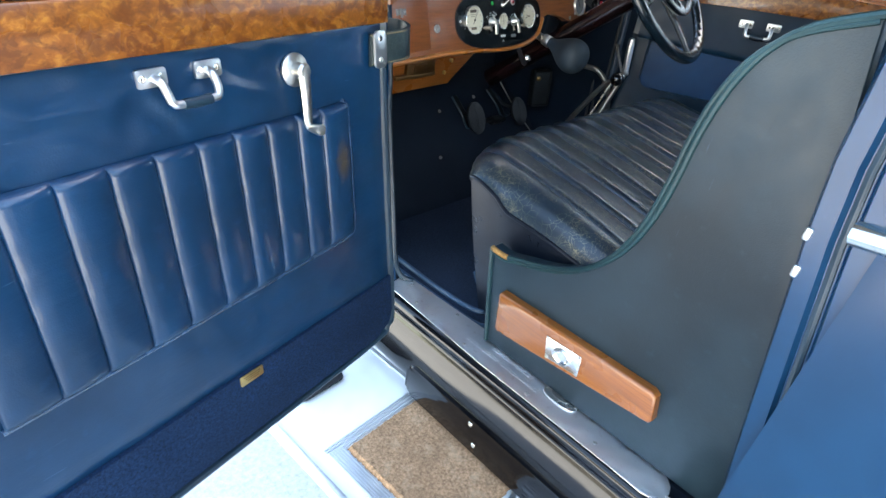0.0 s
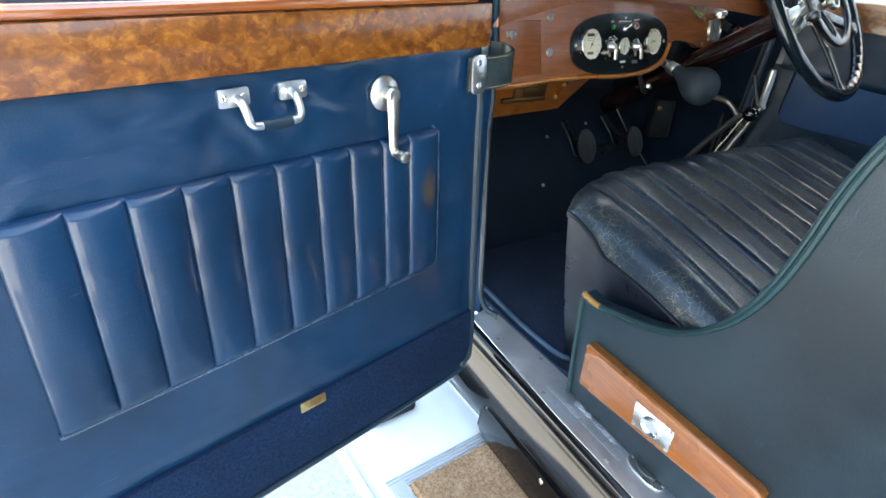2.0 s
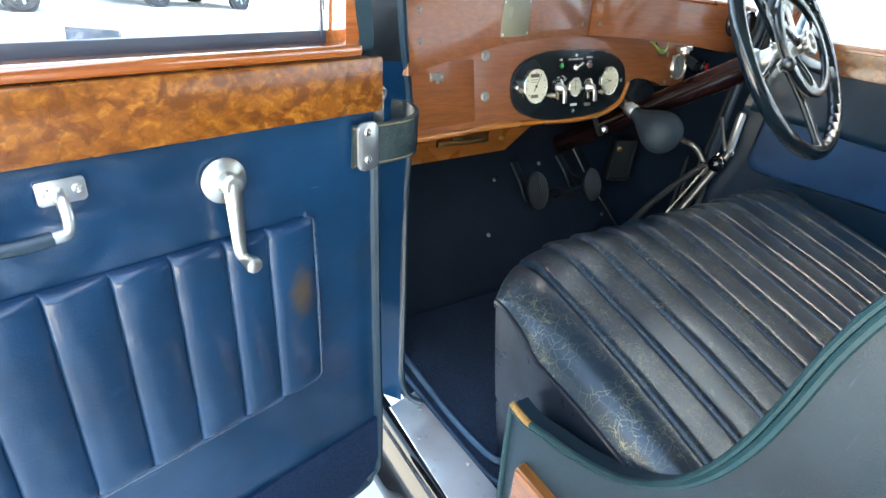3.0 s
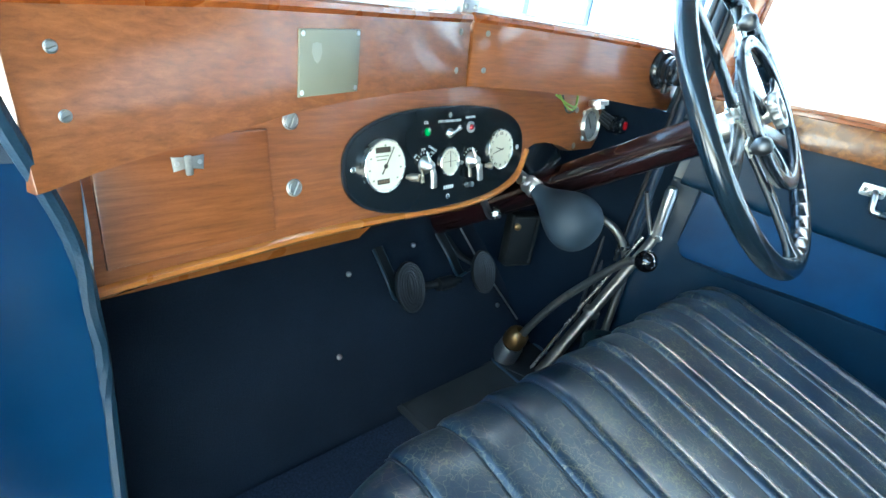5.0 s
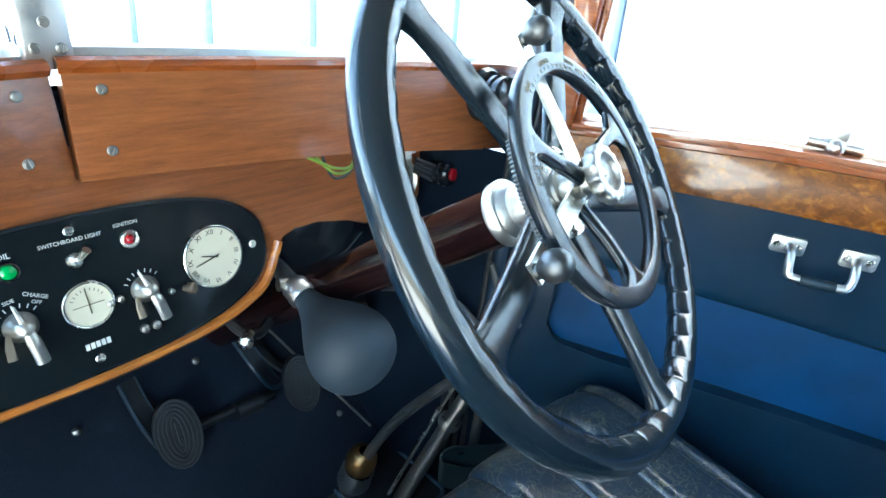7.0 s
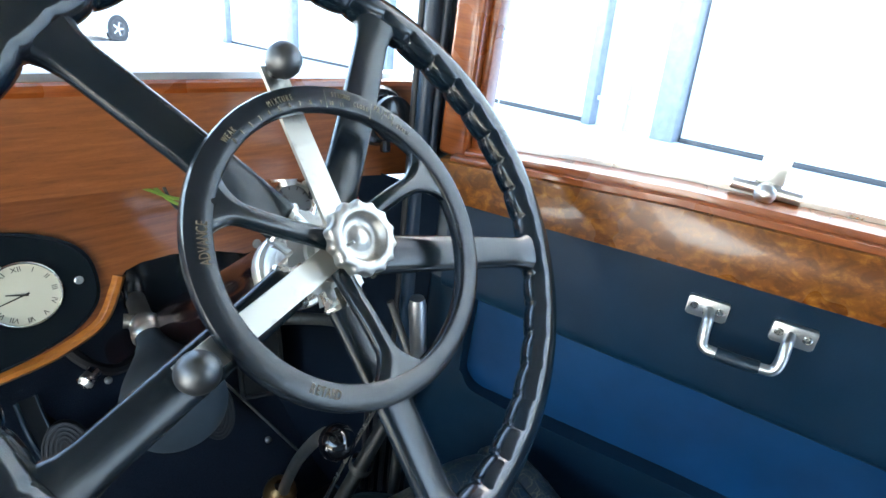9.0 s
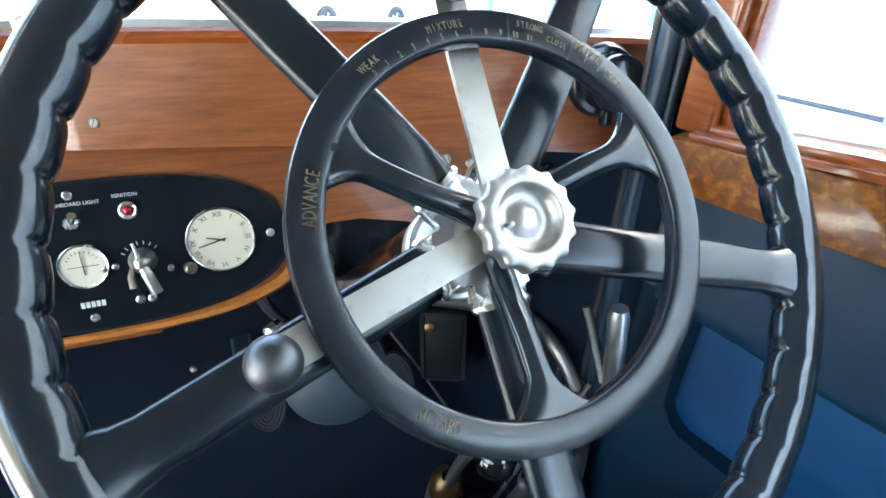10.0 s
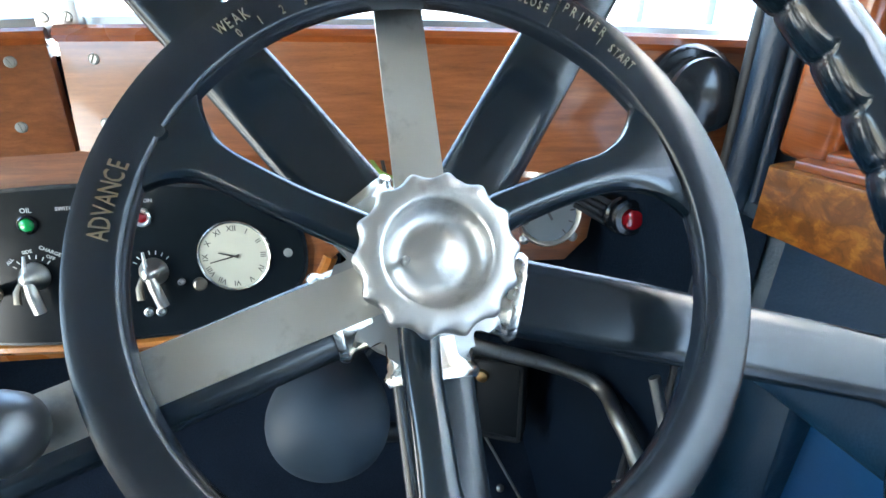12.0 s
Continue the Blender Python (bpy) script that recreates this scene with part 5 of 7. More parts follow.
# ---- steering ----
def build_steering():
    fw = F_WHEEL
    th = thing("steering_wheel", fw, "black celluloid steering wheel with five spokes and nickel hub", "steering wheel")
    R, r, bumps = 0.2145, 0.0157, 46
    n, q = bumps * 12, 20
    bm = B()
    rings = []
    for i in range(n):
        a = 2 * math.pi * i / n
        s = (i % 12) / 12
        swell = math.sin(math.pi * s) ** 0.45
        ring = []
        for k in range(q):
            ph = 2 * math.pi * k / q
            inner = max(0.0, math.cos(ph - math.pi * 1.06)) ** 1.1
            rr = r + inner * 0.0028 * (swell - 0.8)
            x = R + rr * math.cos(ph)
            ring.append(bm.verts.new((x * math.cos(a), x * math.sin(a), 0.9 * rr * math.sin(ph))))
        rings.append(ring)
    for i in range(n):
        a, b = rings[i], rings[(i + 1) % n]
        for k in range(q):
            bm.faces.new((a[k], a[(k + 1) % q], b[(k + 1) % q], b[k]))
    part("rim", bm, M_RIMBLK, th, "black rim with finger grips", fw, sharp=179)
    for a in (55, 127, 199, 271, 343):
        m = fw @ Matrix.Rotation(radians(a), 4, 'Z')
        bm = B()
        def bar(t, ph):
            x = 0.038 + 0.165 * t
            w = 0.0156 - 0.002 * t + (0.006 * max(0, (t - 0.88) / 0.12) ** 2)
            h = 0.0062 + (0.004 * max(0, (t - 0.9) / 0.1))
            c, s = math.cos(ph), math.sin(ph)
            z = -0.012 * (1 - t) ** 2
            return (x, w * math.copysign(abs(c) ** 0.6, c), z + h * math.copysign(abs(s) ** 0.7, s))
        phs = [2 * math.pi * k / 16 for k in range(16)]
        g = [[bm.verts.new(bar(t, p)) for p in phs] for t in (0, 0.1, 0.25, 0.5, 0.75, 0.88, 0.94, 1.0)]
        for u, v in zip(g, g[1:]):
            for k in range(16):
                bm.faces.new((u[k], u[(k + 1) % 16], v[(k + 1) % 16], v[k]))
        sp = part("spoke", bm, M_SPOKE, th, frame_of=m)
        bm = B()
        sweep(bm, [(0.024, 0, -0.0125), (0.034, 0, -0.0122), (0.0365, 0, -0.012), (0.038, 0, -0.0115), (0.04, 0, -0.0112)], 0.013, 16, 0.55, (0, 0, 1), radii=[0.0165, 0.0165, 0.0182, 0.0182, 0.0168])
        part("socket", bm, M_NICKEL, sp, "nickel spoke socket", m)
    bm = B()
    lathe(bm, [(0.0, 0.0), (0.02, -0.002), (0.022, -0.008), (0.0215, -0.05), (0.026, -0.055), (0.0275, -0.059), (0.0, -0.059)], 32)
    part("hub", bm, M_STEEL, th, "satin nickel hub", fw)
    # cast spider that carries the spokes, with hollow fillets between its arms
    out = []
    for a in (55, 127, 199, 271, 343):
        for da, rr in ((-36, 0.0255), (-31, 0.0262), (-27, 0.0285), (-24.5, 0.032), (-23.6, 0.0365), (23.6, 0.0365), (24.5, 0.032), (27, 0.0285), (31, 0.0262)):
            out.append((rr * math.cos(radians(a + da)), rr * math.sin(radians(a + da))))
    part("spider", prism(B(), out, -0.023, -0.005, 0.004, 3), M_CAST, th, "nickel plated spoke spider", fw)
    # column
    tc = thing("steering_column", fw @ Matrix.Translation((0, 0, -0.5)), "dark brown enamelled steering column", "steering column")
    bm = B()
    lathe(bm, [(0.0, -0.06), (0.031, -0.06), (0.031, -0.062), (0.029, -0.066), (0.0285, -0.12), (0.028, -0.62), (0.0, -0.62)], 32)
    part("tube", bm, M_COLUMN, tc, frame_of=fw)
    bm = B()
    lathe(bm, [(0.0, -0.058), (0.03, -0.058), (0.0315, -0.06), (0.031, -0.07), (0.029, -0.072)], 32)
    part("collar", bm, M_DULLNI, tc, "nickel column collar", fw)
    # control ring
    z0 = 0.0264
    dc = thing("control_ring", fw @ Matrix.Translation((0.0, 0.0, z0)), "worn black engine control ring with embossed lettering", "control ring")
    fr = fw @ Matrix.Translation((0.0, 0.0, z0))
    bm = B()
    prof = [(0.092, -0.004), (0.092, 0.0015), (0.0928, 0.0031), (0.094, 0.0038), (0.1065, 0.0038), (0.1084, 0.0031), (0.1093, 0.0012), (0.1094, -0.004), (0.1075, -0.007), (0.0935, -0.007), (0.092, -0.004)]
    lathe(bm, prof, 128)
    bmesh.ops.remove_doubles(bm, verts=bm.verts, dist=1e-6)
    part("ring", bm, M_DISC, dc, frame_of=fr)
    for way in (((-0.011, 0.006), (-0.0246, 0.0132), (-0.041, 0.0215), (-0.058, 0.0315), (-0.07, 0.039), (-0.0815, 0.0458)),
                ((0.011, 0.0095), (0.0271, 0.016), (0.041, 0.0205), (0.0534, 0.0239), (0.07, 0.0275), (0.0855, 0.0318)),
                ((-0.004, -0.008), (-0.005, -0.0235), (-0.0056, -0.0375), (-0.0052, -0.0515), (-0.0048, -0.0675), (-0.0046, -0.0795), (-0.0045, -0.0925))):
        line = smooth_path([(x, y, 0) for x, y in way], 6)
        k = len(line) - 1
        bm = B()
        rings = []
        for i, p in enumerate(line):
            t = i / k
            d = (line[min(i + 1, k)] - line[max(i - 1, 0)]).normalized()
            side = Vector((-d.y, d.x, 0))
            w = 0.0079 - 0.0012 * math.sin(math.pi * t) + 0.0185 * max(0, (t - 0.68) / 0.32) ** 2.6
            h = 0.0062 - 0.0014 * t
            ring = []
            for j in range(16):
                q = 2 * math.pi * j / 16
                ring.append(bm.verts.new(p + side * (w * math.cos(q)) + Vector((0, 0, -0.0025 - (0.022 if way[0][1] < 0 else 0.006) * (1 - t) ** 1.6 + h * math.copysign(abs(math.sin(q)) ** (1 - 0.45 * t), math.sin(q))))))
            rings.append(ring)
        for u, v in zip(rings, rings[1:]):
            for j in range(16):
                bm.faces.new((u[j], u[(j + 1) % 16], v[(j + 1) % 16], v[j]))
        part("arm", bm, M_WHEEL, dc, frame_of=fr)
    for a0, a1, cnt, tip, root, back in ((48, 126, 46, 0.0985, 0.1002, 0.103), (150, 260, 60, 0.1046, 0.103, 0.099)):
        out = []
        for k in range(cnt):
            for f, rr in ((0.0, root), (0.25, tip), (0.5, tip), (0.75, root)):
                a = radians(a0 + (a1 - a0) * (k + f) / cnt)
                out.append((rr * math.cos(a), rr * math.sin(a)))
        out += [(back * math.cos(radians(a0 + (a1 - a0) * k / 20)), back * math.sin(radians(a0 + (a1 - a0) * k / 20))) for k in range(20, -1, -1)]
        part("notched_quadrant", prism(B(), out, -0.0125, -0.0085), M_BALL, dc, "toothed steel quadrant", fr)
    def arc_words(t, mid, size, rad, inward=False, step=None, mat=M_GOLDINK):
        w = step or math.degrees(size * 0.82 / rad)
        for i, ch in enumerate(t):
            if ch == " ":
                continue
            k = i - (len(t) - 1) / 2
            a = mid + k * w if inward else mid - k * w
            rot = a - 90 if not inward else a + 90
            bm = lettering(ch, size, 0.0003)
            bm.transform(Matrix.Diagonal((0.6, 1.0, 1.0, 1.0)))
            part("letter", bm, mat, dc, frame_of=fr @ Matrix.Rotation(radians(a), 4, 'Z') @ Matrix.Translation((rad, 0, 0.0039)) @ Matrix.Rotation(radians(rot - a), 4, 'Z'))
    arc_words("ADVANCE", 165.1, 0.0088, 0.0987, False, 2.12, M_EMBOSS)
    arc_words("RETARD", 232.4, 0.0085, 0.0997, True, 2.0, M_EMBOSS)
    arc_words("WEAK", 124.9, 0.0058, 0.1008, False, 1.7)
    arc_words("MIXTURE", 99.3, 0.0058, 0.1012, False, 1.66)
    arc_words("STRONG", 72.6, 0.0052, 0.1026, False, 1.46)
    arc_words("CLOSE", 63.3, 0.005, 0.099, False, 1.46)
    arc_words("PRIMER", 52.4, 0.0058, 0.1028, False, 1.74)
    arc_words("START", 42.0, 0.0052, 0.0996, False, 1.34)
    for k in range(12):
        arc_words(str(k), 125.4 - k * 4.82, 0.0048, 0.0962, step=1.1)
    for a in (52.8, 47.6):
        arc_words("I", a, 0.0042, 0.0985)
    for a in (79.4, 58.4):
        bm = B()
        box(bm, (0.093, -0.0003, 0.0034), (0.1058, 0.0003, 0.0038), m=Matrix.Rotation(radians(a), 4, 'Z'))
        part("division", bm, M_GOLDINK, dc, frame_of=fr)
    part("rivet", lathe(B(), [(0.0022, 0.0034), (0.002, 0.0038), (0, 0.004)], 14), M_DISC, dc, frame_of=fr @ Matrix.Translation((-0.0808, 0.0462, 0)))
    # fluted knob with a dished centre
    kb = thing("centre_knob", fw @ Matrix.Translation((0, 0, 0.03)), "fluted satin aluminium knob with dished centre", "knob")
    fk = fw
    wob = lambda a, rr: 1 + (0.042 * math.cos(14 * a) + 0.008 * math.cos(28 * a) if rr > 0.0205 else 0)
    part("knob_body", lathe(B(), [(0.0, 0.026), (0.0165, 0.026), (0.0225, 0.028), (0.0244, 0.031), (0.0247, 0.037), (0.0243, 0.0388), (0.0232, 0.0398), (0.0204, 0.0402), (0.0178, 0.0404), (0.0168, 0.0401), (0.0163, 0.039), (0.0157, 0.0365), (0.0135, 0.0342), (0.0105, 0.0334), (0.008, 0.0342), (0.0055, 0.0356), (0.003, 0.0363), (0.0, 0.0365)], 140, wob=wob), M_PITTED, kb, frame_of=fk, sharp=50)
    part("pin", lathe(B(), [(0.0012, 0.033), (0.0012, 0.0395), (0.0008, 0.0402), (0.0, 0.0403)], 12), M_STEEL, kb, frame_of=fk @ Matrix.Translation((-0.0098, -0.0012, 0)))
    part("neck", lathe(B(), [(0.0145, -0.004), (0.015, 0.0125), (0.0125, 0.0185), (0.0115, 0.0275)], 28), M_DULLNI, kb, frame_of=fk)
    # levers with ball ends
    for a, ln, nm, lab in ((91.2, 0.1262, "mixture_lever", "flat nickel control lever with a ball end"), (197.3, 0.1282, "ignition_lever", "flat nickel control lever with a ball end")):
        m = fw @ Matrix.Rotation(radians(a), 4, 'Z')
        tl = thing(nm, m, lab, "control lever")
        bm = B()
        pts = smooth_path([(0.01, 0, 0.015), (0.03, 0, 0.0155), (0.06, 0, 0.015), (0.09, 0, 0.0145), (ln - 0.008, 0, 0.0145), (ln + 0.004, 0, 0.0145)], 5)
        strip(bm, pts, 0.0175, 0.0032, (0, 1, 0))
        part("arm", bm, M_DULLNI, tl, frame_of=m)
        bm = B()
        lathe(bm, [(0.006, 0.0), (0.0055, 0.003), (0.0075, 0.005), (0.0112, 0.0105), (0.0118, 0.0155), (0.0105, 0.0215), (0.0065, 0.0258), (0, 0.0272)], 28)
        part("ball_end", bm, M_BALL, tl, "dulled ball end", m @ Matrix.Translation((ln, 0, 0.0155)))


build_steering()


# ---- foot well and controls ----
def build_horn():
    th = thing("bulb_horn", (0.70, 0.2, 1.0), "grey rubber horn bulb on a nickel neck with hose", "bulb horn")
    m = axis_pose((0.7118, 0.1376, 1.0667), (-0.0065, -0.0994, -0.0154))
    prof = [(0.0132, -0.1), (0.0152, -0.084), (0.0205, -0.066), (0.0295, -0.048), (0.0395, -0.029), (0.0468, -0.011), (0.0497, 0.006), (0.047, 0.0225), (0.0385, 0.0365), (0.024, 0.0462), (0.0, 0.05)]
    prof = [(max(0, p.x), p.y) for p in smooth_path([(a, b, 0) for a, b in prof], 4)]
    part("bulb", lathe(B(), prof, 40), M_RUBBER, th, "grey rubber bulb", m)
    bm = B()
    lathe(bm, [(0.0155, -0.088), (0.0175, -0.092), (0.0175, -0.098), (0.0155, -0.1), (0.0165, -0.104), (0.0165, -0.112), (0.0135, -0.117), (0.011, -0.12), (0.0105, -0.2)], 28)
    part("neck", bm, M_SATIN, th, "ribbed nickel neck", m)
    pts = smooth_path([(0.70, 0.255, 1.09), (0.79, 0.235, 1.07), (0.963, 0.255, 0.988), (0.985, 0.194, 0.980), (0.999, 0.155, 0.945), (1.007, 0.134, 0.894), (1.009, 0.127, 0.819), (0.989, 0.107, 0.62)], 8)
    part("hose", sweep(B(), pts, 0.0085, 10), M_SCREW, th, "dull metal flexible hose")
    bm = B()
    lathe(bm, [(0.0115, -0.006), (0.0125, 0), (0.0115, 0.006)], 16)
    box(bm, (-0.03, -0.002, -0.005), (-0.008, 0.002, 0.005), 0.001)
    part("hose_clip", bm, M_NICKEL, th, frame_of=axis_pose((0.999, 0.155, 0.945), (0.3, -0.1, -1)))


build_horn()


def build_gear_lever():
    th = thing("gear_lever", (0.867, 0.25, 0.6), "steel gear lever with black ball knob and bronze cup", "gear lever")
    pts = smooth_path([(0.876, 0.251, 0.65), (0.876, 0.235, 0.71), (0.873, 0.19, 0.81), (0.863, 0.13, 0.91), (0.852, 0.078, 0.984), (0.846, 0.05, 1.005)], 8)
    k = len(pts) - 1
    part("rod", sweep(B(), pts, 0.008, 12, radii=[0.0095 - 0.0025 * i / k for i in range(k + 1)]), M_STEEL, th)
    part("knob", lathe(B(), [(0.006, -0.019), (0.012, -0.0175), (0.018, -0.01), (0.0205, 0), (0.018, 0.01), (0.011, 0.0175), (0.0, 0.0205)], 28), M_GLOSSBLK, th, "glossy black ball knob", axis_pose((0.843, 0.04, 1.011), (-0.1, -0.5, 0.4)))
    part("cup", lathe(B(), [(0.026, -0.02), (0.0275, -0.004), (0.025, 0.012), (0.018, 0.022), (0.011, 0.026)], 28), M_BRONZE, th, "bronze cup", axis_pose((0.876, 0.256, 0.668), (0, -0.25, 1)))
    part("cup_base", lathe(B(), [(0.031, -0.065), (0.029, -0.02), (0.027, -0.014)], 28), M_SATIN, th, "polished socket", axis_pose((0.876, 0.256, 0.661), (0, -0.25, 1)))
    # No hole is cut: a dark slab gives the shade inside it.
    g = thing("gear_gate", (0.88, 0.23, 0.585), "dark slab with bound edge for the shaded lever hole", "gear gate")
    part("opening", prism(B(), round_rect(0.84, 0.145, 0.985, 0.29, 0.012), 0.586, 0.598), M_SEALDK, g)
    part("binding", sweep(B(), [(x, y, 0.6) for x, y in round_rect(0.838, 0.143, 0.987, 0.292, 0.014)], 0.0035, 8, closed=True), M_BINDING, g)


build_gear_lever()


def build_hand_brake():
    th = thing("hand_brake", (0.875, 0.168, 0.585), "long nickelled hand brake lever with release catch", "hand brake")
    j = Vector((1.005, 0.102, 0.998))
    b = Vector((0.91, 0.186, 0.6))
    t = Vector((0.994, 0.107, 1.106))
    pts = [b, b.lerp(j, 0.5), b.lerp(j, 0.9), j]
    part("lever", sweep(B(), pts, 0.014, 14, 0.8, radii=[0.0165, 0.014, 0.0115, 0.011]), M_STEEL, th)
    part("grip", sweep(B(), [j, j.lerp(t, 0.25), j.lerp(t, 0.9), t], 0.011, 14, radii=[0.0105, 0.0105, 0.0115, 0.009]), M_SATIN, th)
    s = Vector((0.986, 0.15, 1.078))
    part("release_lever", sweep(B(), [j + Vector((-0.004, 0.01, 0.0)), j.lerp(s, 0.5) + Vector((0, 0.008, 0)), s], 0.006, 10, 0.7), M_STEEL, th)
    part("release_rod", sweep(B(), [j + Vector((-0.012, 0.02, -0.01)), b.lerp(j, 0.5) + Vector((-0.012, 0.022, 0.004)), b + Vector((-0.006, 0.022, 0))], 0.0035, 8), M_NICKEL, th)
    bm = B()
    lathe(bm, [(0.018, -0.007), (0.019, 0), (0.018, 0.007)], 18, axis_pose(b.lerp(j, 0.48), (j - b)))
    part("rod_clip", bm, M_STEEL, th)
    part("pivot", lathe(B(), [(0.007, -0.014), (0.007, 0.014), (0, 0.016)], 14), M_NICKEL, th, frame_of=axis_pose(j, (-0.6, -0.8, 0)))


build_hand_brake()


def build_pedals():
    for nm, c, k in (("clutch_pedal", (0.6236, 0.3816, 0.7985), 1.1), ("brake_pedal", (0.8176, 0.356, 0.803), 1.0)):
        th = thing(nm, (c[0], c[1] + 0.1, 0.65), "oval ribbed black rubber pedal on a steel arm", "pedal", "driving pedals")
        f = axis_pose(c, (-0.25, -0.85, 0.45), (1, 0, 0))
        part("pad", prism(B(), ellipse(0, 0, 0.029 * k, 0.049 * k, 44), -0.008, 0.003, 0.003), M_RUBBER_DK, th, frame_of=f)
        part("backing_plate", prism(B(), ellipse(0, 0, 0.0265 * k, 0.046 * k, 36), -0.012, -0.008), M_STEEL, th, frame_of=f)
        for j in range(5):
            pts = [(a, b, 0.0032) for a, b in ellipse(0, 0, k * (0.0272 - 0.0052 * j), k * (0.047 - 0.0056 * j), 36)]
            part("ridge", sweep(B(), pts, 0.0017, 6, closed=True), M_SEALDK, th, frame_of=f)
        bm = B()
        box(bm, (-0.002, -0.016 * k, 0.002), (0.002, 0.016 * k, 0.005), 0.001)
        part("ridge", bm, M_RUBBER_DK, th, frame_of=f)
        pts = smooth_path([tuple(f @ Vector((0, 0.01, -0.008))), (c[0] - 0.01, c[1] + 0.07, c[2] + 0.005), (c[0] - 0.015, c[1] + 0.13, c[2] + 0.03), (c[0] - 0.02, c[1] + 0.18, c[2] + 0.03)], 5)
        part("arm", sweep(B(), pts, 0.009, 8, 0.6), M_TIN, th)
    for top, low in (((0.583, 0.47, 0.848), (0.607, 0.402, 0.76)), ((0.76, 0.472, 0.85), (0.796, 0.41, 0.767))):
        th = thing("pedal_guard", low, "worn blue-edged leather pedal slot flap on the toe board", "pedal guard", "pedal slot flaps")
        a, b = Vector(top), Vector(low)
        mid = a.lerp(b, 0.5) + Vector((-0.006, -0.012, 0.002))
        path = smooth_path([a, mid, b, b + Vector((0.025, -0.004, 0.004))], 6)
        part("flap", strip(B(), [p + Vector((0.012, 0.004, 0.0)) for p in path], 0.022, 0.004, (1, 0.1, 0)), M_TIN, th)
        part("bound_edge", sweep(B(), path, 0.0035, 8), M_LEATHER_DK, th, "worn blue edge")
        part("bound_edge", sweep(B(), [p + Vector((0.024, 0.006, 0.0)) for p in path], 0.003, 8), M_LEATHER_DK, th)
    th = thing("pedal_shaft", (0.72, 0.4, 0.735), "dark worn pedal cross shaft", "pedal shaft")
    part("shaft", sweep(B(), [(0.64, 0.4, 0.775), (0.72, 0.4, 0.77), (0.79, 0.395, 0.765)], 0.008, 12), M_TIN, th)
    part("boss", sweep(B(), [(0.72, 0.395, 0.77), (0.765, 0.395, 0.768)], 0.015, 14), M_TIN, th)


build_pedals()


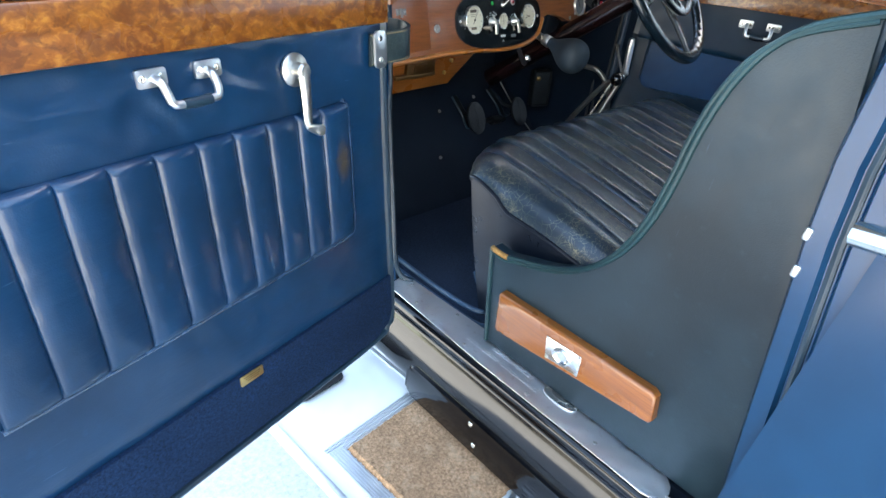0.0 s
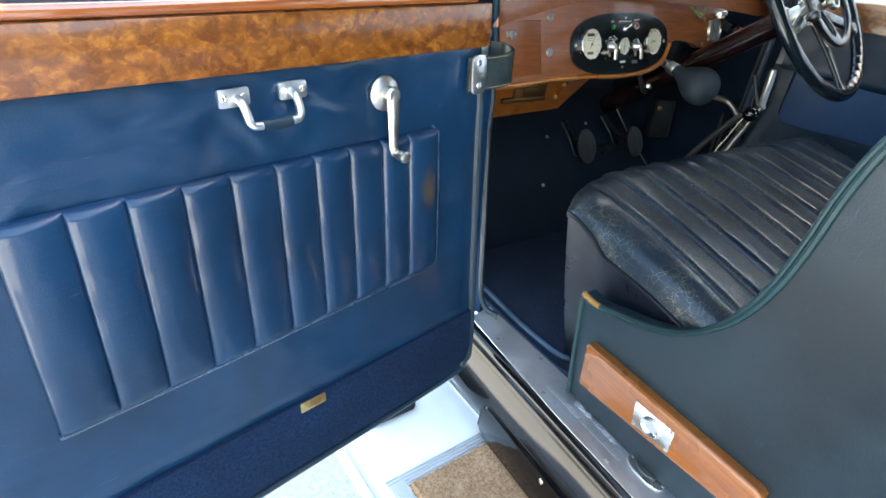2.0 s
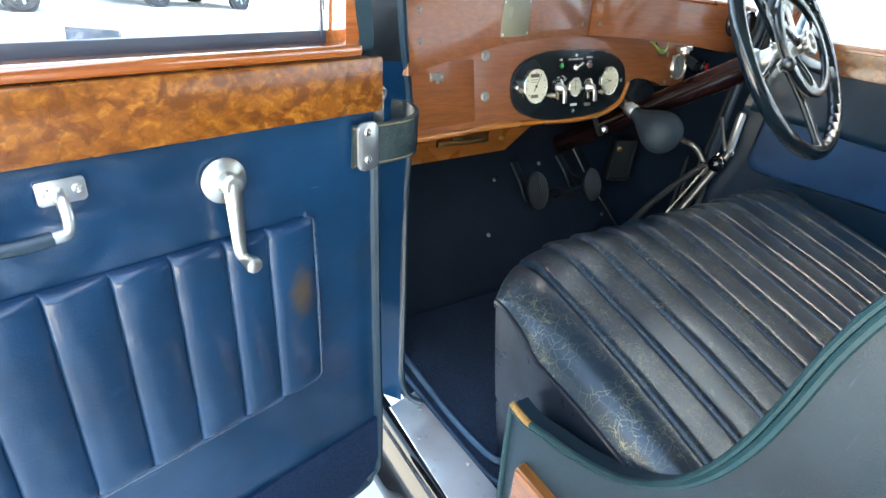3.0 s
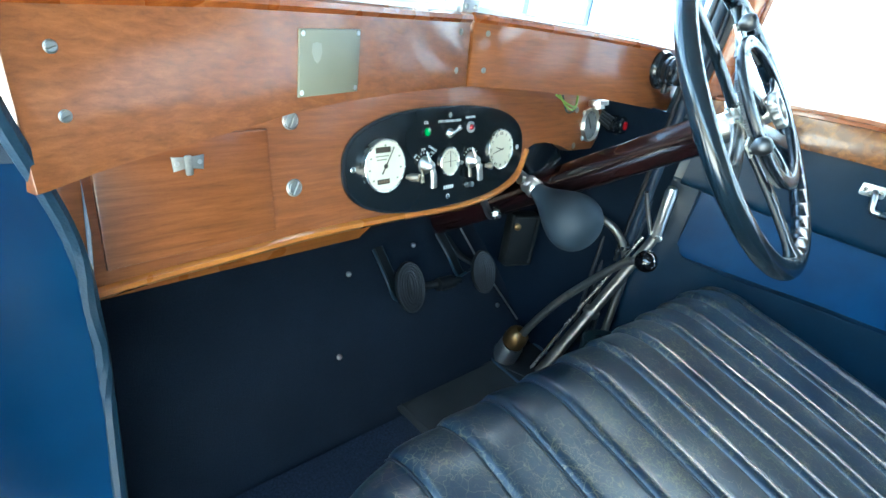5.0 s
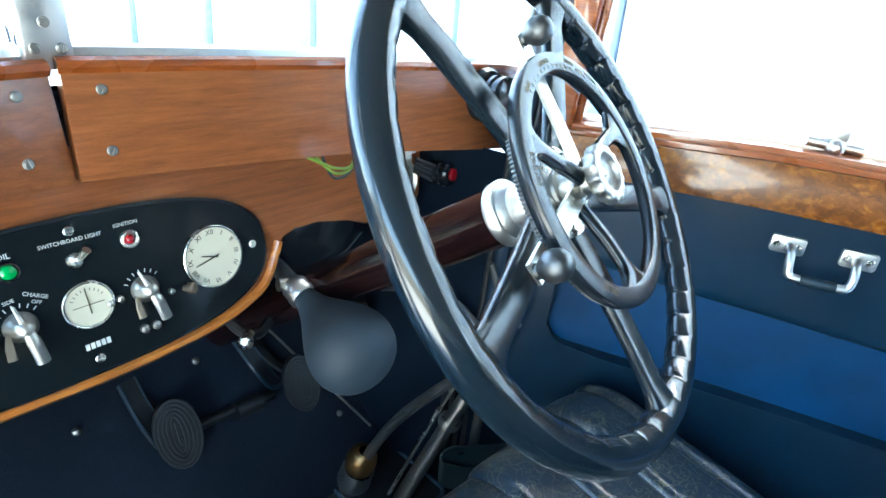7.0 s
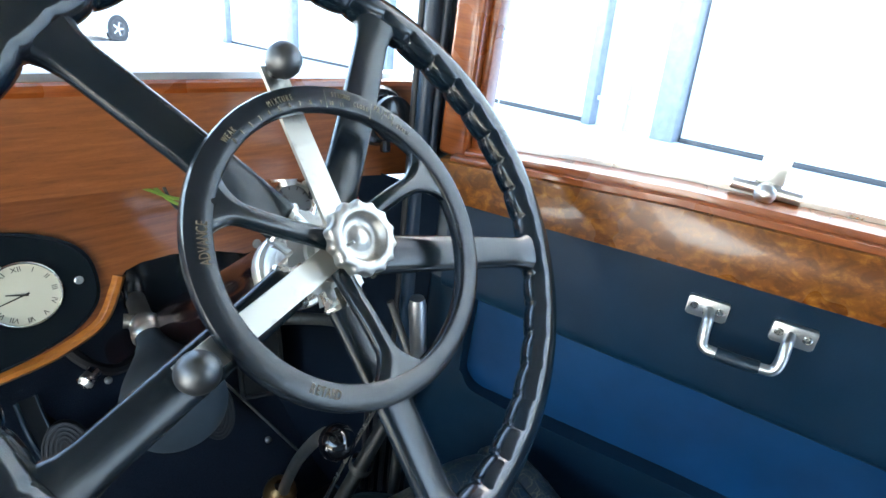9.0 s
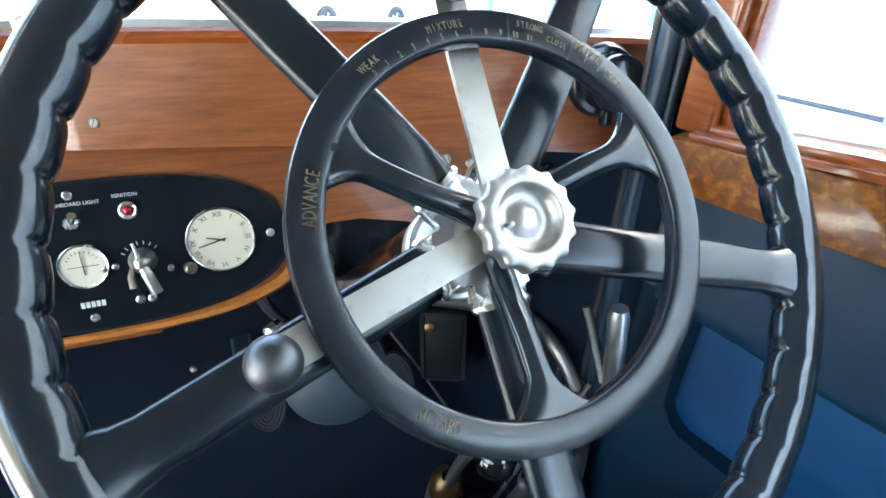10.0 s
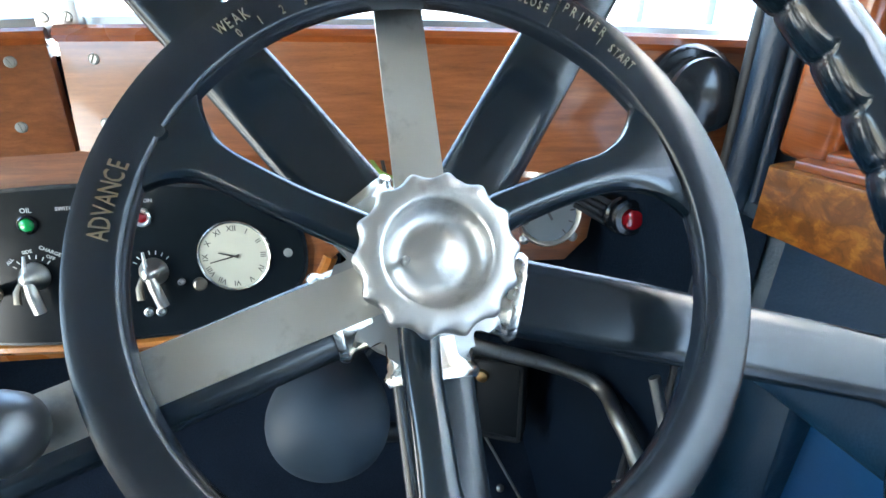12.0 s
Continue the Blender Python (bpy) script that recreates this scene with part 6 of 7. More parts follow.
def build_floor_things():
    th = thing("rubber_mat", (0.68, 0.1, 0.585), "dark rubber floor mat with ribbed border", "floor mat")
    out = [(0.545, 0.30), (0.84, 0.285), (0.90, 0.15), (0.93, -0.02), (0.56, -0.02)]
    part("sheet", prism(B(), out, 0.592, 0.598, 0.002), M_RUBMAT, th)
    inner = [(0.558, 0.287), (0.834, 0.273), (0.888, 0.148), (0.915, 0.0)]
    part("border_rib", sweep(B(), [(x, y, 0.5985) for x, y in inner], 0.0018, 6), M_RUBMAT, th)
    part("border_rib", sweep(B(), [(0.558, 0.287, 0.5985), (0.572, 0.0, 0.5985)], 0.0018, 6), M_RUBMAT, th)
    th = thing("leather_strap", (0.95, 0.12, 0.7), "dark green leather strap loop beside the seat", "strap")
    pts = smooth_path([(1.02, 0.06, 0.74), (0.98, 0.085, 0.742), (0.945, 0.115, 0.74), (0.925, 0.125, 0.732), (0.922, 0.118, 0.72), (0.94, 0.1, 0.712), (0.98, 0.06, 0.71)], 6)
    part("strap", strip(B(), pts, 0.05, 0.004, (0, 0.1, 1)), M_STRAP, th)
    th = thing("under_dash_box", (0.9, 0.3, 0.81), "dark painted tin box with brass knob under the dash", "control box")
    bm = B()
    f = axis_pose((0.885, 0.33, 0.885), (-0.35, -0.9, 0.1), (1, 0, 0))
    box(bm, (-0.034, -0.062, -0.03), (0.034, 0.062, 0.0), 0.004)
    part("case", bm, M_TIN, th, frame_of=f)
    part("frame_rim", sweep(B(), [(a, b, 0.001) for a, b in round_rect(-0.031, -0.058, 0.031, 0.058, 0.006)], 0.004, 6, closed=True), M_TIN, th, frame_of=f)
    part("knob", lathe(B(), [(0.008, 0), (0.008, 0.006), (0.004, 0.009), (0, 0.009)], 16), M_BRONZE, th, frame_of=f @ Matrix.Translation((-0.02, 0.035, 0)))
    for x, z in ((0.52, 0.81), (0.70, 0.83), (0.76, 0.76), (0.45, 0.7), (0.9, 0.69)):
        bm = B()
        lathe(bm, [(0.006, 0), (0.0055, 0.003), (0.003, 0.005), (0, 0.0055)], 14)
        solo("floor_bolt", bm, M_SCREW, axis_pose((x, 0.255 + 0.30 * (z - 0.583) / 0.33 - 0.003, z), (0, -0.74, 0.67)), "round steel bolt head on the toe board", "bolt", "toe board bolts", frame_of=axis_pose((x, 0.255 + 0.30 * (z - 0.583) / 0.33 - 0.003, z), (0, -0.74, 0.67)))
    # wooden locker board far under the dash
    th = thing("parcel_locker", (0.3, 0.42, 0.9), "light wooden locker board under the dash with bronze catch", "locker")
    part("board", prism(B(), [(0.02, 0.902), (0.5, 0.918), (0.52, 0.94), (0.6, 1.0), (0.6, 1.1), (0.02, 1.1)], -0.435, -0.42, 0.002, m=Matrix(((1, 0, 0, 0), (0, 0, -1, 0), (0, 1, 0, 0), (0, 0, 0, 1)))), M_LOCKER, th)
    bm = B()
    box(bm, (0.27, 0.405, 0.952), (0.425, 0.417, 0.966), 0.003)
    box(bm, (0.31, 0.404, 0.964), (0.42, 0.419, 1.006), 0.004)
    box(bm, (0.335, 0.398, 0.975), (0.385, 0.406, 0.995), 0.003)
    part("catch", bm, M_BRONZE, th, "bronze sliding catch")
    for x, z in ((0.475, 0.955), (0.5, 0.99)):
        part("knob", lathe(B(), [(0.006, 0), (0.006, 0.005), (0.003, 0.007), (0, 0.007)], 14), M_BRASS, th, frame_of=axis_pose((x, 0.42, z), (0, -1, 0)))


build_floor_things()


def build_dash_fittings():
    m = F_DASH @ Matrix.Translation((0.918 - 0.512, (1.171 - 1.138) / 0.9615, -0.002)) @ Matrix.Scale(1.2, 4)
    th = thing("pressure_gauge", m, "round nickel pressure gauge with grey face", "gauge")
    part("case", lathe(B(), [(0.0, -0.02), (0.026, -0.02), (0.0272, -0.004), (0.0272, 0.004), (0.0255, 0.0075), (0.0235, 0.005), (0.023, 0.003)], 36), M_DULLNI, th, frame_of=m)
    part("dial_face", lathe(B(), [(0.0232, 0.0028), (0, 0.0028)], 32), M_GAUGE, th, frame_of=m)
    for k in range(4):
        bm = lathe(B(), [(0.0042, -0.006), (0.0042, 0.003), (0.0028, 0.0042), (0, 0.0044)], 14)
        part("lug", bm, M_DULLNI, th, frame_of=m @ Matrix.Rotation(radians(45 + 90 * k), 4, 'Z') @ Matrix.Translation((0.0285, 0, 0)))
    bm = B()
    for k in range(10):
        box(bm, (0.018, -0.0006, 0.003), (0.022, 0.0006, 0.0034), m=Matrix.Rotation(radians(-50 + 28 * k), 4, 'Z'))
    box(bm, (-0.001, -0.006, 0.0034), (0.001, 0.016, 0.004), m=Matrix.Rotation(0.5, 4, 'Z'))
    part("markings", bm, M_INK, th, frame_of=m)
    m2 = F_DASH @ Matrix.Translation((0.906 - 0.512, (1.213 - 1.138) / 0.9615, 0.022)) @ Matrix.Rotation(radians(-96), 4, "X") @ Matrix.Scale(1.15, 4)
    bm = B()
    lathe(bm, [(0.01, -0.01), (0.01, -0.005), (0.016, -0.004), (0.017, 0.003), (0.015, 0.005), (0, 0.006)], 28)
    solo("filler_cap", bm, M_SATIN, m2, "small nickel cap under the facing board", "cap", frame_of=m2)
    m3 = axis_pose((0.984, 0.25, 1.18), (0.1, -0.95, 0.2), (1, 0, 0))
    th = thing("push_button", m3, "black push button with red centre", "push button")
    part("body", lathe(B(), [(0.018, -0.03), (0.0185, -0.012), (0.0165, -0.01), (0.0165, -0.004), (0.0175, 0), (0.0155, 0.004), (0.0105, 0.005)], 28), M_BLACK, th, frame_of=m3)
    part("button", lathe(B(), [(0.0095, 0.003), (0.009, 0.008), (0.005, 0.0095), (0, 0.0097)], 20), M_REDLENS, th, "red button", m3)
    # black rotary knob on the facing board
    m4 = F_UR @ Matrix.Translation((0.49, 0.051, 0.0))
    th = thing("rotary_switch_knob", m4, "black ribbed rotary switch knob", "knob")
    part("base", lathe(B(), [(0.036, 0), (0.036, 0.006), (0.032, 0.011), (0.026, 0.012)], 36), M_BLACK, th, frame_of=m4)
    part("body", lathe(B(), [(0.027, 0.01), (0.0275, 0.014), (0.0245, 0.016), (0.0245, 0.02), (0.0275, 0.022), (0.0275, 0.026), (0.0245, 0.028), (0.0245, 0.032), (0.0265, 0.034), (0.026, 0.04), (0.02, 0.044), (0, 0.045)], 36), M_BLACK, th, frame_of=m4)
    bm = B()
    box(bm, (-0.006, -0.042, 0.012), (0.006, -0.02, 0.022), 0.003)
    part("pointer", bm, M_BLACK, th, frame_of=m4)
    # wires
    th = thing("loose_wires", (0.8, 0.26, 1.2), "loose green and black wires behind the dash", "wires")
    for k, (c, dz) in enumerate(((M_WIRE, 0.0), (M_WIRE, 0.006), (M_SEALDK, 0.012))):
        pts = smooth_path([(0.74 + 0.01 * k, 0.262, 1.24), (0.77, 0.25, 1.226 - dz), (0.80, 0.255, 1.222 - dz * 0.5), (0.815, 0.268, 1.24)], 6)
        part("wire", sweep(B(), pts, 0.0018, 6), c, th)
    for k in range(4):
        pts = smooth_path([(0.94, 0.28, 1.2 - 0.006 * k), (1.0, 0.255, 1.178 - 0.008 * k), (1.05, 0.245, 1.172 - 0.008 * k), (1.09, 0.25, 1.19 - 0.008 * k)], 6)
        part("cable", sweep(B(), pts, 0.003, 8), M_SEALDK, th)
    for k in range(4):
        pts = smooth_path([(1.03 + 0.012 * k, 0.24 - 0.01 * k, 1.2), (1.02 + 0.012 * k, 0.22 - 0.01 * k, 1.05), (1.0 + 0.011 * k, 0.2 - 0.01 * k, 0.85), (0.985 + 0.011 * k, 0.18 - 0.01 * k, 0.68)], 6)
        part("cable", sweep(B(), pts, 0.0045, 8), M_SEALDK, th)
    th = thing("under_dash_linkage", (0.68, 0.3, 1.05), "dark control linkage with bolts below the dash", "linkage")
    out = [(0.715, 1.15), (0.74, 1.158), (0.79, 1.15), (0.835, 1.14), (0.856, 1.105), (0.83, 1.082), (0.8, 1.074), (0.745, 1.066), (0.712, 1.085)]
    xz = Matrix(((1, 0, 0, 0), (0, 0, -1, 0), (0, 1, 0, 0), (0, 0, 0, 1)))
    part("column_bracket", prism(B(), out, -0.31, -0.29, 0.004, m=xz), M_BLACK, th, "black pressed steel column bracket")
    part("bracket_flange", sweep(B(), [(a, 0.288, b) for a, b in out], 0.004, 8, closed=True), M_BLACK, th)
    part("link", sweep(B(), smooth_path([(0.63, 0.3, 1.09), (0.66, 0.28, 1.03), (0.7, 0.29, 1.0), (0.76, 0.33, 1.02)], 5), 0.007, 8), M_SEALDK, th)
    part("bolt", lathe(B(), [(0.009, -0.012), (0.009, 0.006), (0.005, 0.009), (0, 0.009)], 12), M_NICKEL, th, frame_of=axis_pose((0.655, 0.25, 1.03), (-0.7, -0.7, 0)))
    part("rod", sweep(B(), [(0.8, 0.45, 0.88), (0.86, 0.41, 0.79), (0.945, 0.31, 0.66)], 0.0024, 6), M_STEEL, th)


build_dash_fittings()


# ---- off side of the cabin ----
def build_right_side():
    fr = F_RIGHT
    Z = lambda z: z - 1.0
    th = thing("driver_door", fr @ Matrix.Translation((0.3, -0.4, -0.02)), "closed car door trimmed in blue leather with burl rail", "car door")
    bm = B()
    box(bm, (-0.15, Z(0.58), -0.08), (1.6, Z(1.27), -0.052))
    part("core", bm, M_BODY, th, frame_of=fr)
    # upper padded panel
    def upper(x, y):
        e = min(1.0, (y - Z(1.104)) / 0.02)
        return (x, y, -0.012 + 0.012 * math.sqrt(max(0, 1 - (1 - e) ** 2)) + 0.003 * noise.noise(Vector((x * 6, y * 6, 4))))
    part("upper_panel", sheet(B(), upper, list(np.linspace(-0.12, 1.5, 70)), [Z(1.104) + 0.155 * (k / 24) ** 1.3 for k in range(25)]), M_DOORPAD, th, "dark blue padded leather", fr)
    bm = B()
    box(bm, (-0.13, Z(0.6), -0.05), (1.5, Z(1.12), -0.03))
    part("pocket_back", bm, M_POCKET, th, "bright blue leather pocket back", fr)
    # surround of the pocket
    out = [(-0.14, Z(0.58)), (1.5, Z(0.58)), (1.5, Z(0.985)), (0.2, Z(0.965)), (0.02, Z(0.957))] + [(-0.044 + 0.032 * math.cos(a), Z(0.986) + 0.032 * math.sin(a)) for a in np.linspace(-math.pi / 2, -math.pi, 7)] + [(-0.076, Z(1.118)), (-0.14, Z(1.118))]
    part("pocket_surround", prism(B(), out, -0.03, -0.006, 0.006, 3), M_SURROUND, th, "leather pocket surround", fr)
    bot = [(-0.138, 1.232), (0.0, 1.241), (0.13, 1.25), (0.4, 1.262), (1.5, 1.28)]
    top = [(-0.138, 1.278), (0.0, 1.293), (0.12, 1.306), (0.4, 1.322), (1.5, 1.345)]
    def band(d0, d1, x0):
        pts = [(max(x, x0), Z(z)) for x, z in top]
        return [(x, z + d0) for x, z in pts] + [(x, z + d1) for x, z in pts[::-1]]
    bm = B()
    prism(bm, [(x, Z(z)) for x, z in bot] + [(x, Z(z)) for x, z in top[::-1]], -0.02, 0.014, 0.003)
    part("waist_rail", bm, M_BURL, th, "varnished burl walnut rail", fr)
    bm = B()
    prism(bm, band(0.0005, 0.007, -0.125), -0.03, 0.009, 0.003, 3)
    part("capping", bm, M_CAP, th, "varnished wood capping", fr)
    bm = B()
    prism(bm, band(0.007, 0.014, -0.113), -0.03, 0.0, 0.0035, 3)
    part("capping", bm, M_CAP, th, frame_of=fr)
    bm = B()
    prism(bm, band(0.0, 0.019, -0.11), -0.052, -0.031, 0.002)
    part("glass_channel", bm, M_SATIN, th, frame_of=fr)
    bm = B()
    box(bm, (-0.1, Z(1.315), -0.047), (1.5, Z(1.8), -0.043))
    g = part("window_glass", bm, M_GLASS, th, frame_of=fr)
    g.visible_shadow = False
    bm = B()
    box(bm, (-0.148, Z(1.28), -0.045), (-0.113, Z(1.8), -0.004), 0.005, 3)
    part("window_frame", bm, M_CAP, th, "varnished window frame", fr)
    bm = B()
    box(bm, (-0.114, Z(1.29), -0.044), (-0.103, Z(1.8), -0.016), 0.003)
    part("frame_bead", bm, M_CAP, th, frame_of=fr)
    build_pull_handle(th, fr @ Matrix.Translation((0.215, Z(1.2125), 0.0)) @ Matrix.Rotation(radians(3), 4, "Z"))
    wc = fr @ Matrix.Translation((0.185, Z(1.325), -0.038))
    c = part("window_catch", prism(B(), round_rect(-0.012, 0.0, 0.012, 0.042, 0.004), 0, 0.006, 0.002), M_SATIN, th, "nickel window catch", wc)
    part("catch_bar", sweep(B(), [(-0.03, 0.006, 0.006), (0.03, 0.006, 0.006)], 0.007, 10), M_SATIN, c, frame_of=wc)
    part("catch_knob", lathe(B(), [(0.009, 0), (0.0095, 0.012), (0.006, 0.016), (0, 0.017)], 16), M_SATIN, c, frame_of=wc @ Matrix.Translation((0, 0.005, 0.006)))
    # kick panel and pillar in front of it
    bm = B()
    sheet(bm, lambda y, z: (R_X0 + R_SLOPE * y + 0.005, y, z), list(np.linspace(0.13, 0.6, 8)), list(np.linspace(0.55, 1.23, 8)))
    solo("wall_kick_panel", bm, M_KICK, (1.0, 0.3, 0.6), "blue leather kick panel beside the foot well", "wall", kind="structure")
    th = thing("screen_pillar", (1.04, 0.18, 1.2), "dark blue windscreen pillar with black rubber seals", "car pillar")
    for k, (dx, w, mt) in enumerate(((0.0, 0.011, M_PILLAR), (0.015, 0.005, M_PILLAR), (-0.015, 0.005, M_SEALDK))):
        p0 = Vector((1.022 + dx * 0.5, 0.155 - dx * 0.75, 0.9))
        p1 = p0 + Vector((0.012, 0.03, 0.9))
        part("post" if k == 0 else "seal", sweep(B(), [p0, p0.lerp(p1, 0.5), p1], w, 12, 1.0, (0, 1, 0)), mt, th)
    bm = B()
    box(bm, (-0.17, Z(0.55), -0.09), (-0.1, Z(1.24), -0.008), 0.004)
    box(bm, (-0.2, Z(1.2), -0.07), (-0.146, Z(1.85), -0.03), 0.004)
    part("pillar_core", bm, M_LEATHER_DK, th, frame_of=fr)


build_right_side()


# ---- shell that closes the car ----
def build_shell():
    bm = B()
    sheet(bm, lambda x, y: (x, y, 1.80 + 0.05 * (1 - ((x - 0.51) / 0.72) ** 2)), list(np.linspace(-0.2, 1.24, 14)), list(np.linspace(0.4, -2.2, 10)))
    sheet(bm, lambda x, y: (x, y, 1.83 + 0.05 * (1 - ((x - 0.51) / 0.72) ** 2)), list(np.linspace(-0.2, 1.24, 14)), list(np.linspace(0.4, -2.2, 10)))
    solo("roof", bm, M_HEAD, (0.5, -0.9, 1.8), "pale cloth headlining of the closed roof", "roof", kind="structure")
    bm = B()
    box(bm, (-0.15, -2.2, 0.5), (1.25, -2.15, 1.82))
    solo("wall_rear", bm, M_LEATHER_DK, (0.5, -2.17, 0.5), "closed rear of the car body", "wall", kind="structure")
    # near-side rear door and centre pillar
    th = thing("centre_pillar", (0.0, -0.76, 0.6), "blue painted centre door pillar with worn edges", "car pillar")
    edge = lambda z: -0.70 - 0.10 * max(0, (1.2 - z)) / 0.6 + 0.04 * max(0, z - 1.2)
    bm = B()
    zs = list(np.linspace(0.57, 1.8, 14))
    prof = [(0.03, 0.004), (0.005, 0.0), (-0.012, -0.006), (-0.014, -0.03), (-0.006, -0.036), (-0.006, -0.05), (-0.02, -0.056), (-0.022, -0.085)]
    sheet(bm, lambda z, i: (prof[i][0], edge(z) + prof[i][1], z), zs, range(len(prof)))
    part("post", bm, M_BODY, th, sharp=25)
    part("seal", sweep(B(), [(-0.004, edge(z) - 0.043, z) for z in zs], 0.006, 8), M_LEATHER_DK, th)
    for z in (1.137, 1.085):
        bm = B()
        box(bm, (-0.0155, edge(z) - 0.01, z - 0.009), (-0.008, edge(z) - 0.001, z + 0.009), 0.003)
        part("worn_spot", bm, M_SATIN, th, "bare metal where the paint has worn away")
    td = thing("rear_door", (-0.03, -1.2, 0.6), "closed glossy blue rear car door with chrome handle", "car door")
    bm = B()
    sheet(bm, lambda y, z: (-0.024 - 0.05 * math.sin(max(0, min(1, (z - 0.55) / 0.8)) * 1.6) * min(1, (-0.8 - y) * 6 + 0.15), y, z), [-0.79, -0.82, -0.86, -0.92, -1.0, -1.2, -1.5, -1.8, -2.15], list(np.linspace(0.56, 1.3, 14)))
    part("outer_skin", bm, M_BODY, td, "glossy blue coachwork")
    bm = B()
    box(bm, (-0.085, -2.15, 1.3), (-0.03, -0.82, 1.33), 0.008)
    part("waist_moulding", bm, M_BODY, td)
    bm = B()
    sweep(bm, smooth_path([(-0.04, -0.845, 1.21), (-0.1, -0.845, 1.21), (-0.118, -0.83, 1.208), (-0.122, -0.79, 1.204), (-0.12, -0.765, 1.2)], 6), 0.019, 12, 0.7)
    part("handle", bm, M_NICKEL, td, "chrome door handle")
    bm = B()
    box(bm, (-0.05, -2.15, 1.33), (-0.045, -0.84, 1.78))
    g = part("window_glass", bm, M_GLASS, td)
    g.visible_shadow = False


build_shell()


# ---- outside ----
def build_wing_mirror():
    th = thing("wing_mirror", (-0.31, 1.68, 0.6), "chrome rectangular wing mirror on a stalk", "mirror")
    f = axis_pose((-0.303, 1.63, 0.866), (-0.1, -1, 0.06), (1, 0, -0.05))
    part("housing", prism(B(), round_rect(-0.085, -0.052, 0.085, 0.052, 0.008), -0.022, 0.0, 0.004), M_DULLNI, th, frame_of=f)
    part("mirror_glass", prism(B(), round_rect(-0.078, -0.045, 0.078, 0.045, 0.006), 0.0, 0.002), M_MIRROR, th, frame_of=f)
    part("stalk", sweep(B(), smooth_path([(-0.26, 1.655, 0.835), (-0.225, 1.66, 0.79), (-0.22, 1.67, 0.7), (-0.24, 1.7, 0.45)], 5), 0.008, 8), M_NICKEL, th)
    # Aerial-like rod; the pole below its cap is lengthened to meet the ground.
    ta = thing("capped_rod", (0.18, 1.56, -0.25), "thin black aerial-like rod with a small cap, lengthened to the ground", "post")
    part("pole", sweep(B(), [(0.18, 1.56, -0.262), (0.178, 1.56, 0.4), (0.176, 1.56, 0.9)], 0.0035, 8), M_BLACK, ta)
    part("cap", lathe(B(), [(0.0, -0.012), (0.011, -0.01), (0.012, 0.002), (0.007, 0.01), (0, 0.012)], 16, Matrix.Translation((0.176, 1.56, 0.905))), M_BLACK, ta)
    tw = thing("front_wing", (-0.3, 1.6, 0.1), "white enamelled front wing of the car", "car wing")
    crest = smooth_path([(0, 2.32, 0.12), (0, 2.22, 0.36), (0, 1.95, 0.49), (0, 1.65, 0.51), (0, 1.35, 0.47), (0, 1.08, 0.4), (0, 0.8, 0.36), (0, 0.5, 0.345), (0, 0.27, 0.35)], 4)
    def wing(i, x):
        return (x, crest[i].y, crest[i].z - 0.05 * ((x + 0.3) / 0.16) ** 2 * min(1, (crest[i].y - 0.25)))
    part("wing_panel", sheet(B(), wing, range(len(crest)), list(np.linspace(-0.46, -0.14, 8))), M_WHITE, tw)


build_wing_mirror()


M_CARWHITE = paint("white_car_paint", lin(232, 234, 236), 0.2, 0.8, 0.03, 0.0)
M_TYRE = paint("tyre_rubber", lin(64, 64, 66), 0.7, 0.0, 0.2, 0.1)
M_RIM = metal("alloy_rim", (0.7, 0.7, 0.7, 1), 0.3, 0.1)
M_DARKGLASS = paint("tinted_car_glass", lin(96, 106, 114), 0.05, 0.8, 0.1, 0.0)


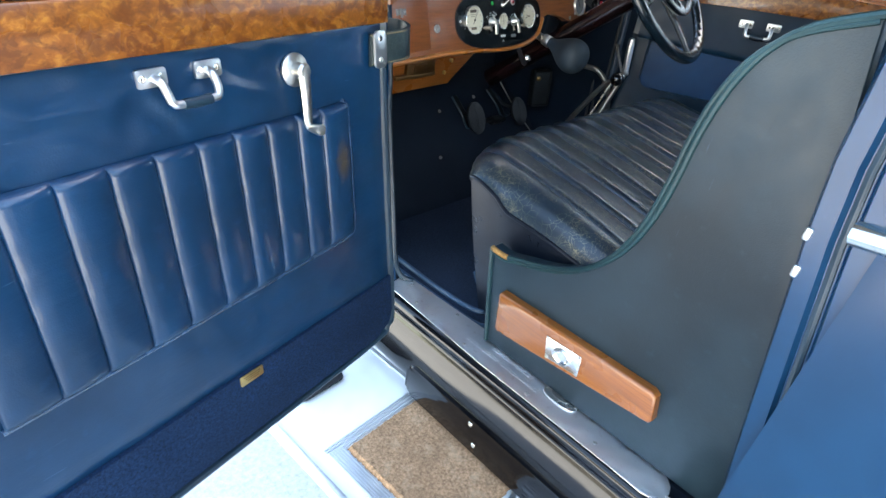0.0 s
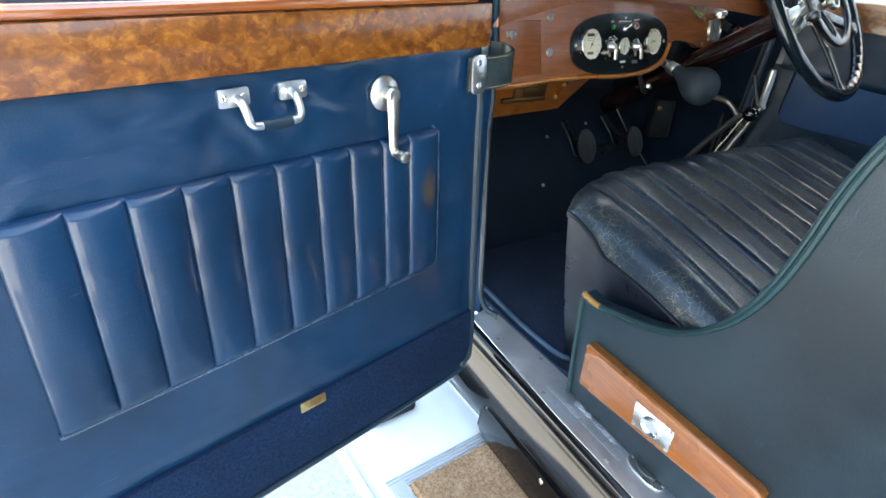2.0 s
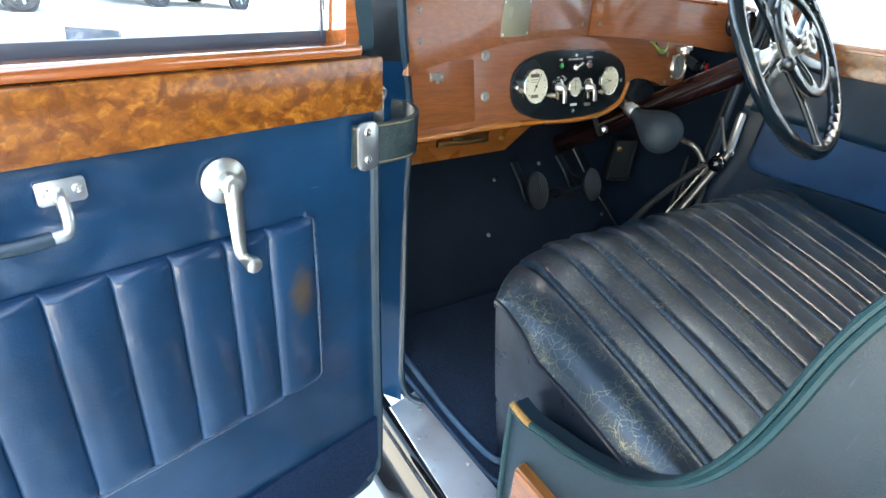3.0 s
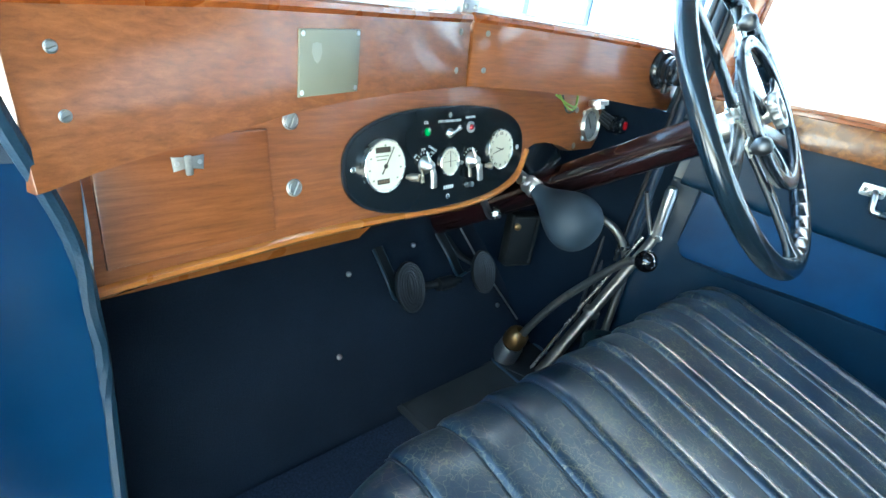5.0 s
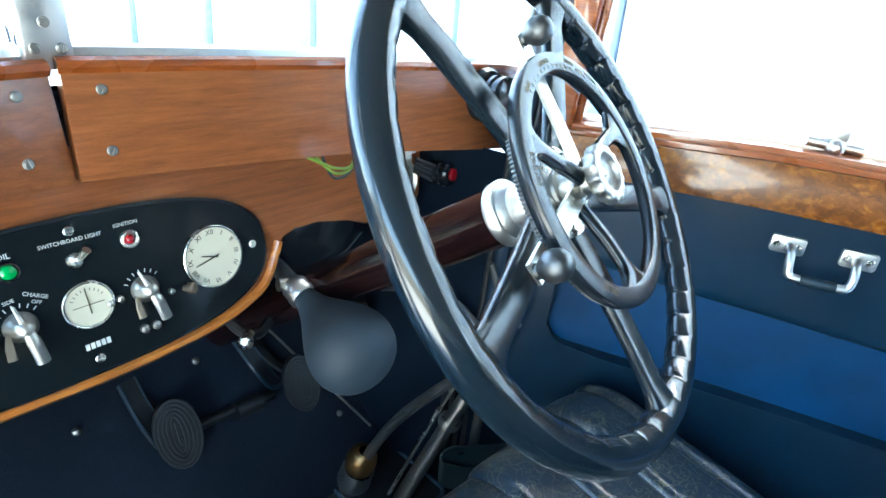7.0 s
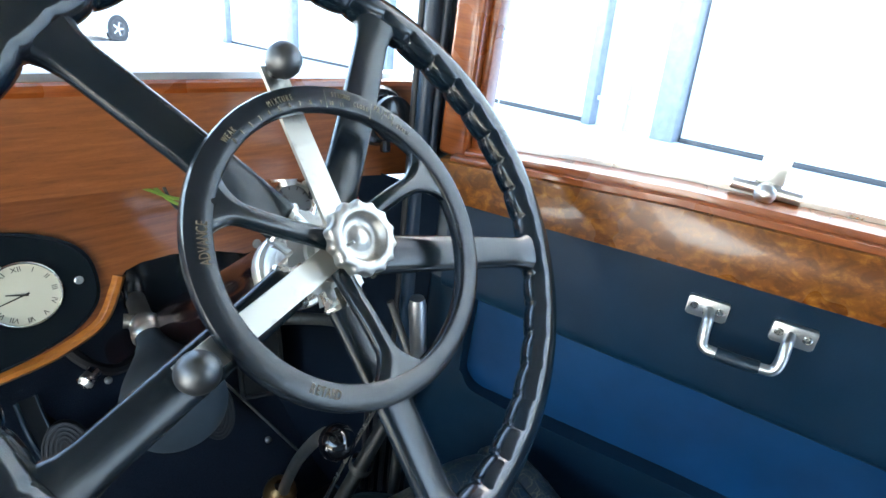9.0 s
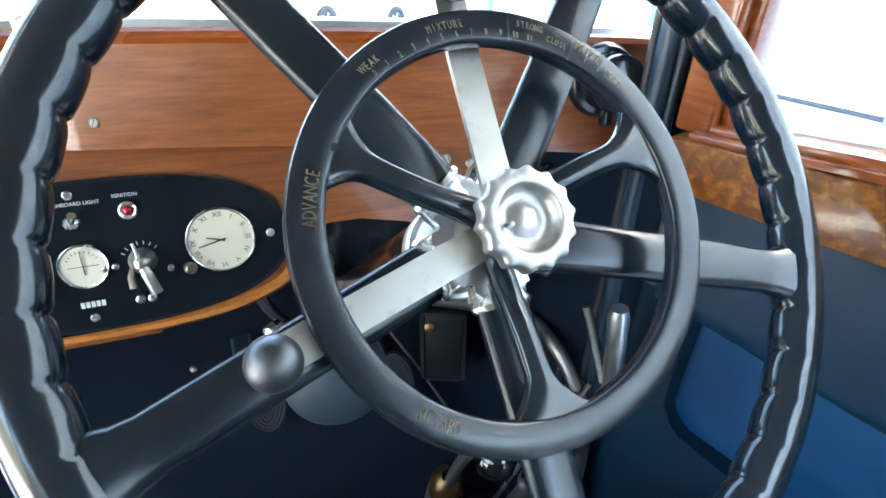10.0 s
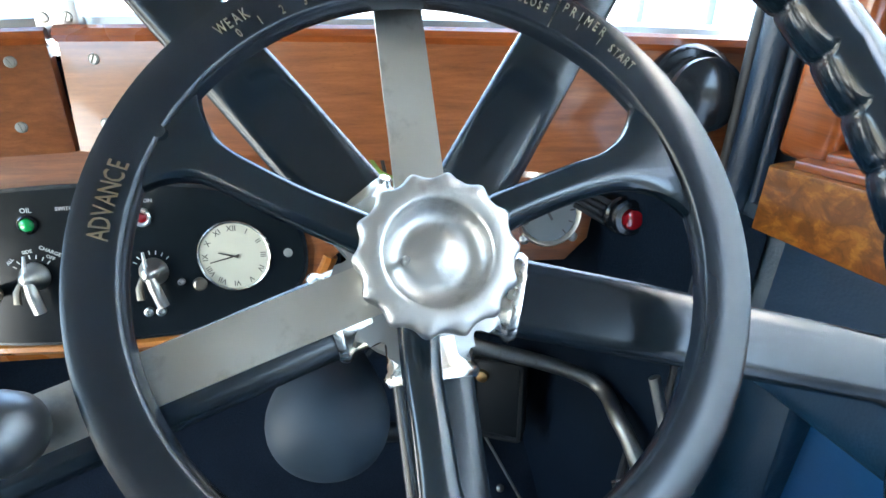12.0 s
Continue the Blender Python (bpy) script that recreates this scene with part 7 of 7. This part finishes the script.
def build_parked_car(at, turn, body, label, size=1.0):
    """A parked saloon, 4.3 m long, nose along local +x."""
    f = Matrix.Translation(at) @ Matrix.Rotation(radians(turn), 4, 'Z') @ Matrix.Scale(size, 4)
    th = thing("parked_car", f, label, "car", "parked cars")
    side = [(-2.1, 0.35), (-2.15, 0.6), (-2.1, 0.95), (-1.6, 1.02), (-1.0, 1.42), (-0.4, 1.5), (0.4, 1.46), (1.05, 1.02), (1.9, 0.9), (2.12, 0.7), (2.15, 0.4), (2.0, 0.25), (-1.95, 0.25)]
    tilt = Matrix(((1, 0, 0, 0), (0, 0, 1, 0), (0, 1, 0, 0), (0, 0, 0, 1)))
    part("body", prism(B(), [(p.x, p.y) for p in smooth_path([(a, b, 0) for a, b in side + side[:1]], 4)][:-1], -0.86, 0.86, 0.08, 3, tilt), body, th, frame_of=f)
    glass_out = [(-1.35, 1.06), (-0.92, 1.36), (-0.38, 1.42), (0.35, 1.38), (0.88, 1.06)]
    for y0, y1 in ((-0.872, -0.86), (0.86, 0.872)):
        part("side_window", prism(B(), glass_out, y0, y1, m=tilt), M_DARKGLASS, th, frame_of=f)
    for x in (-1.3, 1.32):
        for s in (-1, 1):
            m = f @ Matrix.Translation((x, 0.78 * s, 0.32)) @ Matrix.Rotation(radians(-90 * s), 4, 'X')
            w = part("wheel", lathe(B(), [(0.2, 0.07), (0.23, 0.1), (0.29, 0.105), (0.318, 0.08), (0.32, -0.08), (0.29, -0.1), (0.2, -0.1)], 32), M_TYRE, th, frame_of=m)
            bm = B()
            lathe(bm, [(0.2, 0.085), (0.19, 0.07), (0.175, 0.06)], 32)
            for k in range(5):
                box(bm, (0.02, -0.03, 0.06), (0.185, 0.03, 0.085), 0.008, m=Matrix.Rotation(radians(72 * k), 4, 'Z'))
            lathe(bm, [(0.045, 0.06), (0.045, 0.09), (0, 0.095)], 16)
            part("rim", bm, M_RIM, w, frame_of=m)
            # Flat dark disc on the body side stands for the arch's shade.
            part("arch_shade_disc", lathe(B(), [(0.37, 0.083), (0, 0.083)], 24), M_TYRE, w, "flat dark disc for the shaded wheel arch", frame_of=m @ Matrix.Translation((0, 0, -0.0)))
    for s in (-0.6, 0.6):
        bm = B()
        box(bm, (2.03, s - 0.18, 0.66), (2.13, s + 0.18, 0.78), 0.03)
        part("headlight", bm, M_GLASS, th, frame_of=f)


STAND = Matrix.Identity(4)
M_CARPALE = paint("pale_blue_car_paint", lin(214, 222, 228), 0.2, 0.8, 0.03, 0.0)
build_parked_car((3.45, 18.6, 0), 30, M_CARWHITE, "white parked saloon car on the sunlit forecourt", 1.15)
build_parked_car((-1.95, 13.4, 0), 30, M_CARPALE, "pale blue parked saloon car on the sunlit forecourt")


def build_building():
    """The long workshop beside the car: pale roller doors between blue posts."""
    m_wall = paint("pale_wall_paint", lin(214, 218, 222), 0.7, 0.0, 0.06, 0.1)
    m_door = paint("roller_door_paint", lin(228, 232, 234), 0.5, 0.0, 0.05, 0.05)
    m_post = paint("blue_post_paint", lin(122, 130, 140), 0.5, 0.1, 0.12, 0.05)
    # Upper storeys unseen; H is set so they keep sun off the car.
    X0, H = 9.0, 9.8
    th = thing("workshop_building", (X0 + 2, 0, 0), "pale workshop building with roller doors between blue posts", "building")
    bm = B()
    box(bm, (X0 + 0.3, -14, 0), (X0 + 9, 20, H))
    part("wall", bm, m_wall, th)
    bm = B()
    box(bm, (X0 - 0.3, -14.3, H), (X0 + 9.3, 20.3, H + 0.3), 0.05)
    part("roof", bm, m_wall, th)
    for y0, y1 in ((-13.0, -8.9), (-8.5, -3.2), (-2.8, 3.7), (5.45, 9.6), (10.0, 14.2), (14.6, 19.0)):
        bm = B()
        box(bm, (X0 + 0.22, y0, 0.06), (X0 + 0.3, y1, 4.0))
        d = part("roller_door", bm, m_door, th)
        for k in range(14):
            bm = B()
            box(bm, (X0 + 0.195, y0 + 0.02, 0.08 + k * 0.28), (X0 + 0.225, y1 - 0.02, 0.345 + k * 0.28), 0.01)
            part("slat", bm, m_door, d)
        bm = B()
        box(bm, (X0 + 0.18, y0, 0.0), (X0 + 0.3, y1, 0.07), 0.01)
        part("rubber_seal", bm, M_TYRE, d)
    for y in (-13.2, -8.7, -3.0, 3.92, 5.35, 9.8, 14.4, 19.2):
        w = 0.19 if y not in (5.35,) else 0.09
        bm = B()
        box(bm, (X0, y - w, 0), (X0 + 0.35, y + w, 4.4), 0.02)
        part("post", bm, m_post, th, "blue painted post")
    bm = B()
    box(bm, (X0 + 0.2, 4.1, 0.0), (X0 + 0.3, 5.27, 4.0))
    part("recess_panel", bm, M_CARPALE, th, "pale blue recess panel")
    bm = B()
    box(bm, (X0 + 0.12, 4.1, 0.42), (X0 + 0.2, 5.27, 0.5), 0.01)
    part("crossbar", bm, m_wall, th)
    part("downpipe", sweep(B(), [(X0 + 0.08, 4.72, 0.0), (X0 + 0.08, 4.72, 4.2)], 0.07, 12), m_wall, th, "white downpipe")
    # the far side of the forecourt
    tf = thing("far_building", (6, 27, 0), "pale low building with blue posts across the forecourt", "building")
    bm = B()
    box(bm, (-30, 25.3, 0), (40, 33, 5.2))
    part("wall", bm, m_wall, tf)
    bm = B()
    box(bm, (-30.4, 24.8, 5.2), (40.4, 33.4, 5.5), 0.05)
    part("roof", bm, m_wall, tf)
    for k in range(-7, 6):
        bm = B()
        box(bm, (11.3 + 5.2 * k - 0.33, 25.0, 0), (11.3 + 5.2 * k + 0.33, 25.35, 5.2), 0.02)
        part("post", bm, m_post, tf, "blue painted post")


build_building()


def build_yard_walls():
    """Unseen walls added beside and behind the car to darken low sky reflections."""
    m = paint("screen_wall_grey", lin(104, 102, 96), 0.9, 0.0, 0.2, 0.2)
    bm = B()
    box(bm, (-13.3, -16, 0), (-13, 5, 4.2))
    solo("wall_screen_west", bm, m, (-13.1, -5, 0), "plain unseen wall beside the forecourt, added to dim the low sky", "wall", kind="structure")
    bm = B()
    box(bm, (-13.3, -16.3, 0), (18, -16, 5.0))
    solo("wall_screen_south", bm, m, (2, -16.1, 0), "plain unseen wall behind the car, added to dim the low sky", "wall", kind="structure")


build_yard_walls()
